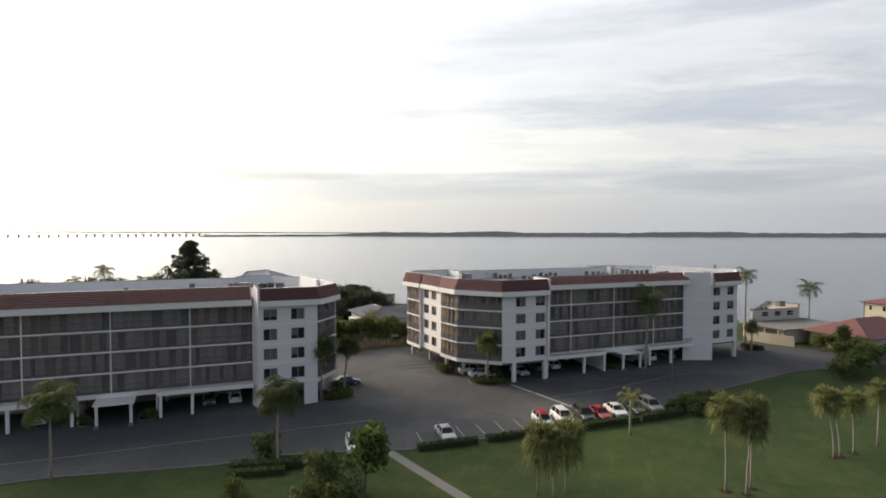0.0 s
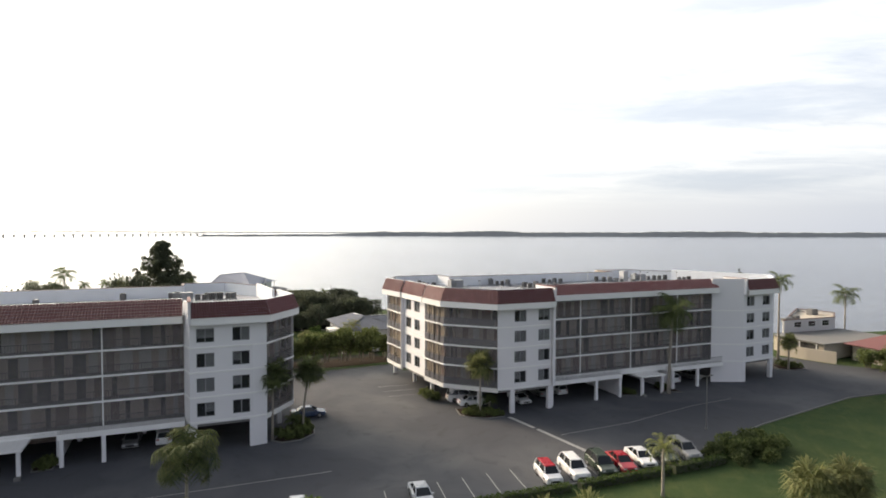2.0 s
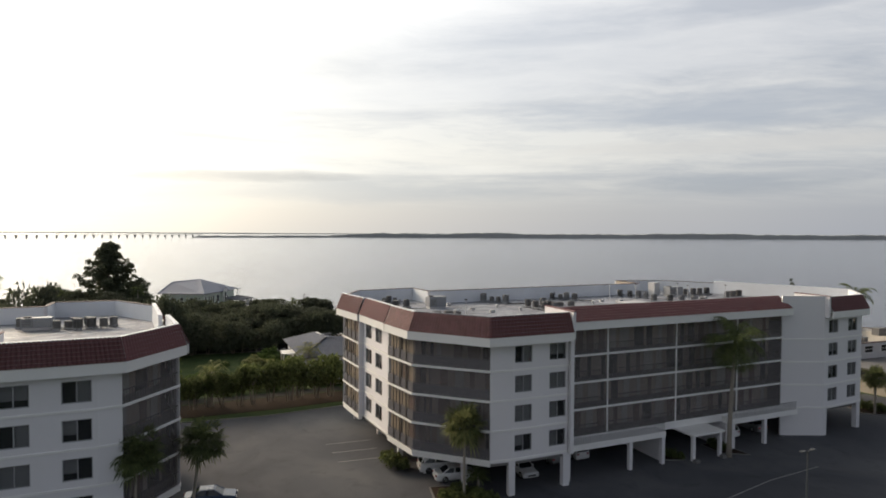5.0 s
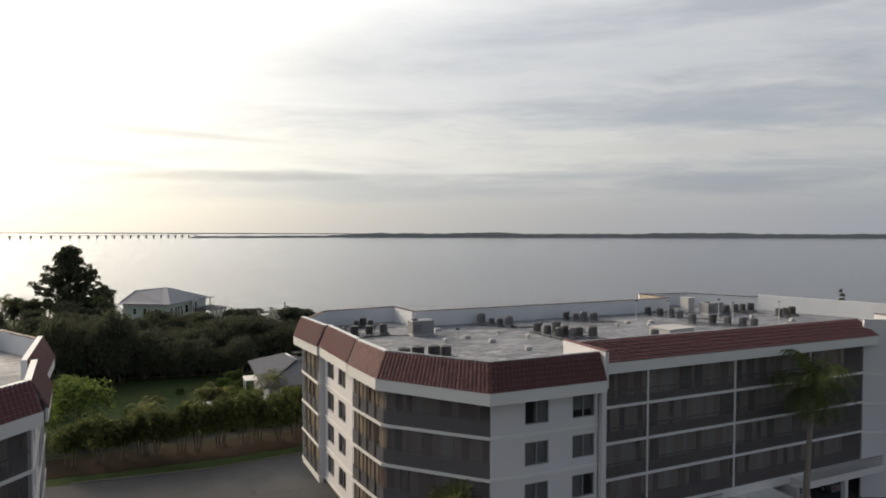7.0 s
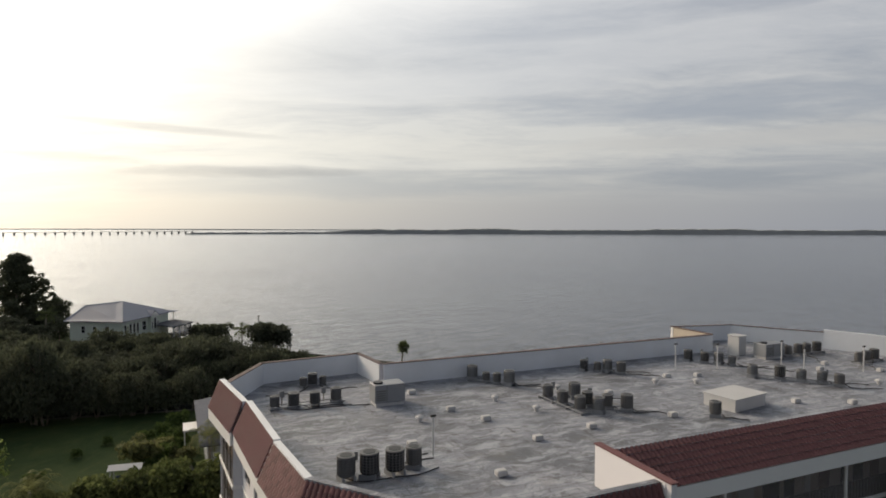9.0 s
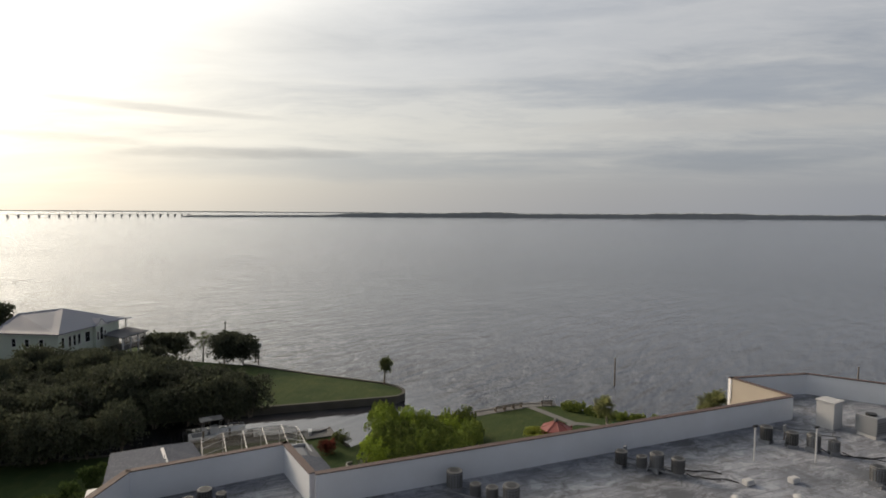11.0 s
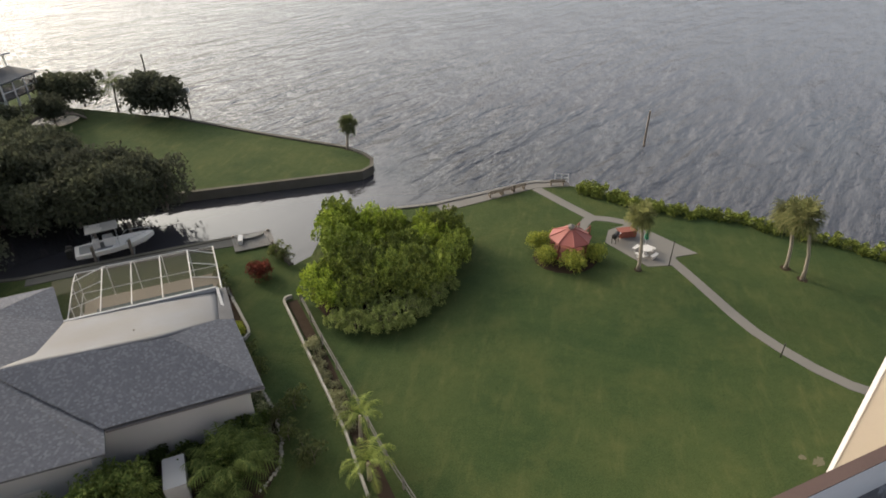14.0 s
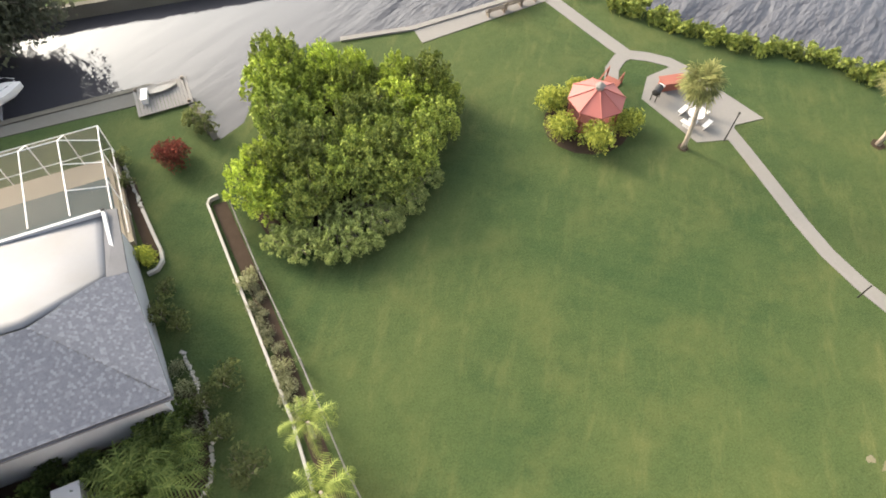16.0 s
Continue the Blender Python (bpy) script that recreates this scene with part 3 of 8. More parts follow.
# ---- apartment buildings ----
FLOORS = (3.6, 6.45, 9.3, 12.15)
EAVES, DECK_Z, TOP = 15.0, 15.4, 17.3
pick = random.Random(11)


def pierced(bm, side, z0, z1, holes, d0=-0.25, d1=0.0):
    """A wall with rectangular openings cut through it; holes in columns of equal s."""
    cuts = sorted({0.0, side.len, *[h[0] for h in holes], *[h[1] for h in holes]})
    for a, b in zip(cuts, cuts[1:]):
        zs = sorted((h[2], h[3]) for h in holes if h[0] <= a + 1e-6 and h[1] >= b - 1e-6)
        z = z0
        for lo, hi in zs:
            if lo > z:
                side.box(bm, a, b, d0, d1, z, lo)
            z = hi
        if z < z1:
            side.box(bm, a, b, d0, d1, z, z1)


def window(bld, side, s, z, w=1.75, h=1.65, dark=False):
    bm = bmesh.new()
    t = 0.07
    for a in ((s, s + w, z, z + t), (s, s + w, z + h - t, z + h), (s, s + t, z + t, z + h - t), (s + w - t, s + w, z + t, z + h - t), (s + w / 2 - t / 2, s + w / 2 + t / 2, z + t, z + h - t)):
        side.box(bm, a[0], a[1], -0.16, -0.06, a[2], a[3])
    win = part("window", bm, WINFRAME, bld)
    for k in range(2):
        bm = bmesh.new()
        a = s + t + k * (w / 2 - t / 2)
        side.box(bm, a, a + w / 2 - 1.5 * t, -0.125, -0.105, z + t, z + h - t)
        part("pane", bm, GLASS, win)
    # Dark sheet close behind the panes paints the shade of an unlit room.
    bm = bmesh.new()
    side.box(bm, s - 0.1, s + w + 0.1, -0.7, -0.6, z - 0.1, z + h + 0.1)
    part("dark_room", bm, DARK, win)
    # Mostly full-width blinds; their grey doubles as painted sky reflection.
    if not dark:
        bm = bmesh.new()
        k = pick.choice((0, 0.5, 0.5, 0.5, 1))
        side.box(bm, s + (k == 1) * w / 2 * 0.9, s + (w if k else w / 2), -0.30, -0.26, z + pick.choice((0, 0, 0.5)), z + h)
        part("blind", bm, BLIND, win)
    return win


def stucco_side(bld, p, q, cols, garage=None, bottom=3.3, rows=FLOORS, w=1.75, top=EAVES, sill=0.85):
    side = Side(p, q)
    holes = [(s, s + w, f + sill, f + sill + 1.65) for s in cols for f in rows]
    bm = bmesh.new()
    pierced(bm, side, bottom, top, holes)
    part("wall", bm, STUCCO, bld)
    for i, f in enumerate(rows):
        for s in cols:
            window(bld, side, s, f + sill, w, dark=pick.random() < 0.12)
        bm = bmesh.new()
        side.box(bm, -0.02, side.len + 0.02, 0.0, 0.07, f - 0.16, f + 0.02)
        part("string_course", bm, TRIM, bld)
    if garage:
        for a, b in garage:
            bm = bmesh.new()
            side.box(bm, a, b, -0.6, 0.0, 0.0, bottom)
            part("pier", bm, STUCCO, bld)
    return side


def screened_side(bld, p, q, posts, depth=1.9, kick=0.0, low=True, bars=True, lift=0.0, top=EAVES, warm=False):
    side = Side(p, q)
    edges = [0.0, *posts, side.len]
    for i, f in enumerate(FLOORS):
        f = f + lift
        bm = bmesh.new()
        side.box(bm, 0, side.len, -depth, 0.0, f - 0.24, f)
        part("balcony_slab", bm, CONCRETE, bld)
        bm = bmesh.new()
        side.box(bm, 0, side.len, 0.0, 0.08, f - 0.2, f + 0.02)
        part("slab_edge", bm, TRIM, bld)
        hi = f + 2.6
        for a, b in zip(edges, edges[1:]):
            bm = bmesh.new()
            bm.faces.new([bm.verts.new(side.at(u, -0.04, v)) for u, v in ((a + 0.05, f), (b - 0.05, f), (b - 0.05, hi), (a + 0.05, hi))])
            part("screen", bm, CLEARSCREEN if warm else SCREEN, bld)
            bm = bmesh.new()
            side.box(bm, a, b, -0.13, -0.09, f + 1.02, f + 1.08)
            if kick:
                side.box(bm, a, b, -0.12, -0.10, f + 0.05, f + kick)
            elif bars:
                for k in range(int((b - a) / 0.28)):
                    side.box(bm, a + k * 0.28, a + k * 0.28 + 0.035, -0.125, -0.095, f + 0.02, f + 1.02)
            part("railing", bm, KICK if kick else BRONZE, bld)["kind"] = "stuff"
            n = max(1, int((b - a) / (1.2 if warm else 1.55)))
            for k in range(n):
                bm = bmesh.new()
                s = a + (k + 0.5 + pick.uniform(-0.2, 0.2)) * (b - a) / n
                wide = pick.choice((0.5, 0.8, 0.9, 1.3))
                if warm:
                    s, wide = a + (k + 0.5) * (b - a) / n, (b - a) / n
                    side.box(bm, s - wide * 0.42, s + wide * pick.choice((0.42, 0.42, 0.2)), -0.42, -0.38, f + 0.4, f + 2.55)
                else:
                    side.box(bm, s - wide / 2, s + wide / 2, -depth + 0.0, -depth + 0.06, f + 0.02, f + 2.15)
                draw = pick.random()
                part(*(("curtain", bm, TANCURTAIN if warm else CURTAIN) if draw < (0.85 if warm else 0.35) else ("sliding_door", bm, CARGLASS) if draw < 0.75 else ("door", bm, DOORM)), bld)
    bm = bmesh.new()
    side.box(bm, 0, side.len, -depth - 0.2, -depth, 3.6, top)
    part("back_wall", bm, CORE, bld)
    for s in posts:
        bm = bmesh.new()
        side.box(bm, s - 0.07, s + 0.07, -0.07, 0.05 if not warm else -0.01, 3.6 if low else 3.3, top)
        part("post", bm, BRONZE if warm else TRIM, bld)
    for z0, z1, d in ((top - 0.25, top, -0.3), (3.0, 3.6, -0.4)):
        bm = bmesh.new()
        side.box(bm, 0, side.len, d, 0.0, z0, z1)
        part("beam", bm, TRIM, bld)
    return side


def offset(chain, d):
    """The plan line moved outwards (to its right) by d, with mitred corners."""
    out = []
    for i, p in enumerate(chain):
        p = Vector(p)
        dirs = [(Vector(chain[k + 1]) - Vector(chain[k])).normalized() for k in (i - 1, i) if 0 <= k < len(chain) - 1]
        ns = [Vector((v.y, -v.x)) for v in dirs]
        n = sum(ns, Vector((0, 0)))
        n.normalize()
        out.append(p + n * d / max(0.3, n.dot(ns[0])))
    return out


def tile_skin(bm, a, b, c, d, cols, rows):
    """Barrel tiles between the lower edge a-b and the upper edge d-c: ribs across and a small step at every row."""
    a, b, c, d = (Vector(v) for v in (a, b, c, d))
    nrm = (b - a).cross(d - a).normalized()
    for r in range(rows):
        lines = []
        for f, lift in ((r / rows, 0.05), ((r + 1) / rows, 0.01)):
            p, q = a.lerp(d, f), b.lerp(c, f)
            row = []
            for k in range(cols * 3 + 1):
                rib = (0.0, 0.075, 0.075)[k % 3]
                row.append(bm.verts.new(p.lerp(q, k / (cols * 3)) + nrm * (lift + rib)))
            lines.append(row)
        for k in range(cols * 3):
            bm.faces.new((lines[0][k], lines[0][k + 1], lines[1][k + 1], lines[1][k]))


LATER = []


def mansard(bld, chain, out=0.75, inset=0.05, top=TOP, single=False, base=15.55, curb=PARAPET):
    lo, hi = offset(chain, out), offset(chain, -inset)
    wall = [Vector(p) for p in chain]
    for i in range(len(chain) - 1):
        inner_mat = PARAPET if single and i == 0 else curb
        a, b, c, d = (*lo[i], base), (*lo[i + 1], base), (*hi[i + 1], top), (*hi[i], top)
        bm = bmesh.new()
        n = max(2, int((Vector(b) - Vector(a)).length / 0.30))
        if single and i < 2:
            LATER.append((bld, a, b, c, d, n))
            bm.free()
        else:
            tile_skin(bm, a, b, c, d, n, 6)
            part("tiled_mansard", bm, TILE, bld, "sloping band of red-brown barrel tiles")["kind"] = "stuff"
        bm = bmesh.new()
        vs = [bm.verts.new(v) for v in ((*lo[i], base - 0.05), (*lo[i + 1], base - 0.05), (*hi[i + 1], top - 0.05), (*hi[i], top - 0.05), (*wall[i], base - 0.55), (*wall[i + 1], base - 0.55))]
        bm.faces.new((vs[0], vs[1], vs[2], vs[3]))
        bm.faces.new((vs[0], vs[4], vs[5], vs[1]))
        part("soffit", bm, STUCCO, bld)
        bm = bmesh.new()
        f0, f1 = offset(chain, out - 0.1), offset(chain, out + 0.04)
        q = [f0[i], f1[i], f1[i + 1], f0[i + 1]]
        lo8 = [bm.verts.new((v.x, v.y, base - 0.8)) for v in q]
        hi8 = [bm.verts.new((v.x, v.y, base + 0.03)) for v in q]
        for k in range(4):
            bm.faces.new((lo8[k], lo8[(k + 1) % 4], hi8[(k + 1) % 4], hi8[k]))
        bm.faces.new(hi8), bm.faces.new(lo8[::-1])
        part("fascia", bm, TRIM, bld)
        bm = bmesh.new()
        i0, i1 = offset(chain, -inset + 0.06), offset(chain, -inset - 0.3)
        q = [i0[i], i0[i + 1], i1[i + 1], i1[i]]
        lo8 = [bm.verts.new((v.x, v.y, DECK_Z - 0.1)) for v in q]
        hi8 = [bm.verts.new((v.x, v.y, top + 0.05)) for v in q]
        for k in range(4):
            bm.faces.new((lo8[k], lo8[(k + 1) % 4], hi8[(k + 1) % 4], hi8[k]))
        bm.faces.new(hi8), bm.faces.new(lo8[::-1])
        part("parapet", bm, inner_mat, bld)


def back_parapet(bld, chain, sandy=()):
    """Plain walls of the rear, with a parapet and a brown cap. sandy: walls with warm sunlight put into their colour.
    """
    for i, (p, q) in enumerate(zip(chain, chain[1:])):
        side = Side(p, q)
        bm = bmesh.new()
        side.box(bm, 0, side.len, -0.25, 0, 3.3, 17.05)
        part("wall", bm, SUNWALL if i in sandy else STUCCO, bld)
        bm = bmesh.new()
        side.box(bm, 0, side.len, -0.31, -0.25, DECK_Z - 0.1, 17.05)
        part("parapet", bm, PARAPET, bld)
        bm = bmesh.new()
        side.box(bm, -0.02, side.len + 0.02, -0.35, 0.05, 17.05, 17.11)
        part("cap", bm, CAPBROWN, bld, "thin dark-brown wall cap")


def slabs(bld, outline):
    for z, t, m, name in ((3.0, 0.35, CONCRETE, "floor_slab"), (14.6, 0.75, DECK, "roof_deck")):
        bm = bmesh.new()
        prism(bm, outline, z, z + t)
        part(name, bm, m, bld)
    bm = bmesh.new()
    for z in FLOORS[1:]:
        prism(bm, outline, z - 0.2, z - 0.02)
    part("floor_slab", bm, CONCRETE, bld)


def upstand(bld, x, y0, y1, slope=False):
    bm = bmesh.new()
    box(bm, x - 0.15, x + 0.15, y0, y1, 14.8, 17.45)
    part("parapet", bm, STUCCO, bld)
    bm = bmesh.new()
    box(bm, x - 0.2, x + 0.2, y0 - 0.05, y1 + 0.05, 17.45, 17.52)
    part("cap", bm, TILE, bld)


def inset_poly(poly, d):
    ring = [poly[-1], *poly, poly[0]]
    return [tuple(v) for v in offset(ring, -d)[1:-1]]


def terrace(bld, x0, x1, y0, y1, posts):
    """The deck over the parking in front of the walkways, with its beam, columns and rail."""
    bm = bmesh.new()
    box(bm, x0, x1, y0, y1, 3.0, 3.62)
    part("terrace", bm, TRIM, bld)
    for x in posts:
        bm = bmesh.new()
        box(bm, x - 0.2, x + 0.2, y0 + 0.02, y0 + 0.42, 0, 3.0)
        part("column", bm, STUCCO, bld)
    bm = bmesh.new()
    box(bm, x0 + 0.1, x1 - 0.1, y0 + 0.08, y0 + 0.12, 4.5, 4.56)
    for k in range(int((x1 - x0) / 0.22)):
        box(bm, x0 + 0.1 + k * 0.22, x0 + 0.14 + k * 0.22, y0 + 0.085, y0 + 0.115, 3.62, 4.5)
    part("railing", bm, ACGREY, bld)["kind"] = "stuff"


def canopy(bld, x0, x1, y0, y1):
    bm = bmesh.new()
    vs = box(bm, x0, x1, y0, y1, 2.85, 3.05)
    c = part("canopy", bm, TRIM, bld, "white entrance canopy on square posts")
    for k in range(9):
        bm = bmesh.new()
        x = x0 + 0.2 + k * (x1 - x0 - 0.4) / 8
        box(bm, x - 0.03, x + 0.03, y0 + 0.05, y1 - 0.05, 3.05, 3.10)
        part("seam", bm, TRIM, c)
    for x in (x0 + 0.4, x1 - 0.4):
        bm = bmesh.new()
        box(bm, x - 0.18, x + 0.18, y0 + 0.2, y0 + 0.56, 0.0, 2.85)
        part("post", bm, STUCCO, c)
        bm = bmesh.new()
        box(bm, x - 0.3, x + 0.3, y0 - 0.4, y0 + 0.1, 0.0, 0.35)
        part("planter", bm, CONCRETE, c)


def block_two():
    b = thing("apartment_building", "four-storey white stucco apartment block with red tiled mansard", "building", group="apartment blocks")
    B, C, C2, D, D2, E_, F_, W1, G = (41.5, 117.9), (41.95, 112.0), (42.5, 111.9), (43.1, 104.1), (42.9, 104.0), (43.8, 98.7), (49.6, 93.1), (51.8, 92.8), (58.3, 92.8)
    screened_side(b, B, C, (1.5, 3.0, 4.5), kick=0.95, warm=True)
    stucco_side(b, C, C2, ())
    stucco_side(b, C2, D, (0.7, 3.9), w=1.95, sill=0.7)
    screened_side(b, D2, E_, (1.35, 2.7, 4.05), kick=0.95, warm=True)
    screened_side(b, E_, F_, (), kick=0.95)
    stucco_side(b, F_, W1, (), garage=((1.9, 2.21),))
    stucco_side(b, W1, G, (0.25, 4.1), w=1.9, sill=0.6, garage=((0.0, 0.35), (5.8, 6.5)))
    stucco_side(b, G, (58.3, 95.4), ())
    screened_side(b, (58.3, 95.4), (91.3, 95.4), (6.6, 16.1, 25.5), lift=0.22, top=15.45)
    stucco_side(b, (91.3, 95.4), (96.2, 93.3), (), bottom=0.0, top=17.45)
    stucco_side(b, (96.2, 93.3), (103.9, 93.8), (0.8, 4.8), w=1.9, sill=0.6, garage=((0.0, 0.7), (7.0, 7.7)))
    screened_side(b, (103.9, 93.8), (109.5, 99), (3.8,), kick=0.95)
    screened_side(b, (109.5, 99), (102.3, 116.3), (4, 8, 12), kick=0.95)
    back_parapet(b, [(102.3, 116.3), (97.0, 123.9), (89.7, 125.4), (89.9, 119.95), (54.2, 120.15), (53.5, 125.0), (45, 124.2), B], (2,))
    mansard(b, [(41.6, 118.7), (42.62, 112.25)], out=0.8, inset=0.0, base=15.45)
    mansard(b, [(42.85, 112.3), (43.5, 104.5)], out=0.85, inset=0.0, base=15.45)
    mansard(b, [(43.45, 104.2), (44.1, 99.0), (49.3, 92.75), (58.15, 92.75)], out=0.85, inset=0.0, base=15.45, single=True, curb=DECK)
    mansard(b, [(58.45, 95.4), (92.0, 95.4)], out=0.95, inset=1.2, base=15.95, curb=DECK)
    mansard(b, [(96.5, 93.3), (103.9, 93.8), (109.5, 99), (102.3, 116.3)])
    part("fin_wall", boxed(58.12, 58.52, 92.4, 95.5, 3.3, 17.4), STUCCO, b)
    upstand(b, 58.3, 92.1, 97.3)
    upstand(b, 96.3, 92.8, 97.5)
    outline = [D2, E_, F_, W1, G, (58.3, 97.0), (93, 97.0), (96.2, 93.5), (103.9, 93.8), (109.5, 99), (102.3, 116.3), (97.0, 123.9), (89.7, 125.4), (89.9, 119.95), (54.2, 120.15), (53.5, 125.0), (45, 124.2), B, C, C2, D]
    slabs(b, inset_poly(outline, 0.12))
    terrace(b, 58.45, 71.3, 93.5, 95.3, (58.75, 66.6, 71.0))
    terrace(b, 81.5, 92.4, 93.9, 95.3, (81.8, 87.0))
    canopy(b, 74.3, 79.0, 92.6, 97.2)
    for x, y in ((46.2, 101.2), (45.2, 106.5), (45.3, 114.8), (44.2, 121.8), (48.5, 96.6), (53, 105), (53, 115), (62, 104), (70, 104), (84, 104), (98, 104), (104, 101), (98, 114)):
        bm = boxed(x - 0.25, x + 0.25, y - 0.25, y + 0.25, 0, 3.05)
        part("column", bm, STUCCO, b)
    bm = boxed(58, 92, 107, 118, 0, 3.0)
    part("ground_floor_core", bm, CORE, b)
    part("parking_wall", boxed(71.3, 71.6, 94.5, 107, 0, 3.0), STUCCO, b)
    part("parking_wall", boxed(81.2, 81.5, 94.5, 107, 0, 3.0), STUCCO, b)
    return b


def block_one():
    b = thing("apartment_building", "long white stucco apartment block with screened walkways", "building", group="apartment blocks")
    y = 93.3
    stucco_side(b, (-30, 95.9), (-29.5, 95.9), (), bottom=0)
    screened_side(b, (-29.5, 95.9), (9.7, 95.9), (10.8, 20.9, 30.8))
    stucco_side(b, (9.7, 95.9), (10.3, y), (), bottom=0.0, top=17.3)
    stucco_side(b, (10.3, y), (17.2, y), (0.7, 4.6), garage=((0.0, 0.75), (6.5, 6.9)), w=1.95, sill=0.5)
    stucco_side(b, (17.2, y), (18.8, y + 0.3), (), garage=((0.0, 1.62),))
    screened_side(b, (18.8, y + 0.3), (22.7, 98.6), (), kick=0.0)
    stucco_side(b, (22.7, 98.6), (21.6, 106.0), (1.4, 5.0), w=1.5)
    screened_side(b, (21.6, 106.0), (20.2, 115.4), (2.2, 4.4, 6.6), kick=0.95)
    back_parapet(b, [(20.2, 115.4), (15.8, 122.3), (9.4, 122.6), (9.3, 118.6), (-30, 118.6), (-30, 95.9)])
    mansard(b, [(-30, 95.9), (9.6, 95.9)], out=0.85, inset=1.9)
    mansard(b, [(10.5, y), (18.8, y + 0.1), (22.7, 98.6)])
    mansard(b, [(22.7, 98.6), (21.8, 105.0)])
    mansard(b, [(21.2, 105.0), (20.2, 115.4)])
    upstand(b, 10.3, y - 0.7, 97.9)
    outline = [(-30, 97), (10.0, 97), (10.3, y), (17.2, y), (18.8, y + 0.3), (22.7, 98.6), (20.2, 115.4), (15.8, 122.3), (9.4, 122.6), (9.3, 118.6), (-30, 118.6)]
    slabs(b, inset_poly(outline, 0.12))
    terrace(b, -2.9, 9.7, 94.2, 95.8, (-2.5, 1.5))
    terrace(b, -30, -12.6, 94.2, 95.8, (-13.0, -20.0))
    canopy(b, -10.4, -5.6, 92.2, 96.4)
    for x, yy in ((21.2, 101), (20.3, 108), (19.2, 114), (5, 103), (-2, 103), (-14, 103)):
        bm = boxed(x - 0.25, x + 0.25, yy - 0.25, yy + 0.25, 0, 3.05)
        part("column", bm, STUCCO, b)
    bm = boxed(-28, 8, 104, 117, 0, 3.0)
    part("ground_floor_core", bm, CORE, b)
    part("parking_wall", boxed(-3.1, -2.9, 95.2, 104, 0, 3.0), STUCCO, b)
    part("parking_wall", boxed(-12.6, -12.4, 95.2, 104, 0, 3.0), STUCCO, b)
    return b


block_two()
block_one()


# ---- plants ----
def leaf_mesh(name, blobs, count, size, seed, mat, hang=0.0):
    """Many small leaf clumps in and on a few uneven lobes: blobs are (centre, radii)."""
    r = np.random.RandomState(seed)
    vol = np.array([b[1][0] * b[1][1] * b[1][2] for b in blobs]) ** 0.67
    which = r.choice(len(blobs), count, p=vol / vol.sum())
    c = np.array([b[0] for b in blobs])[which]
    rad = np.array([b[1] for b in blobs])[which]
    d = r.normal(size=(count, 3))
    d /= np.linalg.norm(d, axis=1)[:, None]
    d[:, 2] = np.where(d[:, 2] < -0.5, -d[:, 2], d[:, 2])
    p = c + d * rad * (r.uniform(0.25, 1.0, count) ** 0.45 * r.uniform(0.85, 1.12, count))[:, None]
    a = r.normal(size=(count, 3)) + d * 0.4
    a[:, 2] -= hang
    a /= np.linalg.norm(a, axis=1)[:, None]
    b = np.cross(a, r.normal(size=(count, 3)))
    b /= np.linalg.norm(b, axis=1)[:, None] + 1e-6
    s = (size * r.uniform(0.55, 1.25, count))[:, None]
    v = np.stack([p - a * s, p + b * s * 0.5, p + a * s, p - b * s * 0.5], 1).reshape(-1, 3)
    f = np.arange(count * 4).reshape(-1, 4)
    me = bpy.data.meshes.new(name)
    me.from_pydata(v.tolist(), [], f.tolist())
    me.materials.append(mat)
    return me


def limbs(h, spread, seed, stems=1, base=0.16):
    rnd = random.Random(seed)
    bm = bmesh.new()
    for s in range(stems):
        a = rnd.uniform(0, 6.28)
        off = 0.0 if stems == 1 else rnd.uniform(0.1, 0.4)
        foot = Vector((off * math.cos(a), off * math.sin(a), -0.05))
        mid = Vector((spread * 0.3 * math.cos(a) * (stems > 1), spread * 0.3 * math.sin(a) * (stems > 1), h * 0.5))
        tube(bm, [foot, foot.lerp(mid, 0.5), mid], [base, base * 0.8, base * 0.6], 6)
        for k in range(3):
            b = a + rnd.uniform(-1.5, 1.5) + k * 2.1
            tip = mid + Vector((spread * 0.55 * math.cos(b), spread * 0.55 * math.sin(b), h * rnd.uniform(0.2, 0.38)))
            tube(bm, [mid - Vector((0, 0, 0.05)), mid.lerp(tip, 0.5) + Vector((0, 0, 0.1)), tip], [base * 0.5, base * 0.35, base * 0.15], 5)
    return bm


def lobes(rx, ry, z0, z1, n, seed):
    rnd = random.Random(seed)
    out = []
    for k in range(n):
        a, d = rnd.uniform(0, 6.28), math.sqrt(rnd.random()) * 0.72
        z = z0 + (z1 - z0) * rnd.uniform(0.25, 0.85)
        s = rnd.uniform(0.32, 0.55) * (1.15 - 0.5 * abs((z - z0) / (z1 - z0) - 0.45))
        out.append(((d * rx * math.cos(a), d * ry * math.sin(a), z), (rx * s, ry * s, min((z1 - z) + 0.1, (z - z0) * 0.9 + 0.25, (z1 - z0) * 0.38))))
    return out


def sprays(r, top, n, seed):
    """A bush of many narrow upright shoots of unequal height over a rounded body, domed over its plan."""
    rnd = random.Random(seed)
    out = []
    for k in range(n):
        a, d = rnd.uniform(0, 6.28), math.sqrt(rnd.random()) * r
        z = top * (1.0 - 0.42 * (d / r) ** 2) * rnd.uniform(0.5, 1.0)
        w, tall = rnd.uniform(0.10, 0.24), rnd.uniform(0.35, 0.75)
        out.append(((d * math.cos(a), d * math.sin(a), z - tall * 0.5), (w, w, tall)))
    for k in range(9):
        a, d = rnd.uniform(0, 6.28), r * rnd.uniform(0.1, 0.8)
        out.append(((d * math.cos(a), d * math.sin(a), top * 0.32), (0.5, 0.5, top * 0.32)))
    return out


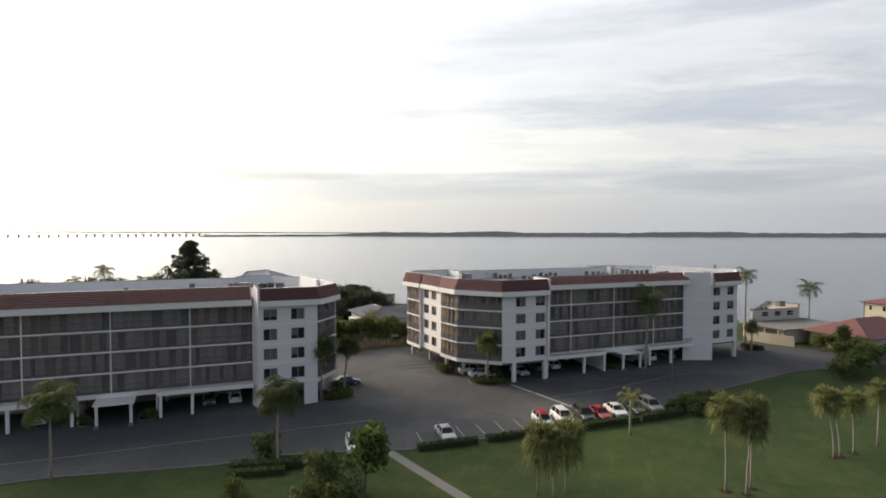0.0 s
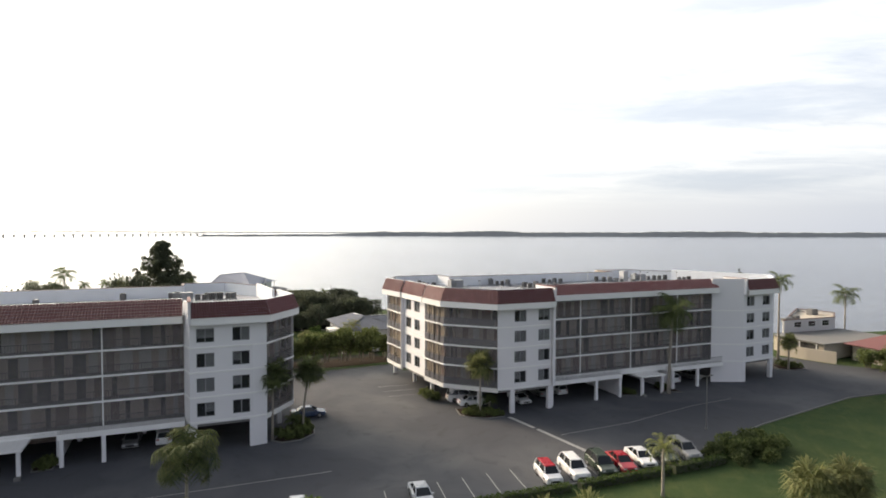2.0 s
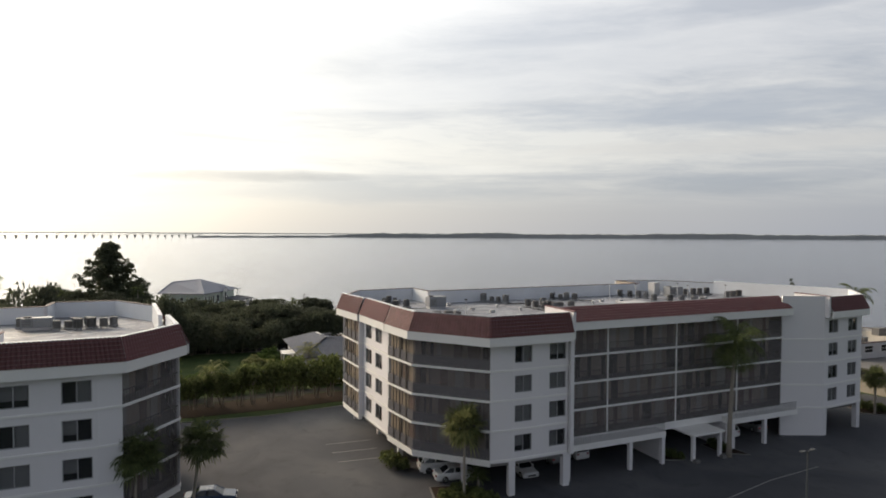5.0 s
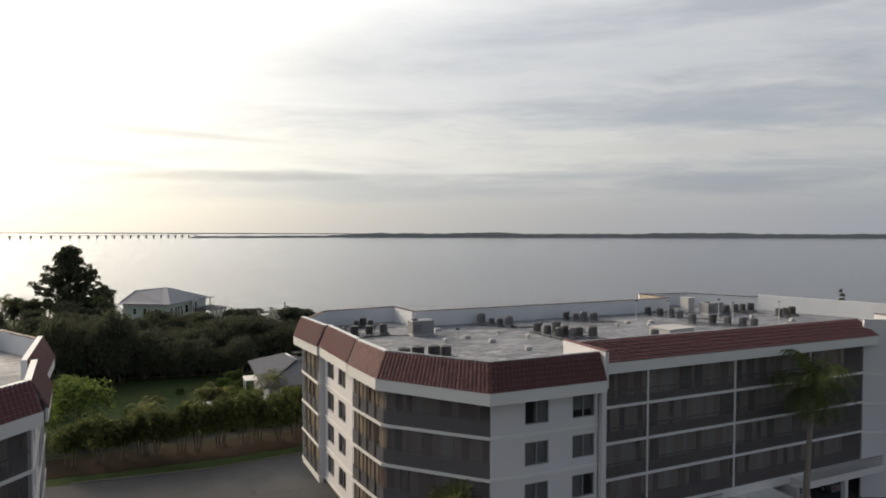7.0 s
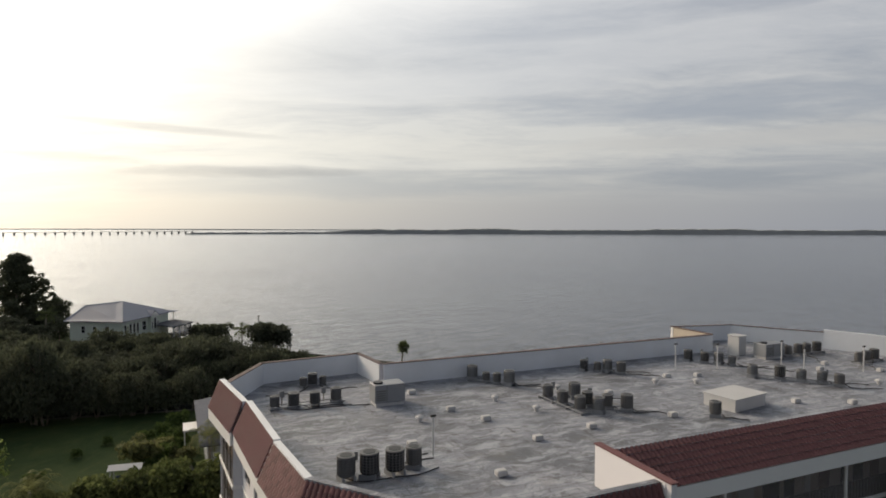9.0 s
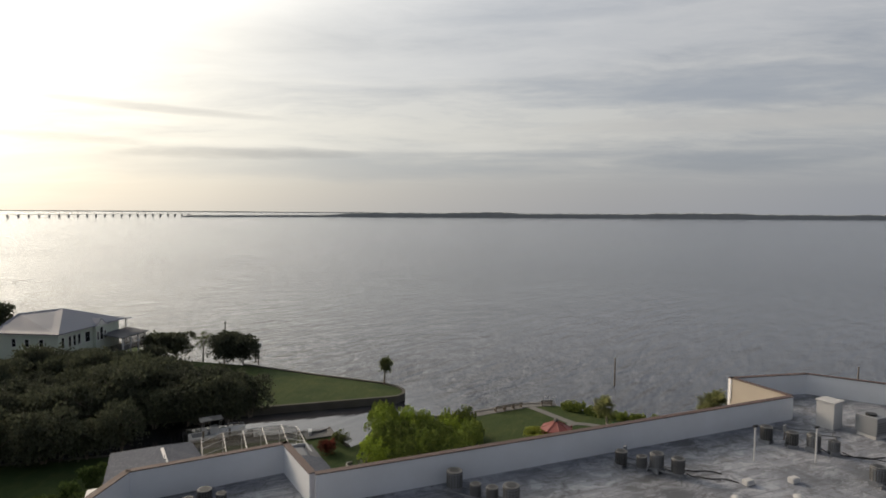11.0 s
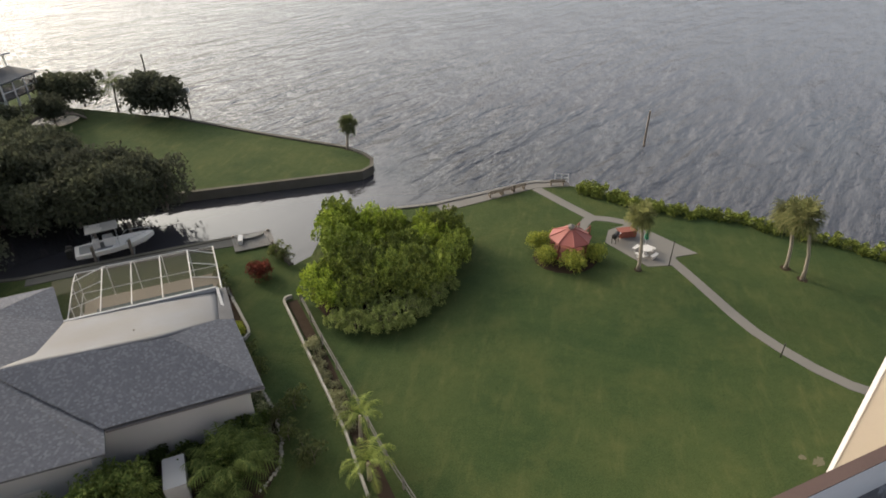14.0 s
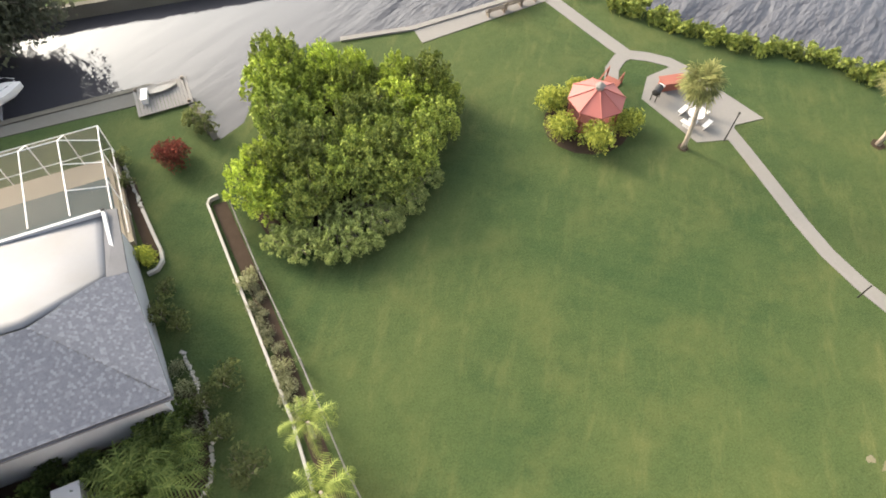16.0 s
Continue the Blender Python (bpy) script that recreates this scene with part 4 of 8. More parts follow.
def plant(name, label, category, mat, rx, z0, z1, count, size, seed, stems=1, n=14, ry=None, group="", base=0.12, trunk=True, hang=0.0):
    t = thing(name, label, category, group=group)
    if trunk:
        part("trunk", limbs(z1, rx, seed, stems, base), BARK, t)
    c = new("crown", leaf_mesh("crown", lobes(rx, ry or rx, z0, z1, n, seed), count, size, seed, mat, hang))
    c.parent = t
    return t


def set_at(t, x, y, turn=0.0, size=1.0, z=0.0, tall=None):
    if len(t.children) == 1 and t.children[0].name.startswith("crown"):
        z -= 0.22 * size
    t.matrix_world = pose(x, y, z, 0, 0, turn) @ Matrix.Diagonal((size, size, tall or size, 1))
    return t


def copies(t, places):
    """The thing itself goes to the first place, copies to the rest: (x, y, turn, size[, height factor])."""
    made = [t]
    for p in places[1:]:
        c = copy_thing(t, Matrix())
        made.append(c)
    for o, p in zip(made, places):
        set_at(o, p[0], p[1], p[2], p[3], tall=p[3] * (p[4] if len(p) > 4 else 1.0))
    return made


def feather_crown(seed, fronds, length, droop, mat, width=0.55, lift=(0.1, 1.2)):
    """Feather palm fronds: an arched rib with leaflets on both sides."""
    rnd = random.Random(seed)
    vs, fs = [], []

    def quad(a, b, c, d):
        k = len(vs)
        vs.extend([tuple(a), tuple(b), tuple(c), tuple(d)])
        fs.append((k, k + 1, k + 2, k + 3))

    for i in range(fronds):
        az = 6.283 * i / fronds * 2.4 + rnd.uniform(-0.2, 0.2)
        el = lift[0] + (lift[1] - lift[0]) * (i / fronds) + rnd.uniform(-0.1, 0.1)
        out = Vector((math.cos(az), math.sin(az), 0))
        L = length * rnd.uniform(0.85, 1.1)
        n = 18
        pts = []
        for k in range(n + 1):
            f = k / n
            e = el - droop * f * f
            step = out * math.cos(e) + Vector((0, 0, math.sin(e)))
            pts.append((pts[-1] if pts else Vector((0, 0, 0))) + step * (L / n))
        sideways = out.cross(Vector((0, 0, 1)))
        for k in range(1, n):
            a, b = pts[k], pts[k + 1]
            w = width * math.sin(math.pi * min(1, (k + 1) / n * 0.92 + 0.08)) ** 0.6 + 0.06
            for s in (-1, 1):
                tip = a.lerp(b, 0.8) + sideways * s * w + Vector((0, 0, -w * rnd.uniform(0.35, 0.8))) + (b - a) * 0.9
                quad(a, a.lerp(b, 0.62), tip + (b - a) * 0.12, tip)
            quad(a + sideways * 0.03, b + sideways * 0.025, b - sideways * 0.025, a - sideways * 0.03)
    me = bpy.data.meshes.new("crown")
    me.from_pydata(vs, [], fs)
    me.materials.append(mat)
    return me


def fan_crown(seed, leaves, reach, blade, mat):
    """Fan palm leaves: a stalk and a fan of drooping blades."""
    rnd = random.Random(seed)
    vs, fs = [], []
    for i in range(leaves):
        az, el = rnd.uniform(0, 6.283), math.asin(rnd.uniform(-0.88, 0.97))
        out = Vector((math.cos(az) * math.cos(el), math.sin(az) * math.cos(el), math.sin(el)))
        hub = out * reach * rnd.uniform(0.5, 1.2) + Vector((0, 0, -0.1))
        side = out.cross(Vector((0, 0, 1))).normalized()
        up = side.cross(out).normalized()
        k = len(vs)
        vs.extend([tuple(side * 0.04), tuple(hub + side * 0.03), tuple(hub - side * 0.03), tuple(-side * 0.04)])
        fs.append((k, k + 1, k + 2, k + 3))
        for j in range(11):
            a = (j - 5) * 0.29
            d = (out * math.cos(a) + side * math.sin(a) + up * 0.15).normalized()
            q = side * math.cos(a) - out * math.sin(a)
            L = blade * (1 - 0.05 * abs(j - 5)) * rnd.uniform(0.75, 1.2)
            mid = hub + d * L * 0.6
            tip = hub + d * L * 0.95 + Vector((0, 0, -L * rnd.uniform(0.1, 0.45)))
            k = len(vs)
            vs.extend([tuple(hub), tuple(mid + q * 0.055 * blade), tuple(tip), tuple(mid - q * 0.055 * blade)])
            fs.append((k, k + 1, k + 2, k + 3))
    me = bpy.data.meshes.new("crown")
    me.from_pydata(vs, [], fs)
    me.materials.append(mat)
    return me


def palm(label, h, crown, lean=(0, 0), r0=0.2, r1=0.15, bark=PALMBARK, shaft=None, group="palms"):
    t = thing("palm_tree", label, "palm", group=group)
    bm = bmesh.new()
    pts = [(lean[0] * f * f, lean[1] * f * f, h * f - 0.05) for f in (0, 0.15, 0.4, 0.7, 1.0)]
    tube(bm, pts, [r0 * 1.4, r0 * 1.05, r0, (r0 + r1) / 2, r1], 8)
    part("trunk", bm, bark, t, smooth=True)
    if shaft:
        bm = bmesh.new()
        x, y, z = pts[-1]
        tube(bm, [(x, y, z - 0.1), (x, y, z + 0.8), (x, y, z + 1.5)], [r1 * 1.25, r1 * 1.2, r1 * 0.5], 8)
        part("crownshaft", bm, shaft, t, "smooth green crownshaft", smooth=True)
    c = new("crown", crown)
    c.parent = t
    c.location = (pts[-1][0], pts[-1][1], pts[-1][2] + (1.1 if shaft else 0.0))
    return t


def crown_of(t):
    return next(c for c in t.children if c.name.startswith("crown") and not c.name.startswith("crownshaft"))


SABAL = [fan_crown(21 + k, 74, 0.72, 1.12, FROND) for k in range(2)]
PALESABAL = fan_crown(29, 60, 0.72, 1.1, PALEFROND)
BUSHY = fan_crown(41, 120, 1.2, 1.05, FROND)
RAGGED = fan_crown(33, 54, 0.78, 1.1, PALEFROND)
DROOPING = feather_crown(12, 42, 2.2, 2.6, FROND, 0.7, (-0.4, 1.4))
ROYAL = feather_crown(5, 34, 4.2, 2.2, FROND, 1.05, (-0.7, 1.45))
COCONUT = feather_crown(8, 24, 3.4, 2.1, FROND, 0.72, (-0.4, 1.3))
QUEEN = feather_crown(9, 18, 3.0, 2.1, PALEFROND, 0.5, (0.0, 1.3))
BRIGHTQUEEN = feather_crown(19, 16, 2.8, 2.2, BRIGHTFROND, 0.42, (0.1, 1.4))

for i, (x, y, h, lean) in enumerate(((-12.1, 75.9, 8.2, (0, 0)), (9.9, 70.8, 7.9, (0.1, 0)), (19.5, 94.4, 8.4, (0.1, 0)), (23.6, 97.0, 7.8, (0.9, -0.2)), (47.3, 93.9, 7.3, (0, 0)))):
    palm("tall sabal palm with a round fan-leaved crown", h, PALESABAL if i == 4 else DROOPING if i < 2 else BUSHY, lean, 0.13, 0.11)
for o, (x, y, turn, s) in zip([o for o in scene.objects if o.name.startswith("palm_tree")], ((-12.1, 75.9, 0, 1.6), (9.9, 70.8, 60, 1.5), (19.5, 94.4, 120, 1.15), (23.6, 97.0, 0, 1.05), (47.3, 93.9, 200, 1.45))):
    crown_of(o).scale = (s, s, s)
    set_at(o, x, y, 0)
for x, y, h, lx, ly, s in ((32.2, 53.6, 5.6, 0.3, 0.2, 1.25), (33.6, 52.8, 5.4, -0.3, 0.3, 1.2), (35.2, 53.2, 5.8, 0.4, 0, 1.25), (49.9, 47.2, 8.6, -0.3, 0, 1.25), (52.7, 46.7, 8.5, 0.2, 0.1, 1.2), (51.2, 45.9, 7.4, 0.3, -0.3, 1.15),
                          (68.5, 49.1, 7.4, -1.6, 0, 1.1), (69.4, 49.0, 7.0, -1.2, 0.4, 1.1), (71.9, 49.1, 6.6, -0.4, 0, 1.1), (77, 49.6, 7.0, 0.3, 0, 1.1)):
    o = palm("sabal palm with a pale slender trunk on the lawn", h - 0.2, RAGGED, (lx, ly), 0.11, 0.09, group="palms on the front lawn")
    crown_of(o).scale = (s, s, s * (1.5 if x < 36 else 1.15))
    set_at(o, x, y)
crown_of(set_at(palm("young feather palm with bright yellow-green fronds", 4.6, QUEEN, (0, 0), 0.15, 0.12), 52.2, 64.1, tall=1.0)).scale = (0.72, 0.72, 0.85)
set_at(palm("tall royal palm by the entrance canopy", 12.0, ROYAL, (0.4, -0.2), 0.26, 0.17, shaft=FROND), 79.4, 92.4)
crown_of(set_at(palm("coconut palm behind the end of the block", 15.6, COCONUT, (0.0, 0), 0.2, 0.13), 118.0, 103.9)).scale = (0.95, 0.95, 0.95)
crown_of(set_at(palm("coconut palm near the white house", 10.4, COCONUT, (0.0, 0), 0.18, 0.12), 154, 114.8)).scale = (1.2, 1.2, 1.2)
crown_of(set_at(palm("small palm in the bed beside the drive", 5.4, PALESABAL, (0, 0), 0.16, 0.13), 111.5, 96.6)).scale = (1.2, 1.2, 1.2)
crown_of(set_at(palm("small palm in front of the red-roofed house", 4.4, SABAL[1], (0, 0), 0.16, 0.13), 128, 88)).scale = (1.3, 1.3, 1.3)
crown_of(set_at(palm("sabal palm standing at the edge of the patio", 6.0, PALESABAL, (-0.5, 0.4), 0.16, 0.13), 97.7, 150.6)).scale = (1.0, 1.0, 1.0)
crown_of(set_at(palm("leaning sabal palm on the riverside lawn", 7.2, PALESABAL, (-2.2, 0.4), 0.16, 0.13), 110.8, 143.2)).scale = (1.2, 1.2, 1.2)
crown_of(set_at(palm("leaning sabal palm on the riverside lawn", 6.2, PALESABAL, (-1.3, 0.3), 0.16, 0.13), 110.9, 145.2)).scale = (1.2, 1.2, 1.2)
crown_of(set_at(palm("lone sabal palm at the tip of the point", 3.6, SABAL[1], (0.3, 0), 0.17, 0.14), 80.2, 190.2)).scale = (1.0, 1.0, 1.0)
crown_of(set_at(palm("coconut palm among the waterfront trees", 4.4, COCONUT, (0.3, 0), 0.15, 0.1), 51.2, 218.9)).scale = (0.85, 0.85, 0.85)
for x, y, h, s in ((-33.7, 235, 8.5, 1), (-29.0, 235, 8.0, 0.8), (-24.1, 235, 11.6, 1.35), (-18.9, 235, 8.1, 0.8), (-12.7, 232, 8.7, 0.8), (-9.9, 233, 8.8, 0.85), (10.5, 232, 8.5, 0.8)):
    o = palm("coconut palm beyond the apartment block", h, COCONUT, (0.5, 0), 0.18, 0.12, group="palms beyond the block")
    crown_of(o).scale = (s, s, s)
    set_at(o, x, y, random.Random(x).uniform(0, 360))
set_at(palm("feather palm in the garden row", 5.0, QUEEN, (0, 0), 0.15, 0.12), 26.6, 135.0)
set_at(palm("feather palm beside the grey-roofed house", 5.2, QUEEN, (0, 0), 0.15, 0.12), 41.6, 143.4)
crown_of(set_at(palm("short palm with bright fronds beside the garden fence", 2.4, BRIGHTQUEEN, (0.1, 0), 0.12, 0.1), 67.3, 141.4)).scale = (0.7, 0.7, 0.75)
crown_of(set_at(palm("short banana-like palm beside the garden fence", 1.6, BRIGHTQUEEN, (0, 0), 0.14, 0.12), 66.9, 138.2)).scale = (0.8, 0.8, 0.85)
crown_of(set_at(palm("low spiky palm beside the garden fence", 0.5, SABAL[0], (0, 0), 0.12, 0.1), 65.9, 135.2)).scale = (0.95, 0.95, 1.0)

rr = random.Random(3)
# mangrove belt along the far bank of the canal
belt = []
for k in range(210):
    x = rr.uniform(-40, 57)
    lo = 187.5 - 0.06 * x
    hi = 216 - max(0, (x - 30)) * 1.7
    if 12 < x < 42:
        hi = min(hi, 208)
    y = rr.uniform(lo - 4.5, max(lo, hi))
    if x > 54 and y > 192:
        continue
    belt.append((x, y, rr.uniform(0, 360), rr.uniform(0.85, 1.2), rr.uniform(0.85, 1.1)))
belt += [(x, rr.uniform(163, 172.5) - 0.02 * x, rr.uniform(0, 360), rr.uniform(0.7, 0.95), rr.uniform(0.8, 1.0)) for x in np.arange(-40, 13, 1.9)]
belt += [(x, 174.8 - 0.02 * x + rr.uniform(-1.2, 1.2), rr.uniform(0, 360), rr.uniform(0.75, 1.05), rr.uniform(0.9, 1.1)) for x in np.arange(-40, 41, 3.2)]
belt += [(rr.uniform(-40, 34), rr.uniform(173.0, 176.5), rr.uniform(0, 360), rr.uniform(0.9, 1.2), rr.uniform(1.2, 1.5)) for k in range(26)]
belt = [(x, y, a, s, k * (0.80 + 0.38 * abs(math.sin(x * 3.7 + y * 5.3))) * (1.45 if y < 178 and x < 24 else 1.12)) for x, y, a, s, k in belt]
sunny = [p for p in belt if p[0] > 36]
belt = [p for p in belt if p[0] <= 36]
for v in range(4):
    lit = v == 3
    t = plant("mangrove_tree", "green mangrove tree leaning over the canal" if lit else "dense dark-green mangrove tree on the canal bank", "tree", LEAF, 3.6, 0.1, 5.2, 3000, 0.22 if lit else 0.24, 40 + v, stems=3, n=20, group="mangroves along the canal")
    copies(t, sunny if lit else belt[v::3])
t = plant("pine_tree", "tall wispy dark casuarina pine above the mangroves", "tree", LEAF, 6.0, 1.0, 21.0, 300, 0.45, 77, n=60, base=0.4, hang=0.3)
cone = random.Random(31)
tufts = []
for k in range(46):
    f = (k + cone.random()) / 46
    a, reach = k * 2.4 + cone.uniform(-0.5, 0.5), (1 - f) ** 0.85 * 11.0 * cone.uniform(0.6, 1.1) + 0.7
    for j in range(7):
        q = 0.25 + 0.75 * j / 6
        s = cone.uniform(0.65, 1.2) * (1.2 - 0.4 * q)
        tufts.append(((reach * q * math.cos(a) + cone.uniform(-0.6, 0.6), reach * q * math.sin(a) + cone.uniform(-0.6, 0.6), 2.5 + 16.0 * f + reach * 0.24 * q * q + cone.uniform(-0.4, 0.4)), (s * 1.15, s * 1.15, s)))
old = crown_of(t)
old.data = leaf_mesh("crown", tufts, 22000, 0.36, 77, LEAF, -0.5)
set_at(t, 2.0, 247.5, size=1.1)
t = plant("pine_tree", "slender conical pine rising behind the apartment block", "tree", LEAF, 1.8, 2.0, 16.8, 300, 0.3, 79, n=10, base=0.2)
crown_of(t).data = leaf_mesh("crown", [((0.15 * math.cos(k * 2.1), 0.15 * math.sin(k * 2.1), 2.5 + 0.72 * k), (2.3 * (1 - k / 20.5) + 0.12, 2.3 * (1 - k / 20.5) + 0.12, 0.34)) for k in range(20)], 4200, 0.24, 79, LEAF)
set_at(t, 128.8, 122.8)
t = plant("broadleaf_tree", "large dark tree beyond the mangroves", "tree", LEAF, 4.6, 1.0, 9.5, 2600, 0.38, 78, n=24, base=0.25, group="trees beyond the canal")
copies(t, [(-11, 250, 0, 0.8), (-24, 246, 90, 0.6), (9, 252, 200, 1.0), (-38, 240, 40, 0.55), (-14, 232, 300, 0.6), (2, 238, 120, 0.8), (-48, 225, 10, 0.6), (-2, 225, 10, 0.75), (5, 222, 70, 0.7), (-8, 218, 10, 0.8), (9, 216, 30, 0.7), (-20, 222, 10, 0.65), (-6, 244, 50, 0.8), (-32, 228, 10, 0.6), (4, 231, 10, 0.85), (-55, 245, 10, 0.6), (-30, 258, 80, 0.6), (10.5, 227, 40, 0.7), (12.5, 236, 140, 0.75), (8, 241, 10, 0.85), (11.0, 221, 60, 0.6), (6, 228, 200, 0.75), (12.5, 213, 260, 0.6)])
t = plant("seagrape_tree", "rounded low tree at the water's edge", "tree", LEAF, 3.4, 0.1, 5.3, 2600, 0.32, 80, n=26, base=0.16, group="trees at the water's edge")
copies(t, [(42.5, 225.5, 0, 0.95), (46.2, 223.6, 80, 1.0), (55.0, 216.0, 150, 1.1), (58.4, 213.8, 210, 1.05), (56.8, 216.5, 20, 1.1), (32.5, 209.5, 20, 0.85), (23.0, 208.5, 120, 0.8), (37.6, 213.0, 60, 0.85), (42.6, 217.0, 10, 0.8)])

# shrub row between the lot and the garden
row = [(19.2 + k * 2.2 + rr.uniform(-0.5, 0.5), 134.4 + rr.uniform(-0.6, 0.6), rr.uniform(0, 360), rr.uniform(1.05, 1.45), rr.uniform(0.85, 1.15)) for k in range(14)]
# Dark strip added to paint the shrubs' shade onto the ground.
bm = bmesh.new()
prism(bm, [(16, 131.2), (24, 130.4), (36, 130.2), (46.5, 131.0), (51.5, 133.0), (51, 136.4), (36, 136.5), (16, 137.0)], -0.1, 0.035)
solid("planting_bed", bm, MULCH, "brown leaf litter under the row of tall shrubs", "planting bed", "structure")
t = plant("tall_shrub", "multi-stemmed tall shrub in a garden row", "shrub", OLIVE, 1.8, 0.9, 4.4, 2600, 0.18, 90, stems=5, n=12, base=0.07, group="row of tall shrubs")
copies(t, row)
t = plant("garden_tree", "rounded pale-green garden tree", "tree", GARDENLEAF, 3.6, 1.0, 6.0, 3000, 0.24, 91, n=22, base=0.2)
copies(t, [(18.0, 148.5, 0, 1.1), (13.5, 142.0, 90, 0.9)])
t = plant("garden_shrub", "rounded dark garden shrub", "shrub", HEDGELEAF, 1.3, 0.0, 2.2, 700, 0.18, 92, n=10, trunk=False, group="garden shrubs")
copies(t, [(37.5, 152, 0, 1.2), (38.6, 155, 40, 1.0), (35.5, 149.5, 90, 0.9), (38.3, 158.5, 10, 1.1), (37, 157, 60, 1.0), (34, 158, 0, 0.6), (30, 161, 0, 0.6), (27, 157.5, 0, 0.6), (36.5, 162, 0, 1.0), (34.5, 160, 30, 0.9), (38, 165, 60, 1.2), (36, 153, 0, 0.9), (38.5, 147, 10, 0.9), (15, 155, 0, 1.4), (13, 146, 0, 1.5), (24.0, 149.5, 60, 0.9), (24, 141, 0, 1.2), (20, 140, 0, 1.3),
           (29.0, 143.8, 0, 0.7), (36.2, 140.5, 50, 0.7)])
t = plant("areca_clump", "spreading yellow-green clump of garden palms", "shrub", PALEFROND, 2.0, 0.0, 3.0, 900, 0.34, 93, n=12, trunk=False, hang=0.4)
copies(t, [(33.6, 151.4, 0, 1.25), (38.6, 150.0, 60, 0.8), (36.4, 154.0, 120, 0.8)])
t = plant("low_hedge_shrub", "leafy rounded hedge shrub behind the lot", "shrub", OLIVE, 1.5, 0.0, 1.9, 700, 0.18, 95, n=10, trunk=False, group="low garden hedge")
copies(t, [(28.5 + k * 2.3, 141.0 + rr.uniform(-0.4, 0.4), rr.uniform(0, 360), rr.uniform(0.8, 1.1)) for k in range(8)])

# riverside mangrove clump on the lawn
ring = [(67.6, 158.6), (68.2, 155.0), (71.0, 152.5), (75.4, 153.6), (79.8, 156.0), (83.2, 159.6), (84.3, 163.0), (78.5, 166.6), (73.2, 169.2), (71.9, 167.5), (71.6, 163.2), (68.6, 161.2)]


def inside(x, y, poly):
    hit = False
    for (x0, y0), (x1, y1) in zip(poly, poly[1:] + poly[:1]):
        if (y0 > y) != (y1 > y) and x < (x1 - x0) * (y - y0) / (y1 - y0) + x0:
            hit = not hit
    return hit


spots = []
for trial in range(4000):
    if len(spots) >= 52:
        break
    x, y = rr.uniform(66, 85), rr.uniform(150, 170)
    if inside(x, y, ring) and all((x - a[0]) ** 2 + (y - a[1]) ** 2 > 2.0 for a in spots):
        low = 0.7 if y < 154.6 else 1.0
        spots.append((x, y, rr.uniform(0, 360), rr.uniform(0.8, 1.15), low * rr.uniform(0.9, 1.15)))
tall = [s for s in spots if s[1] >= 154.9 or s[0] < 69]
tall = [(x, y, a, s, k * (0.66 + 0.46 * abs(math.sin(x * 2.9 + y * 4.1)))) for x, y, a, s, k in tall]
kinds = [[s for s in tall if s[0] * 0.5 + s[1] > 201.5 or s[0] < 70], [s for s in tall if not (s[0] * 0.5 + s[1] > 201.5 or s[0] < 70)]]
for v in range(4):
    deep = v % 2
    t = plant("mangrove_bush", "dense deep-green mangrove bush in the lawn thicket" if deep else "feathery bright-green mangrove bush in the lawn thicket", "bush", DEEPLEAF if deep else MANGROVE, 1.75, 0.0, 3.0, 50, 0.16, 60 + v, stems=3, n=16, base=0.05, group="mangrove thicket")
    crown_of(t).data = leaf_mesh("crown", sprays(1.7, 3.6, 90, 160 + v), 5200, 0.115, 60 + v, DEEPLEAF if deep else MANGROVE, -0.9)
    copies(t, kinds[deep][v // 2::2])
t = plant("buttonwood_bush", "low grey-green buttonwood bush at the edge of the thicket", "bush", GREYLEAF, 1.75, 0.0, 3.0, 50, 0.145, 64, stems=3, n=16, base=0.05, group="low bushes of the thicket")
crown_of(t).data = leaf_mesh("crown", sprays(1.7, 3.3, 80, 170), 4600, 0.11, 64, GREYLEAF, -0.9)
copies(t, [(x, y, k * 67 % 360, 0.8 + 0.05 * (k % 4), 0.62 + 0.04 * (k % 3)) for k, (x, y) in enumerate([(69.2, 153.8), (70.4, 152.8), (72.2, 152.1), (74.0, 152.2), (75.8, 152.8), (77.6, 153.8), (79.2, 155.0), (71.4, 154.0), (73.4, 153.8), (75.4, 154.4)])])
bm = bmesh.new()
prism(bm, [(x + (75.5 - x) * 0.03, y + (160 - y) * 0.03) for x, y in ring], -0.1, 0.05)
solid("mulch_bed", bm, MULCH, "dark leaf litter under the mangrove thicket", "ground cover", "structure")

# shoreline hedge
t = plant("shore_hedge", "low green hedge clump along the river edge", "hedge", SHORELEAF, 1.0, -0.3, 1.3, 520, 0.17, 66, n=9, trunk=False, group="river hedge")
line = [(102.2, 166.8), (104.8, 163.0), (106.9, 159.6), (111.0, 156.0), (114.2, 153.2), (116.6, 149.8), (121, 142.6), (127, 136), (133, 130.5), (142, 126)]
pts = []
for (x0, y0), (x1, y1) in zip(line, line[1:]):
    n = max(2, int(math.hypot(x1 - x0, y1 - y0) / 1.15))
    pts += [(x0 + (x1 - x0) * k / n + rr.uniform(-0.3, 0.3), y0 + (y1 - y0) * k / n + rr.uniform(-0.3, 0.3), rr.uniform(0, 360), rr.uniform(0.75, 1.2)) for k in range(n)]
copies(t, pts)

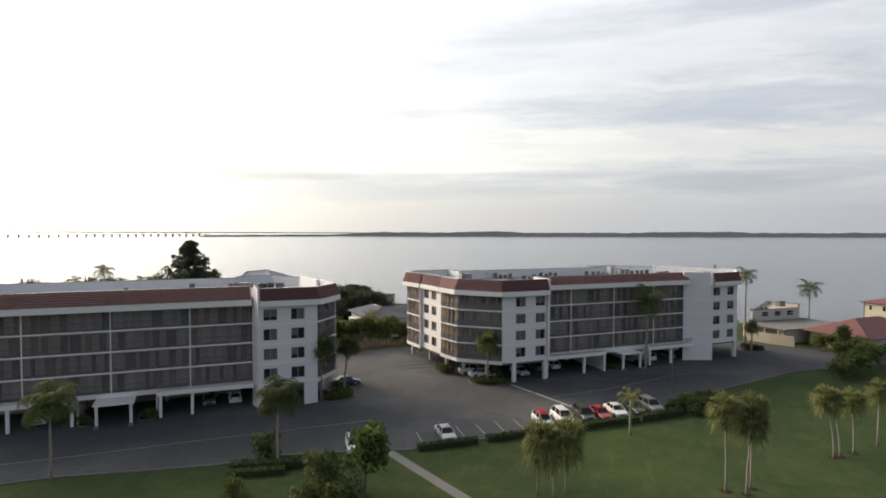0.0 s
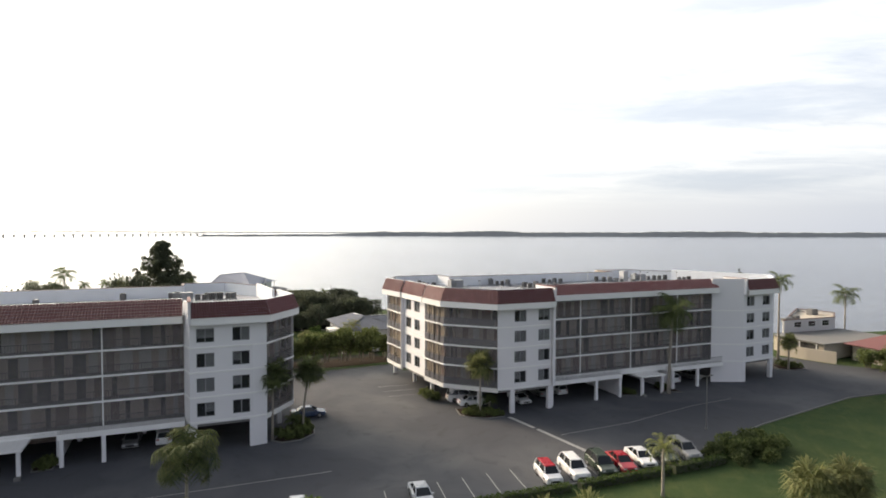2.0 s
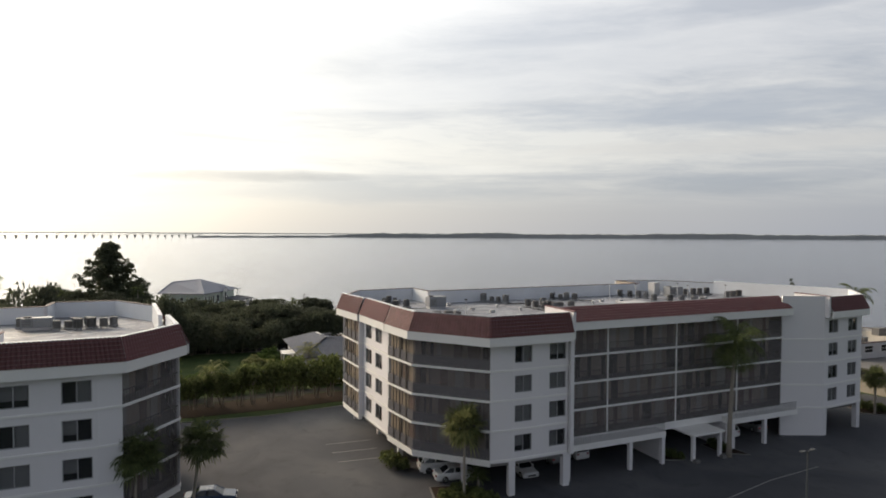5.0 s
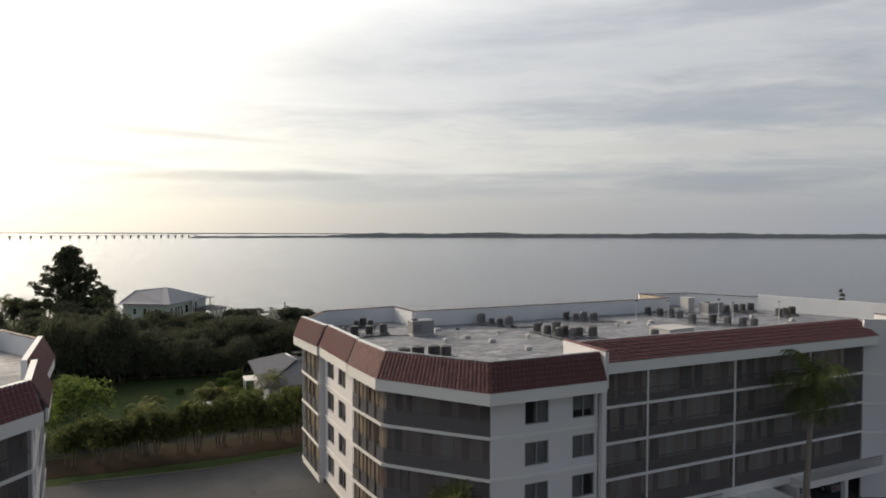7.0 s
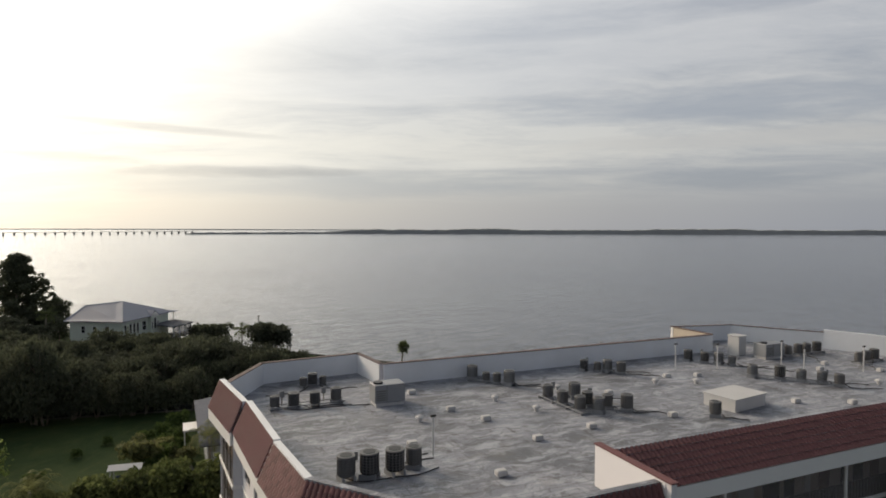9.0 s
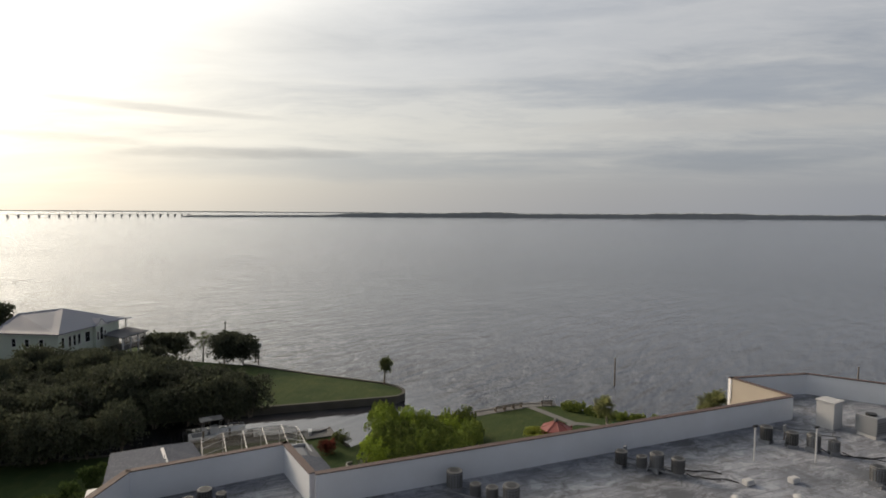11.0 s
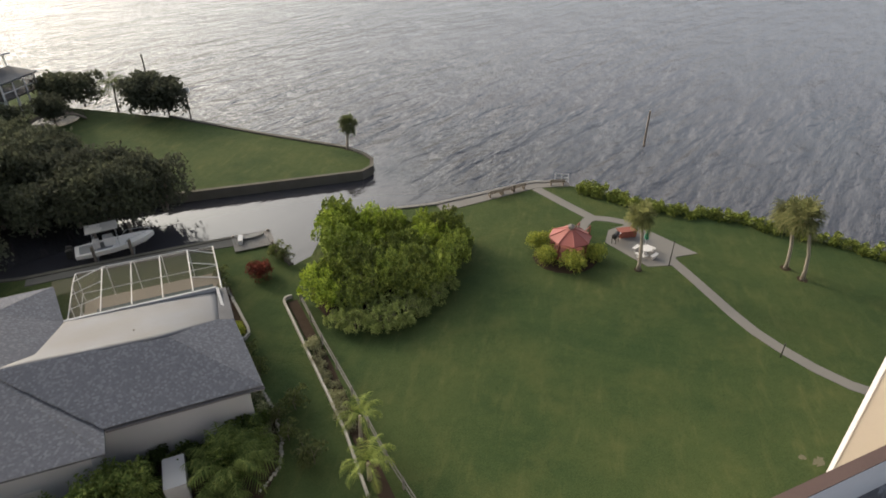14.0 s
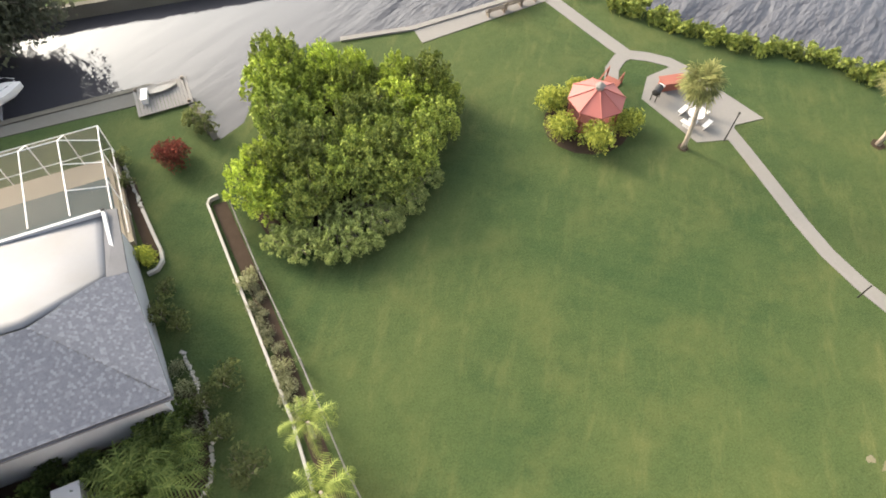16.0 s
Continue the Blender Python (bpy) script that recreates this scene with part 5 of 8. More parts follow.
# front lawn and islands
t = plant("broadleaf_tree", "small leafy tree with a rounded crown on the front lawn", "tree", HEDGELEAF, 2.4, 1.2, 5.6, 2400, 0.22, 70, n=18, base=0.14)
set_at(t, 16.9, 60.6, size=1.15)
t = plant("lawn_bush", "rounded leafy bush on the front lawn", "bush", OLIVE, 1.5, 0.0, 2.4, 900, 0.18, 71, n=11, trunk=False, group="bushes on the front lawn")
copies(t, [(12.9, 60.4, 0, 1.55, 1.3), (14.2, 57.6, 50, 1.3), (11.0, 58.6, 50, 1.2), (9.0, 73.2, 200, 1.1, 1.3), (5.0, 64.6, 120, 0.9), (-14, 60, 0, 1.0)])
t = plant("lot_shrub", "tall dark shrub at the edge of the car park", "shrub", OLIVE, 2.0, 0.2, 3.0, 1200, 0.24, 72, stems=4, n=14, base=0.06, group="shrubs beside the car park")
copies(t, [(104.5, 73, 0, 1.0), (107.5, 74, 0, 1.1), (110.5, 75.0, 90, 1.2), (114.5, 76, 120, 1.2), (119, 77.5, 120, 1.3), (123, 79, 100, 1.3), (127, 84, 20, 1.3), (124, 86, 20, 1.0), (126.4, 92.0, 70, 1.1), (129.0, 89.6, 140, 1.2)])
t = plant("spreading_shrub", "spreading olive-green shrub on the lawn beside the street lamp", "shrub", OLIVE, 1.6, 0.0, 2.1, 900, 0.2, 75, n=12, trunk=False, group="shrubs beside the street lamp")
copies(t, [(64.8, 70.0, 0, 0.9), (67.0, 69.0, 80, 1.1), (69.4, 68.4, 160, 1.0), (71.6, 68.2, 20, 1.1), (68.2, 70.8, 220, 1.0), (70.6, 70.4, 60, 1.1), (73.6, 68.8, 10, 0.9), (72.6, 70.8, 120, 1.0), (66.2, 67.0, 200, 0.8), (69.4, 66.4, 30, 0.8)])
t = plant("island_shrub", "low clipped shrub in a kerbed planting island", "shrub", OLIVE, 0.95, 0.0, 1.25, 620, 0.13, 73, n=8, trunk=False, group="island shrubs")
copies(t, [(45.6, 94.3, 0, 1.0), (46.6, 93.2, 0, 1.0), (48.3, 92.8, 0, 1.1), (49.4, 92.6, 0, 0.9), (47.2, 95.0, 0, 1.1), (48.6, 94.0, 0, 0.9), (21.0, 94.2, 0, 1.2), (22.3, 94.0, 0, 1.0), (23.2, 95.2, 0, 1.2), (22.0, 96.0, 0, 1.1), (24.1, 96.6, 0, 0.9), (20.3, 95.3, 0, 1.1), (23.6, 98.2, 0, 1.3),
           (73.2, 94.2, 0, 1.0), (72.6, 95.2, 0, 1.1), (80.0, 94.4, 0, 1.0), (80.4, 95.4, 0, 1.0), (-4.4, 94.4, 0, 1.1), (-3.9, 95.2, 0, 1.2), (-11.4, 94.5, 0, 1.1), (-11.9, 95.2, 0, 1.2), (43.6, 103.2, 0, 1.5), (43.4, 104.8, 0, 1.4), (112.3, 97.6, 0, 1.4), (113.8, 97.0, 0, 1.2), (112.6, 99, 0, 1.3)])
SAGO = feather_crown(27, 34, 1.5, 1.5, FROND, 0.3, (0.0, 1.4))
for x, y, h in ((49.2, 94.8, 1.5), (22.6, 98.0, 1.0)):
    t = palm("spiky cycad on a short stem in the planting island", h, SAGO, (0, 0), 0.16, 0.14, group="cycads in the islands")
    t.name = "sago_palm"
    set_at(t, x, y)


def clipped_hedge(x0, y0, x1, y1, w, h):
    side = Side((x0, y0), (x1, y1))
    r = np.random.RandomState(int(x0 * 7) + 50)
    n = int(side.len * 170)
    v, f = [], []
    for k in range(n):
        s, d, z = r.uniform(0, side.len), r.uniform(-w / 2, w / 2), r.uniform(0.05, h)
        e = r.randint(3)
        if e == 0: d = math.copysign(w / 2, d) + r.normal() * 0.05
        elif e == 1: z = h + r.normal() * 0.05
        p = side.at(s, d, z)
        a, b = Vector(r.normal(size=3)).normalized() * 0.12, Vector(r.normal(size=3)).normalized() * 0.07
        i = len(v)
        v += [tuple(p - a), tuple(p + b), tuple(p + a), tuple(p - b)]
        f.append((i, i + 1, i + 2, i + 3))
    me = bpy.data.meshes.new("clipped_hedge")
    me.from_pydata(v, [], f)
    me.materials.append(HEDGELEAF)
    t = thing("clipped_hedge", "low clipped dark-green hedge in front of the parked cars", "hedge", group="car park hedges")
    c = new("foliage", me)
    c.parent = t
    bm = bmesh.new()
    side.box(bm, 0.05, side.len - 0.05, -w / 2 + 0.1, w / 2 - 0.1, 0, h - 0.1)
    part("core", bm, LEAF, t)


clipped_hedge(25.6, 69.2, 33.2, 68.9, 0.9, 0.75)
clipped_hedge(34.4, 68.9, 44.6, 68.5, 0.9, 0.75)
clipped_hedge(45.6, 68.4, 56.8, 68.0, 0.9, 0.8)
clipped_hedge(57.2, 68.0, 64.4, 68.0, 0.9, 0.9)
clipped_hedge(5.0, 71.4, 12.8, 69.8, 1.6, 0.9)
clipped_hedge(4.6, 69.8, 10.4, 68.6, 1.2, 0.7)

# crotons and garden bushes round the shelter
t = plant("croton_bush", "round yellow-green croton bush beside the red shelter", "bush", GOLDLEAF, 1.25, 0.0, 1.9, 2800, 0.11, 97, n=44, trunk=False, group="bushes round the shelter")
copies(t, [(91.0, 158.0, 0, 0.95), (90.2, 155.3, 50, 0.92), (92.0, 153.3, 90, 1.02), (94.8, 153.8, 180, 0.92), (93.6, 158.8, 180, 0.6)])
bm = bmesh.new()
prism(bm, [(92.6 + 3.3 * math.cos(a), 155.4 + 3.0 * math.sin(a)) for a in [k * math.pi / 8 for k in range(16)]], -0.1, 0.03)
solid("mulch_bed", bm, MULCH, "dark mulch bed round the red shelter", "planting bed", "structure")
t = plant("gold_bush", "small round yellow-green bush at the bed's curved end", "bush", GOLDLEAF, 0.8, 0.0, 1.1, 1100, 0.09, 96, n=22, trunk=False)
set_at(t, 61.15, 156.1)
t = plant("red_bush", "round dark-red bush on the neighbour's lawn", "bush", REDLEAF, 1.15, 0.0, 2.1, 1800, 0.12, 98, n=34, trunk=False)
set_at(t, 64.2, 163.6)
CLUMP = feather_crown(17, 46, 2.5, 1.7, GARDENLEAF, 0.42, (0.25, 1.45))


def palm_clump():
    """A clump of feather fronds rising from several short stems."""
    t = thing("palm_clump", "large feathery green palm clump beside the grey-roofed house", "bush", group="bushes round the grey-roofed house")
    for k in range(4):
        bm = bmesh.new()
        a = k * 1.6
        tube(bm, [(0.25 * math.cos(a), 0.25 * math.sin(a), -0.05), (0.12 * math.cos(a), 0.12 * math.sin(a), 0.7)], [0.07, 0.05], 6)
        part("stem", bm, PALMBARK, t)
    c = new("crown", CLUMP)
    c.parent = t
    c.location = (0, 0, 0.5)
    return t


t = palm_clump()
copies(t, [(59.0, 141.8, 0, 1.35), (53.2, 141.0, 70, 1.1), (58.2, 139.6, 130, 0.8), (60.0, 143.4, 200, 0.95), (50.6, 138.6, 20, 0.8), (56.4, 144.2, 90, 0.55)])
t = plant("spindly_shrub", "thin grey-green shrub on the side lawn", "shrub", OLIVE, 1.0, 0.1, 1.5, 380, 0.14, 101, stems=3, n=9, base=0.03, group="thin shrubs on the side lawn")
copies(t, [(64.0, 146.0, 0, 1.1), (64.0, 141.0, 60, 1.25), (61.6, 151.4, 20, 1.1), (62.7, 145.3, 20, 0.9), (63.0, 143.4, 10, 0.9), (62.2, 150.5, 0, 0.8), (61.9, 153.2, 0, 0.7), (60.9, 164.6, 0, 0.9), (61.0, 162.6, 40, 0.7), (66.4, 166.4, 10, 1.1), (67.0, 165.4, 10, 1.0)])
t = plant("bed_shrub", "rounded dark-green shrub in the bed before the house", "shrub", HEDGELEAF, 1.3, 0.0, 2.0, 1500, 0.15, 103, n=18, trunk=False, group="shrubs before the grey-roofed house")
copies(t, [(60.2, 144.2, 0, 1.0), (59.0, 143.2, 70, 1.05), (61.2, 145.6, 140, 0.7), (56.6, 143.4, 20, 0.9), (53.4, 143.6, 200, 0.95), (51.6, 141.8, 90, 1.1), (54.6, 144.9, 250, 0.7)])
t = plant("house_shrub", "broad leafy green shrub against the grey-roofed house", "shrub", GARDENLEAF, 1.9, 0.0, 3.4, 3200, 0.15, 104, stems=4, n=26, base=0.05, group="tall shrubs against the house")
copies(t, [(53.0, 142.0, 0, 0.95), (51.6, 141.0, 80, 1.05), (49.4, 140.6, 160, 0.95), (59.0, 142.6, 210, 0.72)])
t = plant("fence_creeper", "straggling grey-green creeper on the garden fence", "shrub", CREEPERLEAF, 0.6, 0.0, 1.4, 50, 0.15, 102, n=9, trunk=False, group="creepers on the fence")
crown_of(t).data = leaf_mesh("crown", sprays(0.75, 1.5, 24, 180), 620, 0.085, 102, CREEPERLEAF, -0.5)
copies(t, [(66.5 + rr.uniform(-0.3, 0.4) + k * 0.02, 152.6 - k * 0.62, rr.uniform(0, 360), rr.uniform(0.45, 1.0)) for k in range(17)])
t = plant("silver_shrub", "spindly silvery shrub on the stone edging", "shrub", CREEPERLEAF, 0.6, 0.0, 1.4, 50, 0.15, 105, n=9, trunk=False, group="silvery shrubs on the edging")
crown_of(t).data = leaf_mesh("crown", sprays(0.6, 1.4, 18, 181), 520, 0.085, 105, CREEPERLEAF, -0.5)
copies(t, [(61.5, 148.0, 0, 0.8), (61.7, 146.6, 50, 0.9), (61.9, 145.4, 100, 0.95), (61.6, 144.3, 180, 0.9)])


# ---- paths, kerbs and small built things ----
LAID = []


LANE = material("grey_gravel_lane", (0.055, 0.052, 0.046), 0.95, spread=0.35, scale=0.6, grain=14, spec=0.03)


def walkway(pts, w, label="pale concrete footpath across the lawn"):
    LAID.append(pts)
    return solid("footpath", band(pts, w, -0.1, 0.022 + 0.004 * len(LAID)), CONCRETE, label, "path", "structure")


walkway([(22.3, 70.6), (23.4, 65), (25.3, 55.8), (27.5, 44)], 1.3)
walkway([(97.6, 169.6), (98.7, 164.6), (99.7, 160.3)], 1.25)
walkway([(99.9, 160.6), (101.0, 159.9), (102.2, 158.7), (102.8, 157.4)], 1.1)
walkway([(99.9, 160.8), (98.8, 160.6), (97.6, 159.8), (96.6, 158.4)], 1.1)
walkway([(101.8, 151.0), (101.6, 148.6), (101.25, 145.4), (100.85, 142.0), (100.7, 139.4), (100.95, 136.8), (101.5, 134.2), (102.4, 131.8), (104.4, 129.0)], 1.05)
solid("lane", band([(46, 138.2), (36, 138.0), (22, 138.6), (-10, 140)], 2.4, -0.1, 0.03), LANE, "grey gravelly lane behind the shrub row", "lane", "structure")
walkway([(37.6, 157), (39.0, 152.0), (39.8, 147.0), (39.8, 141.5)], 0.9, "narrow winding garden path")
bm = bmesh.new()
prism(bm, [(97.8, 156.0), (99.6, 157.9), (102.6, 158.2), (103.6, 155.6), (105.0, 150.6), (102.6, 150.9), (101.2, 149.9), (98.9, 150.6)], -0.1, 0.045)
solid("patio", bm, CONCRETE, "concrete patio slab with picnic tables", "patio", "structure")
bm = bmesh.new()
prism(bm, [(85, 168.6), (97.6, 169.6), (101.8, 168.4), (102.1, 169.5), (98, 170.9), (85, 170.3)], -0.1, 0.05)
solid("footpath", bm, CONCRETE, "pale concrete strip behind the seawall", "path", "structure")
SAND = material("sandy_soil", (0.125, 0.118, 0.075), 0.95, spread=0.4, scale=1.2, grain=8)
for cx, cy, r in ((110.8, 143.2, 0.5), (110.9, 145.2, 0.5), (97.7, 150.6, 0.4), (80.2, 190.2, 0.5), (49.9, 47.2, 0.6), (52.7, 46.7, 0.6), (51.2, 45.9, 0.5), (68.5, 49.1, 0.6), (69.4, 49.0, 0.6), (71.9, 49.1, 0.6)):
    bm = bmesh.new()
    prism(bm, [(cx + r * (1 + 0.12 * math.sin(3 * k + cx)) * math.cos(k * math.pi / 7), cy + r * (1 + 0.12 * math.cos(2 * k + cy)) * math.sin(k * math.pi / 7)) for k in range(14)], -0.1, 0.02)
    solid("mulch_ring", bm, MULCH, "dark mulch ring round a palm's foot", "planting bed", "structure")
for cx, cy, r, sd in ((94.2, 127.9, 0.55, 1), (95.2, 127.3, 0.4, 2), (93.5, 128.6, 0.3, 3), (95.6, 126.6, 0.3, 4)):
    rn = random.Random(sd)
    bm = bmesh.new()
    prism(bm, [(cx + r * rn.uniform(0.5, 1.25) * math.cos(a), cy + r * rn.uniform(0.4, 0.9) * math.sin(a)) for a in [k * math.pi / 9 for k in range(18)]], -0.1, 0.008)
    solid("bare_patch", bm, SAND, "sandy bare patch worn into the lawn", "ground", "structure")


def island(pts):
    bm = bmesh.new()
    prism(bm, pts, -0.1, 0.12)
    solid("planting_bed", bm, MULCH, "mulched planting island in the car park", "planting bed", "structure")
    solid("kerb", band(pts + pts[:1], 0.16, -0.1, 0.17), CONCRETE, "pale concrete kerb round a planting island", "kerb", "structure")


island([(44.6, 94.6), (45.4, 93.0), (47.4, 91.8), (50.0, 91.8), (50.4, 92.6), (49.2, 94.6), (47.0, 97.0), (45.2, 97.4)])
island([(19.4, 94.0), (20.4, 92.9), (22.6, 93.0), (24.6, 94.6), (25.0, 97.0), (24.2, 99.4), (23.0, 99.0), (20.6, 96.0)])
island([(71.9, 94.2), (74.0, 93.4), (74.0, 96.6), (71.9, 96.6)])
island([(79.4, 93.4), (82.0, 91.8), (81.9, 93.6), (81.2, 96.4), (79.4, 96.4)])
island([(-5.2, 93.9), (-3.3, 93.9), (-3.2, 96.0), (-5.2, 96.0)])
island([(-12.3, 93.9), (-10.8, 93.9), (-10.8, 96.0), (-12.3, 96.0)])
island([(110.0, 97.4), (112.2, 95.6), (115.0, 95.8), (115.4, 98.8), (112.0, 101.0)])
solid("kerb", band([(-40, 76.8), (-12, 76.4), (4, 73.4), (10, 73.9), (22, 70.9), (24.5, 69.7), (63, 69.5), (66, 72.4), (80, 75.9), (103, 79.9), (118, 78.9)], 0.16, -0.1, 0.13), CONCRETE, "pale concrete kerb along the lawn", "kerb", "structure")
solid("kerb", band([(46, 123.4), (45, 128.4), (33, 127.4), (20, 128.6)], 0.16, -0.1, 0.13), CONCRETE, "pale concrete kerb along the rear grass", "kerb", "structure")


def pole(name, label, x, y, z0, h, r, mat, category, head=None):
    t = thing(name, label, category, (x, y, z0))
    bm = bmesh.new()
    tube(bm, [(0, 0, -0.1), (0, 0, h * 0.5), (0, 0, h)], [r * 1.2, r, r * 0.85], 10)
    part("post", bm, mat, t)
    if head:
        bm = bmesh.new()
        tube(bm, [(0, 0, h - 0.05), (0, 0, h + head * 0.4), (0, 0, h + head)], [r, head * 0.5, r * 0.4], 10)
        part("head", bm, mat, t)
    return t


def street_lamp(x, y, h):
    t = thing("street_lamp", "slim grey street lamp with twin heads at the car park", "street lamp", (x, y, 0))
    bm = bmesh.new()
    tube(bm, [(0, 0, 0.25), (0, 0, h * 0.5), (0, 0, h)], [0.11, 0.09, 0.07], 10)
    part("pole", bm, ACGREY, t)
    bm = bmesh.new()
    tube(bm, [(0, 0, 0), (0, 0, 0.25)], [0.22, 0.2], 12)
    part("base", bm, CONCRETE, t)
    for s in (-1, 1):
        bm = bmesh.new()
        tube(bm, [(0, 0, h - 0.12), (s * 0.4, 0, h + 0.02)], [0.035, 0.035], 6)
        part("arm", bm, ACGREY, t)
        bm = bmesh.new()
        box(bm, s * 0.62 - 0.26, s * 0.62 + 0.26, -0.16, 0.16, h - 0.02, h + 0.1)
        bmesh.ops.bevel(bm, geom=bm.edges[:], offset=0.03, segments=2, affect="EDGES")
        part("lamp_head", bm, ACGREY, t)


street_lamp(71.5, 77.3, 6.9)
pole("light_post", "slim black light post beside the patio", 100.9, 150.0, 0, 2.6, 0.045, BLACK, "light post", 0.18)
pole("light_post", "short black light post beside the footpath", 100.1, 136.2, 0, 1.3, 0.045, BLACK, "light post", 0.14)
pole("piling", "lone dark wooden piling standing in the river", 119.9, 177.0, -2.5, 6.6, 0.14, WOODPOLE, "piling")
pole("channel_marker", "wooden piling with a green day mark in the river", 159, 158.5, -2.5, 5.6, 0.14, WOODPOLE, "channel marker")
pole("piling", "tall wooden piling beside the waterfront trees", 56.0, 228.0, -2.5, 8.3, 0.14, WOODPOLE, "piling", 0.5)
pole("piling", "wooden piling at the edge of the grassy point", 61.4, 214.2, -2.5, 6.0, 0.13, WOODPOLE, "piling")
t = thing("drum_buoy", "pale round float on a piling beside the trees", "float", (60.9, 214.4, 0))
bm = bmesh.new()
tube(bm, [(-1.2, 0, 3.4), (-1.0, 0, 3.4), (1.0, 0, 3.4), (1.2, 0, 3.4)], [0.1, 0.45, 0.45, 0.1], 12)
part("body", bm, WHITEPLASTIC, t)
bm = bmesh.new()
tube(bm, [(0, 0, -0.1), (0, 0, 3.1)], [0.1, 0.1], 8)
part("support", bm, WOODPOLE, t)

# ---- roof equipment ----
def condenser_proto(r, h, mat, label):
    t = thing("air_conditioner", label, "air conditioner", group="rooftop condensers")
    bm = bmesh.new()
    n = 16
    tube(bm, [(0, 0, 0.25), (0, 0, 0.25 + h)], [r, r], n)
    part("casing", bm, mat, t)
    bm = bmesh.new()
    for k in range(n):
        a = 6.283 * k / n
        m = Matrix.Rotation(a, 4, "Z")
        box(bm, r, r + 0.03, -0.02, 0.02, 0.3, 0.2 + h, m)
    for z in np.arange(0.36, 0.2 + h, 0.12):
        tube(bm, [(0, 0, z), (0, 0, z + 0.025)], [r + 0.025, r + 0.025], n)
    part("coil_guard", bm, ACGREY, t)["kind"] = "stuff"
    bm = bmesh.new()
    tube(bm, [(0, 0, 0.25 + h), (0, 0, 0.31 + h)], [r + 0.04, r + 0.02], n)
    part("top_rim", bm, ACGREY, t)
    bm = bmesh.new()
    tube(bm, [(0, 0, 0.31 + h), (0, 0, 0.325 + h)], [r * 0.72, r * 0.7], n)
    part("fan_grille", bm, BLACK, t)
    for sx in (-1, 1):
        bm = boxed(sx * r * 0.7 - 0.06, sx * r * 0.7 + 0.06, -r, r, 0.0, 0.25)
        part("skid", bm, ACPALE, t)
    return t


def set_on_roof(t, x, y, turn=0, s=1.0):
    set_at(t, x, y, turn, s, z=DECK_Z - 0.05)


ROUND = condenser_proto(0.36, 0.78, ACGREY, "round dark-grey condenser unit on the flat roof")
WIDE = condenser_proto(0.39, 0.84, BLACK, "large blackened condenser unit on the flat roof")
PALE = condenser_proto(0.34, 0.72, ACPALE, "pale metal condenser unit on the flat roof")
UNITS = [(45.1, 116.6, 0, 0.85), (46.4, 116.4, 1, 0.95), (47.9, 116.3, 1, 0.9), (49.5, 116.6, 0, 1.0), (46.8, 102.7, 0, 1.22), (48.0, 102.6, 1, 1.2), (49.35, 102.5, 1, 1.2), (50.55, 102.9, 0, 1.1),
         (48.0, 121.6, 0, 0.75), (48.8, 121.9, 1, 0.9), (49.6, 121.7, 0, 0.7), (61.6, 118.6, 2, 1.2), (62.3, 117.4, 0, 0.8), (62.9, 116.6, 0, 0.85), (63.6, 115.8, 2, 1.2), (64.4, 111.3, 0, 1.0), (64.5, 109.5, 0, 1.0), (66.3, 110.6, 2, 1.2),
         (64.8, 107.8, 0, 1.0), (66.0, 108.6, 1, 0.95), (65.7, 106.9, 2, 1.1), (67.0, 107.6, 0, 0.95), (67.9, 106.6, 0, 1.1), (72.4, 117.8, 1, 0.85), (73.2, 116.9, 0, 0.8), (73.9, 116.4, 2, 1.1), (74.6, 115.4, 0, 1.0),
         (84.1, 117.2, 1, 0.95), (84.9, 115.9, 1, 0.9), (85.6, 114.9, 2, 1.1), (86.3, 114.0, 2, 0.9), (84.3, 110.1, 2, 1.1), (86.0, 108.8, 1, 1.0), (86.9, 107.5, 2, 1.0), (87.9, 106.4, 2, 1.0), (88.3, 105.2, 0, 0.95),
         (94.9, 114.9, 0, 1.0), (96.4, 114.9, 0, 1.05), (97.8, 115.0, 0, 1.0), (99.3, 115.0, 1, 1.0), (98.2, 110.0, 0, 1.0), (99.6, 110.2, 0, 1.0), (100.9, 110.3, 1, 1.0), (72.6, 103.2, 0, 1.0),
         (1.8, 115.2, 0, 1.1), (8.0, 114.6, 0, 1.0), (11.5, 112.2, 0, 0.9), (12.4, 112.6, 0, 0.8), (13.4, 111.8, 1, 1.0), (14.5, 112.2, 1, 1.0), (15.6, 112.0, 0, 1.0), (16.4, 112.8, 2, 1.0), (14.0, 113.8, 2, 1.0), (12.8, 113.6, 2, 1.0), (-8, 112, 0, 1.0)]
protos = [ROUND, WIDE, PALE]
used = [False] * 3
for i, (x, y, k, s) in enumerate(UNITS):
    o = copy_thing(protos[k], Matrix()) if used[k] else protos[k]
    used[k] = True
    set_on_roof(o, x, y, (i * 47) % 90, s)


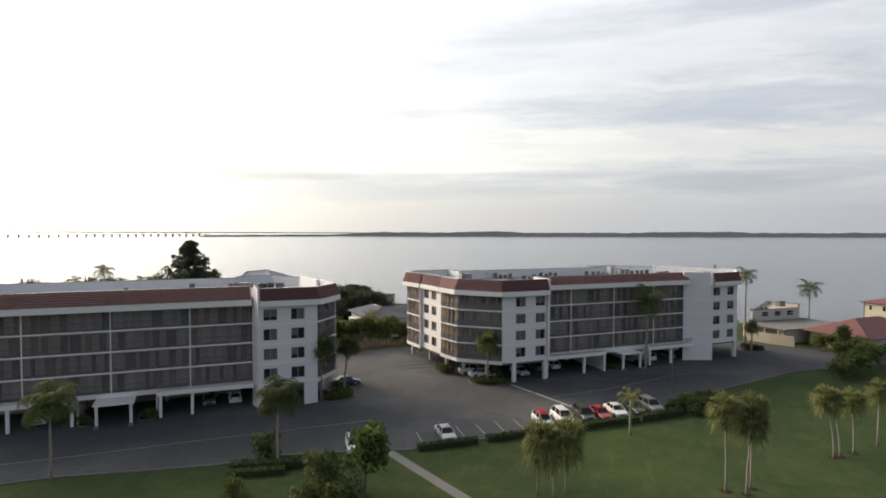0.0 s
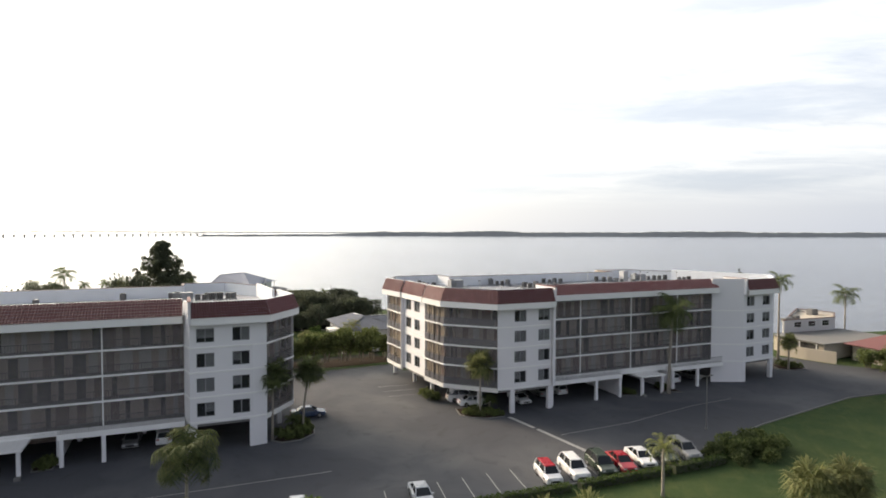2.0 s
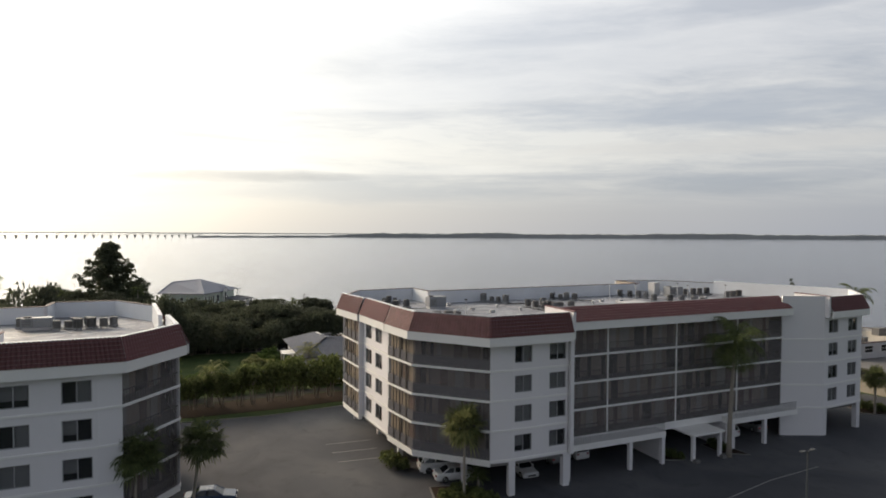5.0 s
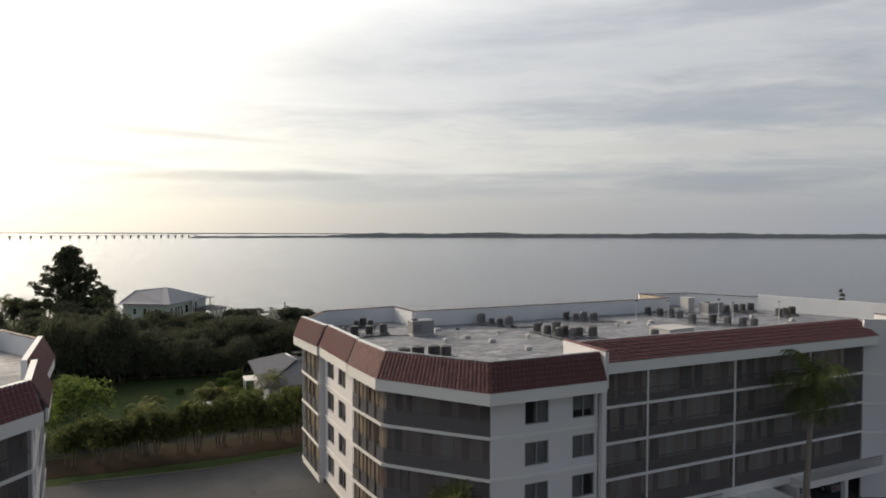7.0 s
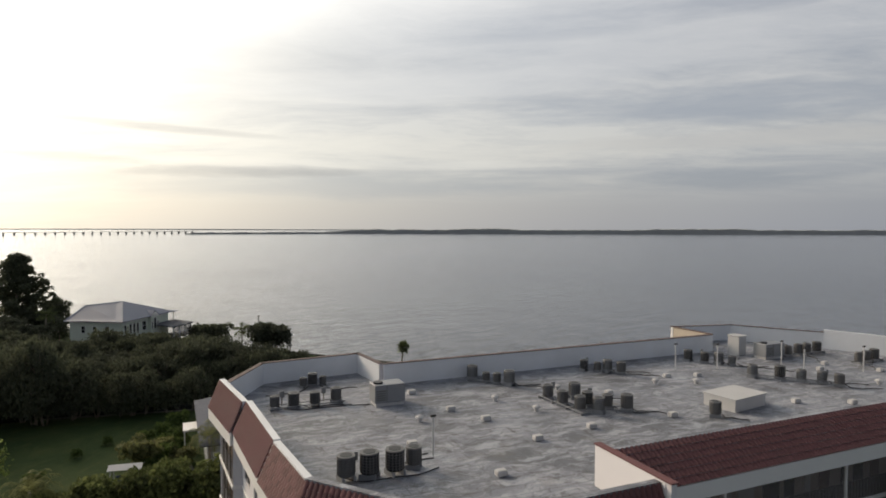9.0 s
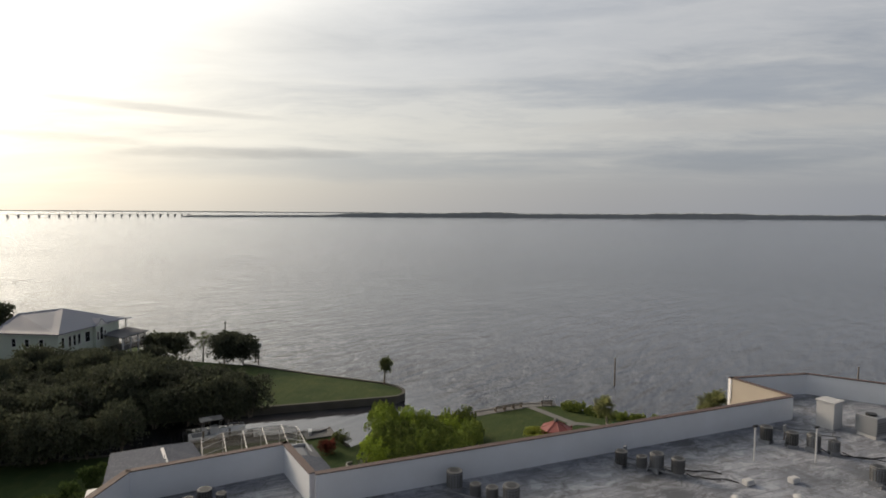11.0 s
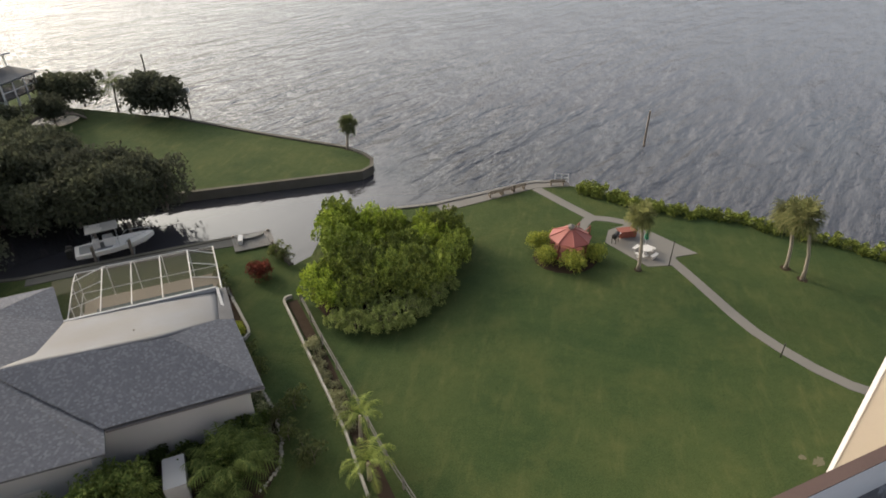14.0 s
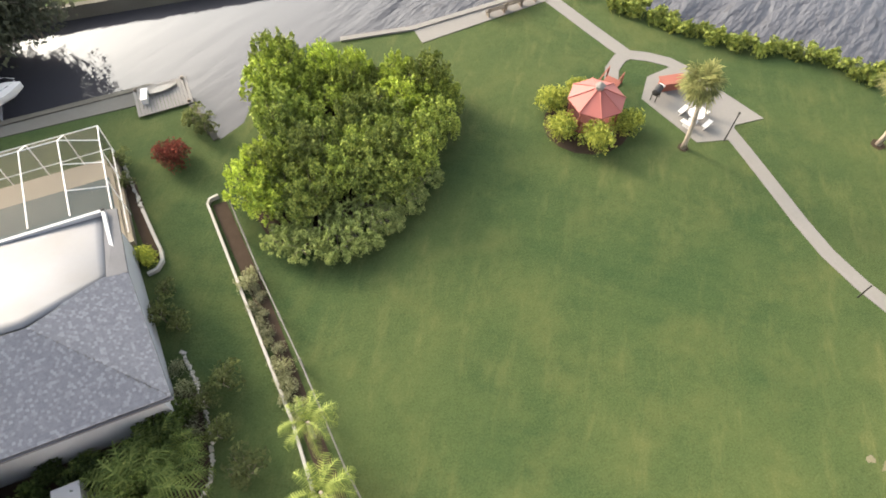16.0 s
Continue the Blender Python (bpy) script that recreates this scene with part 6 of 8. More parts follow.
def air_handler(x, y, w, d, h, turn=0):
    t = thing("air_handler", "large pale-grey sheet-metal air handler on a curb", "air handler", (x, y, DECK_Z - 0.05), turn)
    bm = boxed(-w / 2, w / 2, -d / 2, d / 2, 0.25, h)
    bmesh.ops.bevel(bm, geom=bm.edges[:], offset=0.03, segments=1, affect="EDGES")
    part("casing", bm, ACPALE, t)
    part("curb", boxed(-w / 2 + 0.1, w / 2 - 0.1, -d / 2 + 0.1, d / 2 - 0.1, 0, 0.25), WHITEBOX, t)
    for k in range(5):
        part("louvre", boxed(-w / 2 + 0.1, -w / 2 + w * 0.35, -d / 2 - 0.03, -d / 2, 0.45 + k * 0.16, 0.53 + k * 0.16), ACGREY, t)
    part("seam", boxed(-w * 0.12, -w * 0.10, -d / 2 - 0.02, -d / 2, 0.27, h - 0.02), ACGREY, t)
    bm = bmesh.new()
    tube(bm, [(-w * 0.3, 0, h), (-w * 0.3, 0, h + 0.12)], [0.36, 0.34], 14)
    part("fan", bm, BLACK, t)


air_handler(52.9, 114.9, 2.3, 1.5, 1.55)
air_handler(92.6, 115.2, 2.6, 1.5, 1.5)
air_handler(9.6, 113.6, 2.6, 1.3, 1.2)


def roof_hatch(x, y, w, d, h):
    t = thing("roof_hatch", "low white painted box on the flat roof", "roof hatch", (x, y, DECK_Z - 0.05), 8)
    bm = boxed(-w / 2, w / 2, -d / 2, d / 2, 0, h)
    part("curb", bm, WHITEBOX, t)
    part("lid", boxed(-w / 2 - 0.08, w / 2 + 0.08, -d / 2 - 0.08, d / 2 + 0.08, h, h + 0.08), WHITEBOX, t)


roof_hatch(76.2, 104.8, 3.6, 2.5, 0.85)
roof_hatch(91.0, 117.6, 1.2, 1.2, 1.9)


def roof_rail(x, y, turn, length):
    t = thing("equipment_rail", "thin pale metal rack under the condensers", "rack", (x, y, DECK_Z - 0.05), turn, group="condenser racks")
    for d in (-0.4, 0.4):
        part("rail", boxed(-length / 2, length / 2, d - 0.035, d + 0.035, 0.18, 0.25), ACPALE, t)
    for k in range(4):
        s = -length / 2 + 0.2 + k * (length - 0.4) / 3
        part("leg", boxed(s - 0.035, s + 0.035, -0.45, 0.45, 0.0, 0.18), ACPALE, t)


for a in ((62.6, 117.2, -52, 4.2), (64.5, 109.4, -85, 5.2), (66.8, 107.2, -30, 3.4), (73.7, 116.9, -58, 4.2), (87.6, 117.3, -40, 4.6), (86.3, 107.6, -48, 6.6), (97, 114.9, 0, 6), (99.6, 110.1, 4, 4), (47.3, 116.4, 0, 5.5), (14, 112.2, 0, 5.5)):
    roof_rail(*a)


def refrigerant_line(x0, y0, x1, y1, bow):
    """A black insulated pipe that snakes over the roof from a bank of condensers to its curb."""
    bm = bmesh.new()
    a, b = Vector((x0, y0, 0)), Vector((x1, y1, 0))
    n = Vector((y0 - y1, x1 - x0, 0)).normalized()
    z = DECK_Z - 0.01
    pts = [a + Vector((0, 0, z + 0.22))]
    for k in range(1, 9):
        f = k / 8
        p = a.lerp(b, f) + n * bow * math.sin(f * 3.14) + n * 0.12 * math.sin(f * 11 + x0)
        pts.append(Vector((p.x, p.y, z)))
    tube(bm, pts, [0.032] * 9, 6)
    solid("refrigerant_line", bm, BLACK, "black insulated pipe lying across the flat roof", "pipe", group="roof pipes")


for q in ((45.3, 116.2, 50.4, 115.6, -0.4), (46.8, 116.1, 51.6, 114.9, 0.3), (48.3, 120.9, 44.9, 120.2, 0.4), (49.2, 121.0, 52.0, 120.0, -0.3), (46.6, 102.6, 51.8, 102.3, -0.5), (49.5, 102.4, 52.0, 103.8, 0.3), (50.2, 103.2, 51.9, 104.6, 0.2),
          (62.8, 116.2, 66.2, 115.2, -0.4), (63.9, 115.6, 66.2, 113.6, 0.3), (66.8, 110.2, 69.4, 109.0, 0.3), (67.2, 107.1, 69.6, 105.6, -0.4), (68.1, 106.2, 70.0, 105.0, 0.3), (74.2, 116.0, 77.2, 114.6, 0.4), (74.9, 115.0, 77.2, 113.4, 0.2), (85.8, 114.5, 89.0, 112.2, -0.4), (86.5, 113.6, 89.3, 110.0, 0.4),
          (88.1, 105.9, 91.0, 104.6, 0.3), (88.4, 104.8, 90.8, 103.4, -0.3), (97.0, 114.4, 95.2, 111.8, 0.3), (99.8, 109.7, 97.2, 107.8, -0.3), (72.8, 102.8, 74.0, 101.6, 0.2)):
    refrigerant_line(*q)


def disconnect_box(x, y, turn):
    t = thing("disconnect_box", "small grey electrical box on a post beside the condensers", "electrical box", (x, y, DECK_Z - 0.05), turn, group="roof electrical boxes")
    part("post", boxed(-0.03, 0.03, -0.03, 0.03, 0, 0.7), WOODPOLE, t)
    part("box", boxed(-0.16, 0.16, -0.09, 0.05, 0.6, 1.05), ACPALE, t)


for q in ((45.7, 117.3, 10), (48.7, 117.2, 0), (47.5, 103.7, 5), (50.0, 103.7, -5), (62.0, 119.0, 30), (65.3, 112.0, 10), (66.8, 109.4, -20), (73.0, 118.2, 30), (85.6, 117.0, 20), (86.9, 109.2, 40), (88.8, 106.6, 30), (95.6, 115.7, 0), (98.6, 115.8, 0)):
    disconnect_box(*q)


def vent(x, y, kind, z=DECK_Z - 0.05):
    if kind == 0:
        t = thing("vent_pipe", "thin white vent pipe standing on the roof", "vent pipe", (x, y, z), group="roof vents")
        bm = bmesh.new()
        tube(bm, [(0, 0, 0), (0, 0, 2.2)], [0.05, 0.05], 8)
        part("pipe", bm, WHITEPLASTIC, t)
        part("cap", boxed(-0.16, 0.16, -0.05, 0.05, 2.2, 2.32), BLACK, t)
    elif kind == 1:
        t = thing("roof_vent", "small white mushroom vent on the roof", "roof vent", (x, y, z), group="roof vents")
        bm = bmesh.new()
        tube(bm, [(0, 0, 0), (0, 0, 0.3)], [0.14, 0.14], 10)
        part("stack", bm, WHITEBOX, t)
        bm = bmesh.new()
        tube(bm, [(0, 0, 0.28), (0, 0, 0.36), (0, 0, 0.46)], [0.3, 0.28, 0.08], 12)
        part("hood", bm, WHITEBOX, t)
    else:
        t = thing("roof_vent", "small white box vent on the roof", "roof vent", (x, y, z), group="roof vents")
        bm = boxed(-0.3, 0.3, -0.22, 0.22, 0.0, 0.32)
        bmesh.ops.bevel(bm, geom=bm.edges[:], offset=0.05, segments=2, affect="EDGES")
        part("hood", bm, WHITEBOX, t)


for v in ((52.2, 104.2, 0), (51.6, 106.0, 2), (53.6, 110.0, 1), (56.5, 111.5, 2), (57.8, 108.6, 2), (60.5, 112.4, 1), (59.0, 104.0, 2), (66.5, 113.2, 1), (63.4, 104.6, 2), (69.5, 110.6, 2), (70.0, 104.4, 2), (77.5, 113, 2), (78.2, 110.4, 1),
          (80.6, 115.2, 0), (84, 113.6, 0), (80.2, 112.2, 2), (90.8, 112.4, 0), (89.8, 109.4, 0), (95.4, 107.8, 0), (92.2, 109.6, 2), (94.8, 111, 2), (96.8, 107.2, 2), (80.8, 103.4, 2), (84.4, 101.6, 2), (92, 104.4, 1), (62, 109, 1), (55.4, 116.5, 2), (75, 111.6, 1),
          (54.4, 100.2, 2), (5, 112, 1), (12, 104, 2), (16, 104, 1), (-3, 110, 1)):
    vent(*v)


# ---- cars ----
def loft(bm, sections):
    """Skin through cross-sections given as rings of equal length, closed at both ends."""
    rings = [[bm.verts.new(p) for p in s] for s in sections]
    n = len(rings[0])
    for a, b in zip(rings, rings[1:]):
        for k in range(n):
            bm.faces.new((a[k], a[(k + 1) % n], b[(k + 1) % n], b[k]))
    bm.faces.new(rings[0][::-1]), bm.faces.new(rings[-1])


KINDS = {
    # length stations with belt height; then the cabin: base front, roof front, roof rear, base rear, roof height
    "sedan": dict(L=4.7, W=1.8, belt=((0.0, 0.55), (0.12, 0.72), (1.2, 0.88), (3.9, 0.95), (4.55, 0.9), (4.7, 0.6)), cabin=(1.15, 1.95, 3.25, 4.1), roof=1.43),
    "suv": dict(L=4.8, W=1.88, belt=((0.0, 0.65), (0.12, 0.9), (1.25, 1.05), (4.4, 1.1), (4.72, 1.05), (4.8, 0.7)), cabin=(1.15, 1.8, 4.2, 4.7), roof=1.75),
    "small_suv": dict(L=4.1, W=1.78, belt=((0.0, 0.6), (0.1, 0.85), (0.95, 1.0), (3.8, 1.05), (4.05, 1.0), (4.1, 0.7)), cabin=(0.85, 1.45, 3.75, 4.05), roof=1.62),
}


def car(kind, body, x, y, turn, label, roof=None, z=0.03):
    k = KINDS[kind]
    L, W, R = k["L"], k["W"], k["roof"]
    t = thing("car", label, "car", (x, y, z), turn, group="parked cars")
    bm = bmesh.new()
    secs = []
    for s, b in k["belt"]:
        w = W / 2 * (0.86 if s in (0.0, L) else 1.0)
        lo = 0.32 if s in (0.0, L) else 0.22
        secs.append([(s - L / 2, -w * 0.94, lo), (s - L / 2, -w, lo + 0.2), (s - L / 2, -w * 0.98, b - 0.12), (s - L / 2, -w * 0.86, b), (s - L / 2, w * 0.86, b), (s - L / 2, w * 0.98, b - 0.12), (s - L / 2, w, lo + 0.2), (s - L / 2, w * 0.94, lo)])
    loft(bm, secs)
    part("body", bm, body, t, smooth=False)
    c0, c1, c2, c3 = (v - L / 2 for v in k["cabin"])
    b0 = 0.86
    bz = k["belt"][2][1] - 0.02
    bm = bmesh.new()
    wb, wt = W / 2 * 0.87, W / 2 * 0.68
    loft(bm, [[(c0, -wb, bz), (c3, -wb, bz), (c3, wb, bz), (c0, wb, bz)], [(c1, -wt, R - 0.05), (c2, -wt, R - 0.05), (c2, wt, R - 0.05), (c1, wt, R - 0.05)]])
    part("glasshouse", bm, CARGLASS, t, "dark tinted windows")
    bm = bmesh.new()
    loft(bm, [[(c1 - 0.06, -wt - 0.02, R - 0.07), (c2 + 0.08, -wt - 0.02, R - 0.07), (c2 + 0.08, wt + 0.02, R - 0.07), (c1 - 0.06, wt + 0.02, R - 0.07)],
              [(c1 + 0.1, -wt + 0.1, R), (c2 - 0.05, -wt + 0.1, R), (c2 - 0.05, wt - 0.1, R), (c1 + 0.1, wt - 0.1, R)]])
    part("roof", bm, roof or body, t)
    for s in (-1, 1):
        for a, b in ((c0, c1), (c3, c2), ((c0 * 0.45 + c3 * 0.55), (c1 * 0.45 + c2 * 0.55))):
            bm = bmesh.new()
            tube(bm, [(a, s * (wb + 0.01), bz), (b, s * (wt + 0.01), R - 0.06)], [0.05, 0.045], 6)
            part("pillar", bm, body, t)
        for wx in (-L / 2 + 0.85, L / 2 - 0.95):
            bm = bmesh.new()
            tube(bm, [(wx, s * (W / 2 - 0.2), 0.33), (wx, s * (W / 2 + 0.01), 0.33)], [0.33, 0.33], 16)
            w = part("wheel", bm, TYRE, t)
            bm = bmesh.new()
            tube(bm, [(wx, s * (W / 2 + 0.005), 0.33), (wx, s * (W / 2 + 0.02), 0.33)], [0.21, 0.19], 12)
            part("rim", bm, CHROME, w)
        bm = bmesh.new()
        z0 = k["belt"][1][1] - 0.16
        box(bm, -L / 2 + 0.0, -L / 2 + 0.1, s * W * 0.34 - 0.16, s * W * 0.34 + 0.16, z0 - 0.06, z0 + 0.08)
        part("headlight", bm, LAMPCLEAR, t)
        bm = bmesh.new()
        z0 = k["belt"][4][1] - 0.2
        box(bm, L / 2 - 0.08, L / 2 + 0.01, s * W * 0.36 - 0.14, s * W * 0.36 + 0.14, z0 - 0.08, z0 + 0.1)
        part("tail_light", bm, LAMPRED, t)
        bm = bmesh.new()
        box(bm, c0 + 0.25, c0 + 0.4, s * (W / 2 + 0.02) - 0.09, s * (W / 2 + 0.02) + 0.09, bz + 0.0, bz + 0.14)
        part("mirror", bm, body, t)
    bm = bmesh.new()
    box(bm, -L / 2 - 0.015, -L / 2 + 0.05, -W * 0.25, W * 0.25, 0.38, 0.56)
    part("grille", bm, BLACK, t)
    return t


WHITE_P, SILVER_P, RED_P, GREEN_P, GREY_P, BLUE_P = paint("white_car_paint", (0.72, 0.72, 0.72)), paint("silver_car_paint", (0.40, 0.42, 0.45)), paint("red_car_paint", (0.35, 0.02, 0.03)), paint("dark_green_car_paint", (0.03, 0.045, 0.03)), paint("grey_car_paint", (0.22, 0.22, 0.22)), paint("dark_blue_car_paint", (0.05, 0.07, 0.12))
# nose towards -x of the car; turn 80 points it at the hedge
car("sedan", SILVER_P, 30.4, 72.2, 82, "silver four-door sedan parked nose to the hedge")
car("small_suv", WHITE_P, 44.2, 71.8, 78, "small white boxy car with a red roof", RED_P)
car("suv", WHITE_P, 47.4, 71.9, 78, "white sport utility vehicle with roof bars")
car("suv", GREEN_P, 50.7, 71.7, 76, "dark green sport utility vehicle")
car("sedan", RED_P, 53.3, 71.6, 76, "red sedan parked beside the hedge")
car("sedan", WHITE_P, 56.2, 71.9, 76, "white sedan parked beside the hedge")
car("sedan", GREEN_P, 59.2, 71.8, 78, "dark sedan half hidden by a palm")
car("suv", GREY_P, 62.0, 71.6, 80, "grey sport utility vehicle at the end of the row")
car("small_suv", WHITE_P, 18.8, 72.4, 80, "white car parked behind the lawn tree")
car("sedan", BLUE_P, 25.2, 102.2, 172, "dark blue-grey sedan beside the block's corner")
car("suv", WHITE_P, 48.0, 101.4, 170, "white sport utility vehicle under the block's corner")
car("sedan", WHITE_P, 48.6, 98.6, 172, "white sedan under the block's corner")
car("sedan", WHITE_P, 55.6, 97.6, 88, "white sedan in the open ground-floor parking")
car("small_suv", WHITE_P, 63.4, 99.6, 270, "white car in the open ground-floor parking")
car("sedan", GREY_P, 60.2, 99.8, 270, "grey sedan in the open ground-floor parking")
car("small_suv", WHITE_P, 85.0, 98.6, 270, "white hatchback in the ground-floor parking")
car("sedan", GREY_P, 90.0, 99.0, 270, "grey sedan in the ground-floor parking")
car("sedan", WHITE_P, 99.0, 99.0, 270, "white sedan in the ground-floor parking")
car("sedan", GREY_P, 3.9, 99.6, 88, "grey sedan in the ground-floor parking")
car("small_suv", WHITE_P, 7.4, 99.2, 270, "white hatchback in the ground-floor parking")
car("sedan", WHITE_P, -17.0, 98.6, 88, "white sedan in the ground-floor parking")
car("sedan", WHITE_P, 46.4, 142.5, 90, "white car on the drive of the grey-roofed house")


# ---- houses ----
def pitched(bm, faces):
    for f in faces:
        bm.faces.new([bm.verts.new(v) for v in f])


def thick_roof(faces, t=0.14):
    """Roof planes with real thickness."""
    bm = bmesh.new()
    for f in faces:
        hi = [bm.verts.new(v) for v in f]
        lo = [bm.verts.new((v[0], v[1], v[2] - t)) for v in f]
        bm.faces.new(hi)
        bm.faces.new(lo[::-1])
        n = len(f)
        for k in range(n):
            bm.faces.new((lo[k], lo[(k + 1) % n], hi[(k + 1) % n], hi[k]))
    return bm


def wedge(a, b, c, back):
    """A gable wall: a triangle with thickness."""
    bm = bmesh.new()
    f = [bm.verts.new(v) for v in (a, b, c)]
    r = [bm.verts.new(Vector(v) + Vector(back)) for v in (a, b, c)]
    bm.faces.new(f), bm.faces.new(r[::-1])
    for k in range(3):
        bm.faces.new((f[k], r[k], r[(k + 1) % 3], f[(k + 1) % 3]))
    bmesh.ops.recalc_face_normals(bm, faces=bm.faces[:])
    return bm


def house_window(h, side, s, z, w, hgt):
    bm = bmesh.new()
    t = 0.07
    for a in ((s, s + w, z, z + t), (s, s + w, z + hgt - t, z + hgt), (s, s + t, z, z + hgt), (s + w - t, s + w, z, z + hgt), (s, s + w, z + hgt / 2 - 0.02, z + hgt / 2 + 0.02)):
        side.box(bm, a[0], a[1], -0.02, 0.05, a[2], a[3])
    win = part("window", bm, TRIM, h)
    bm = bmesh.new()
    side.box(bm, s + t, s + w - t, -0.01, 0.02, z + t, z + hgt - t)
    part("pane", bm, CARGLASS, win)


SHINGLED = []


def draped(top, bottom, n=18, m=10, t=0.12):
    """A gently warped roof sheet hung between an upper and a lower edge."""
    def along(line, f):
        f *= len(line) - 1
        k = min(int(f), len(line) - 2)
        return Vector(line[k]).lerp(Vector(line[k + 1]), f - k)

    bm = bmesh.new()
    grid = [[along(top, i / n).lerp(along(bottom, i / n), j / m) for j in range(m + 1)] for i in range(n + 1)]
    up, low = [[[bm.verts.new(p - Vector((0, 0, d))) for p in row] for row in grid] for d in (0, t)]
    for i in range(n):
        for j in range(m):
            bm.faces.new((up[i][j], up[i][j + 1], up[i + 1][j + 1], up[i + 1][j]))
    rim = [(i, 0) for i in range(n)] + [(n, j) for j in range(m)] + [(n - i, m) for i in range(n)] + [(0, m - j) for j in range(m)]
    for (a, b), (c, d) in zip(rim, rim[1:] + rim[:1]):
        bm.faces.new((up[a][b], up[c][d], low[c][d], low[a][b]))
    bmesh.ops.delete(bm, geom=[v for v in bm.verts if not v.link_faces], context="VERTS")
    return bm


def grey_house():
    h = thing("bungalow", "grey-shingled bungalow with a white flat roof and pool cage", "house")
    E0, R0, R1 = 4.35, 6.05, 6.2
    walls = [(41.4, 143.7), (51.7, 143.4), (51.7, 145.3), (61.1, 145.2), (60.5, 157.3), (49.4, 157.3), (48.0, 161.6), (41.2, 161.4)]
    for p, q in zip(walls, walls[1:] + walls[:1]):
        s = Side(p, q)
        bm = bmesh.new()
        s.box(bm, 0, s.len, -0.2, 0, 0, E0 - 0.05)
        part("wall", bm, GREYWALL, h)
    part("garage_door", boxed(45.0, 48.8, 143.42, 143.48, 0.05, 2.2), WHITEBOX, h)
    s = Side((60.9, 145.6), (60.2, 157.4))
    house_window(h, s, 3.0, 2.0, 1.4, 1.3)
    house_window(h, s, 7.4, 2.0, 1.8, 1.3)
    s = Side((41.2, 161.4), (41.4, 144.6))
    for k in (2.0, 6.5, 10.6, 13.6):
        house_window(h, s, k, 2.0, 1.2, 1.3)
    part("porch_roof", boxed(38.9, 41.3, 152.1, 155.4, 3.3, 3.45), TRIM, h)
    for y in (152.3, 155.2):
        part("porch_post", boxed(39.0, 39.15, y - 0.07, y + 0.07, 0, 3.3), TRIM, h)
    for k, plane in enumerate((
            [(52.65, 144.55, E0), (62.0, 144.45, E0), (56.9, 149.6, R1), (46.4, 150.3, R1)],
            [(62.0, 144.45, E0), (61.15, 152.3, E0), (59.95, 152.1, E0 + 0.5), (56.9, 149.6, R1)],
            [(40.6, 143.0, E0), (52.75, 142.6, E0), (46.4, 150.3, R1), (46.35, 150.3, R1)],
            [(52.75, 142.6, E0), (52.65, 144.55, E0), (46.4, 150.3, R1)],
            [(40.3, 162.0, E0), (40.6, 143.0, E0), (46.4, 150.3, R1), (45.5, 157.2, R1)],
            [(46.4, 150.3, R1), (49.0, 151.2, 5.75), (45.5, 157.2, R1)],
            [(49.0, 151.2, 5.75), (49.5, 157.1, 4.3), (45.5, 157.2, R1)],
            [(49.5, 157.1, 4.3), (48.4, 162.3, E0), (45.5, 157.2, R1)],
            [(48.4, 162.3, E0), (40.3, 162.0, E0), (45.5, 157.2, R1)])):
        roof = part("roof", thick_roof([plane]), SHINGLE, h, "grey mottled asphalt shingles")
        SHINGLED.append((roof, plane, 60 if k == 1 else 200 if k == 0 else 0))
    part("ridge_cap", thick_roof([[(46.1, 150.9, R1 + 0.12), (46.4, 150.9, R1 + 0.12), (45.75, 156.2, R1 + 0.12), (45.45, 156.2, R1 + 0.12)]], 0.14), TRIM, h, "white ridge flashing")
    part("flat_roof", draped([(46.8, 150.35, R1 + 0.03), (51.8, 150.0, R1 + 0.03), (56.7, 149.75, R1 - 0.02), (58.5, 150.9, 5.45), (60.1, 152.15, E0 + 0.2)], [(49.6, 157.5, 4.15), (60.3, 157.5, 3.9)]), WHITEROOF, h, "low white coated roof with faint stains", smooth=True)
    part("side_strip", thick_roof([[(60.12, 152.15, E0 + 0.26), (61.15, 152.3, E0 + 0.06), (61.05, 157.4, 3.92), (60.32, 157.5, 3.97)]], 0.15), SHINGLE, h, "grey roofing strip along the edge")
    for v in ((54.6, 152.2), (58.0, 148.4)):
        bm = bmesh.new()
        z = 5.25 if v[1] > 151 else 5.2
        tube(bm, [(v[0], v[1], z - 0.2), (v[0], v[1], z + 0.35)], [0.07, 0.07], 8)
        part("vent", bm, ACGREY, h)
    part("gutter", band([(52.7, 144.5), (62.05, 144.4)], 0.1, E0 - 0.2, E0 - 0.06), KICK, h)
    part("garden_wall", boxed(55.2, 56.5, 141, 143.4, 0, 1.7), GREYWALL, h, "short white garden wall panel")
    return h


CAGE = see_through("pale_pool_screen", (0.085, 0.078, 0.062), 0.75, 0.8)
TANDECK = material("tan_pool_deck", (0.21, 0.185, 0.145), 0.85, spread=0.15, scale=0.6)


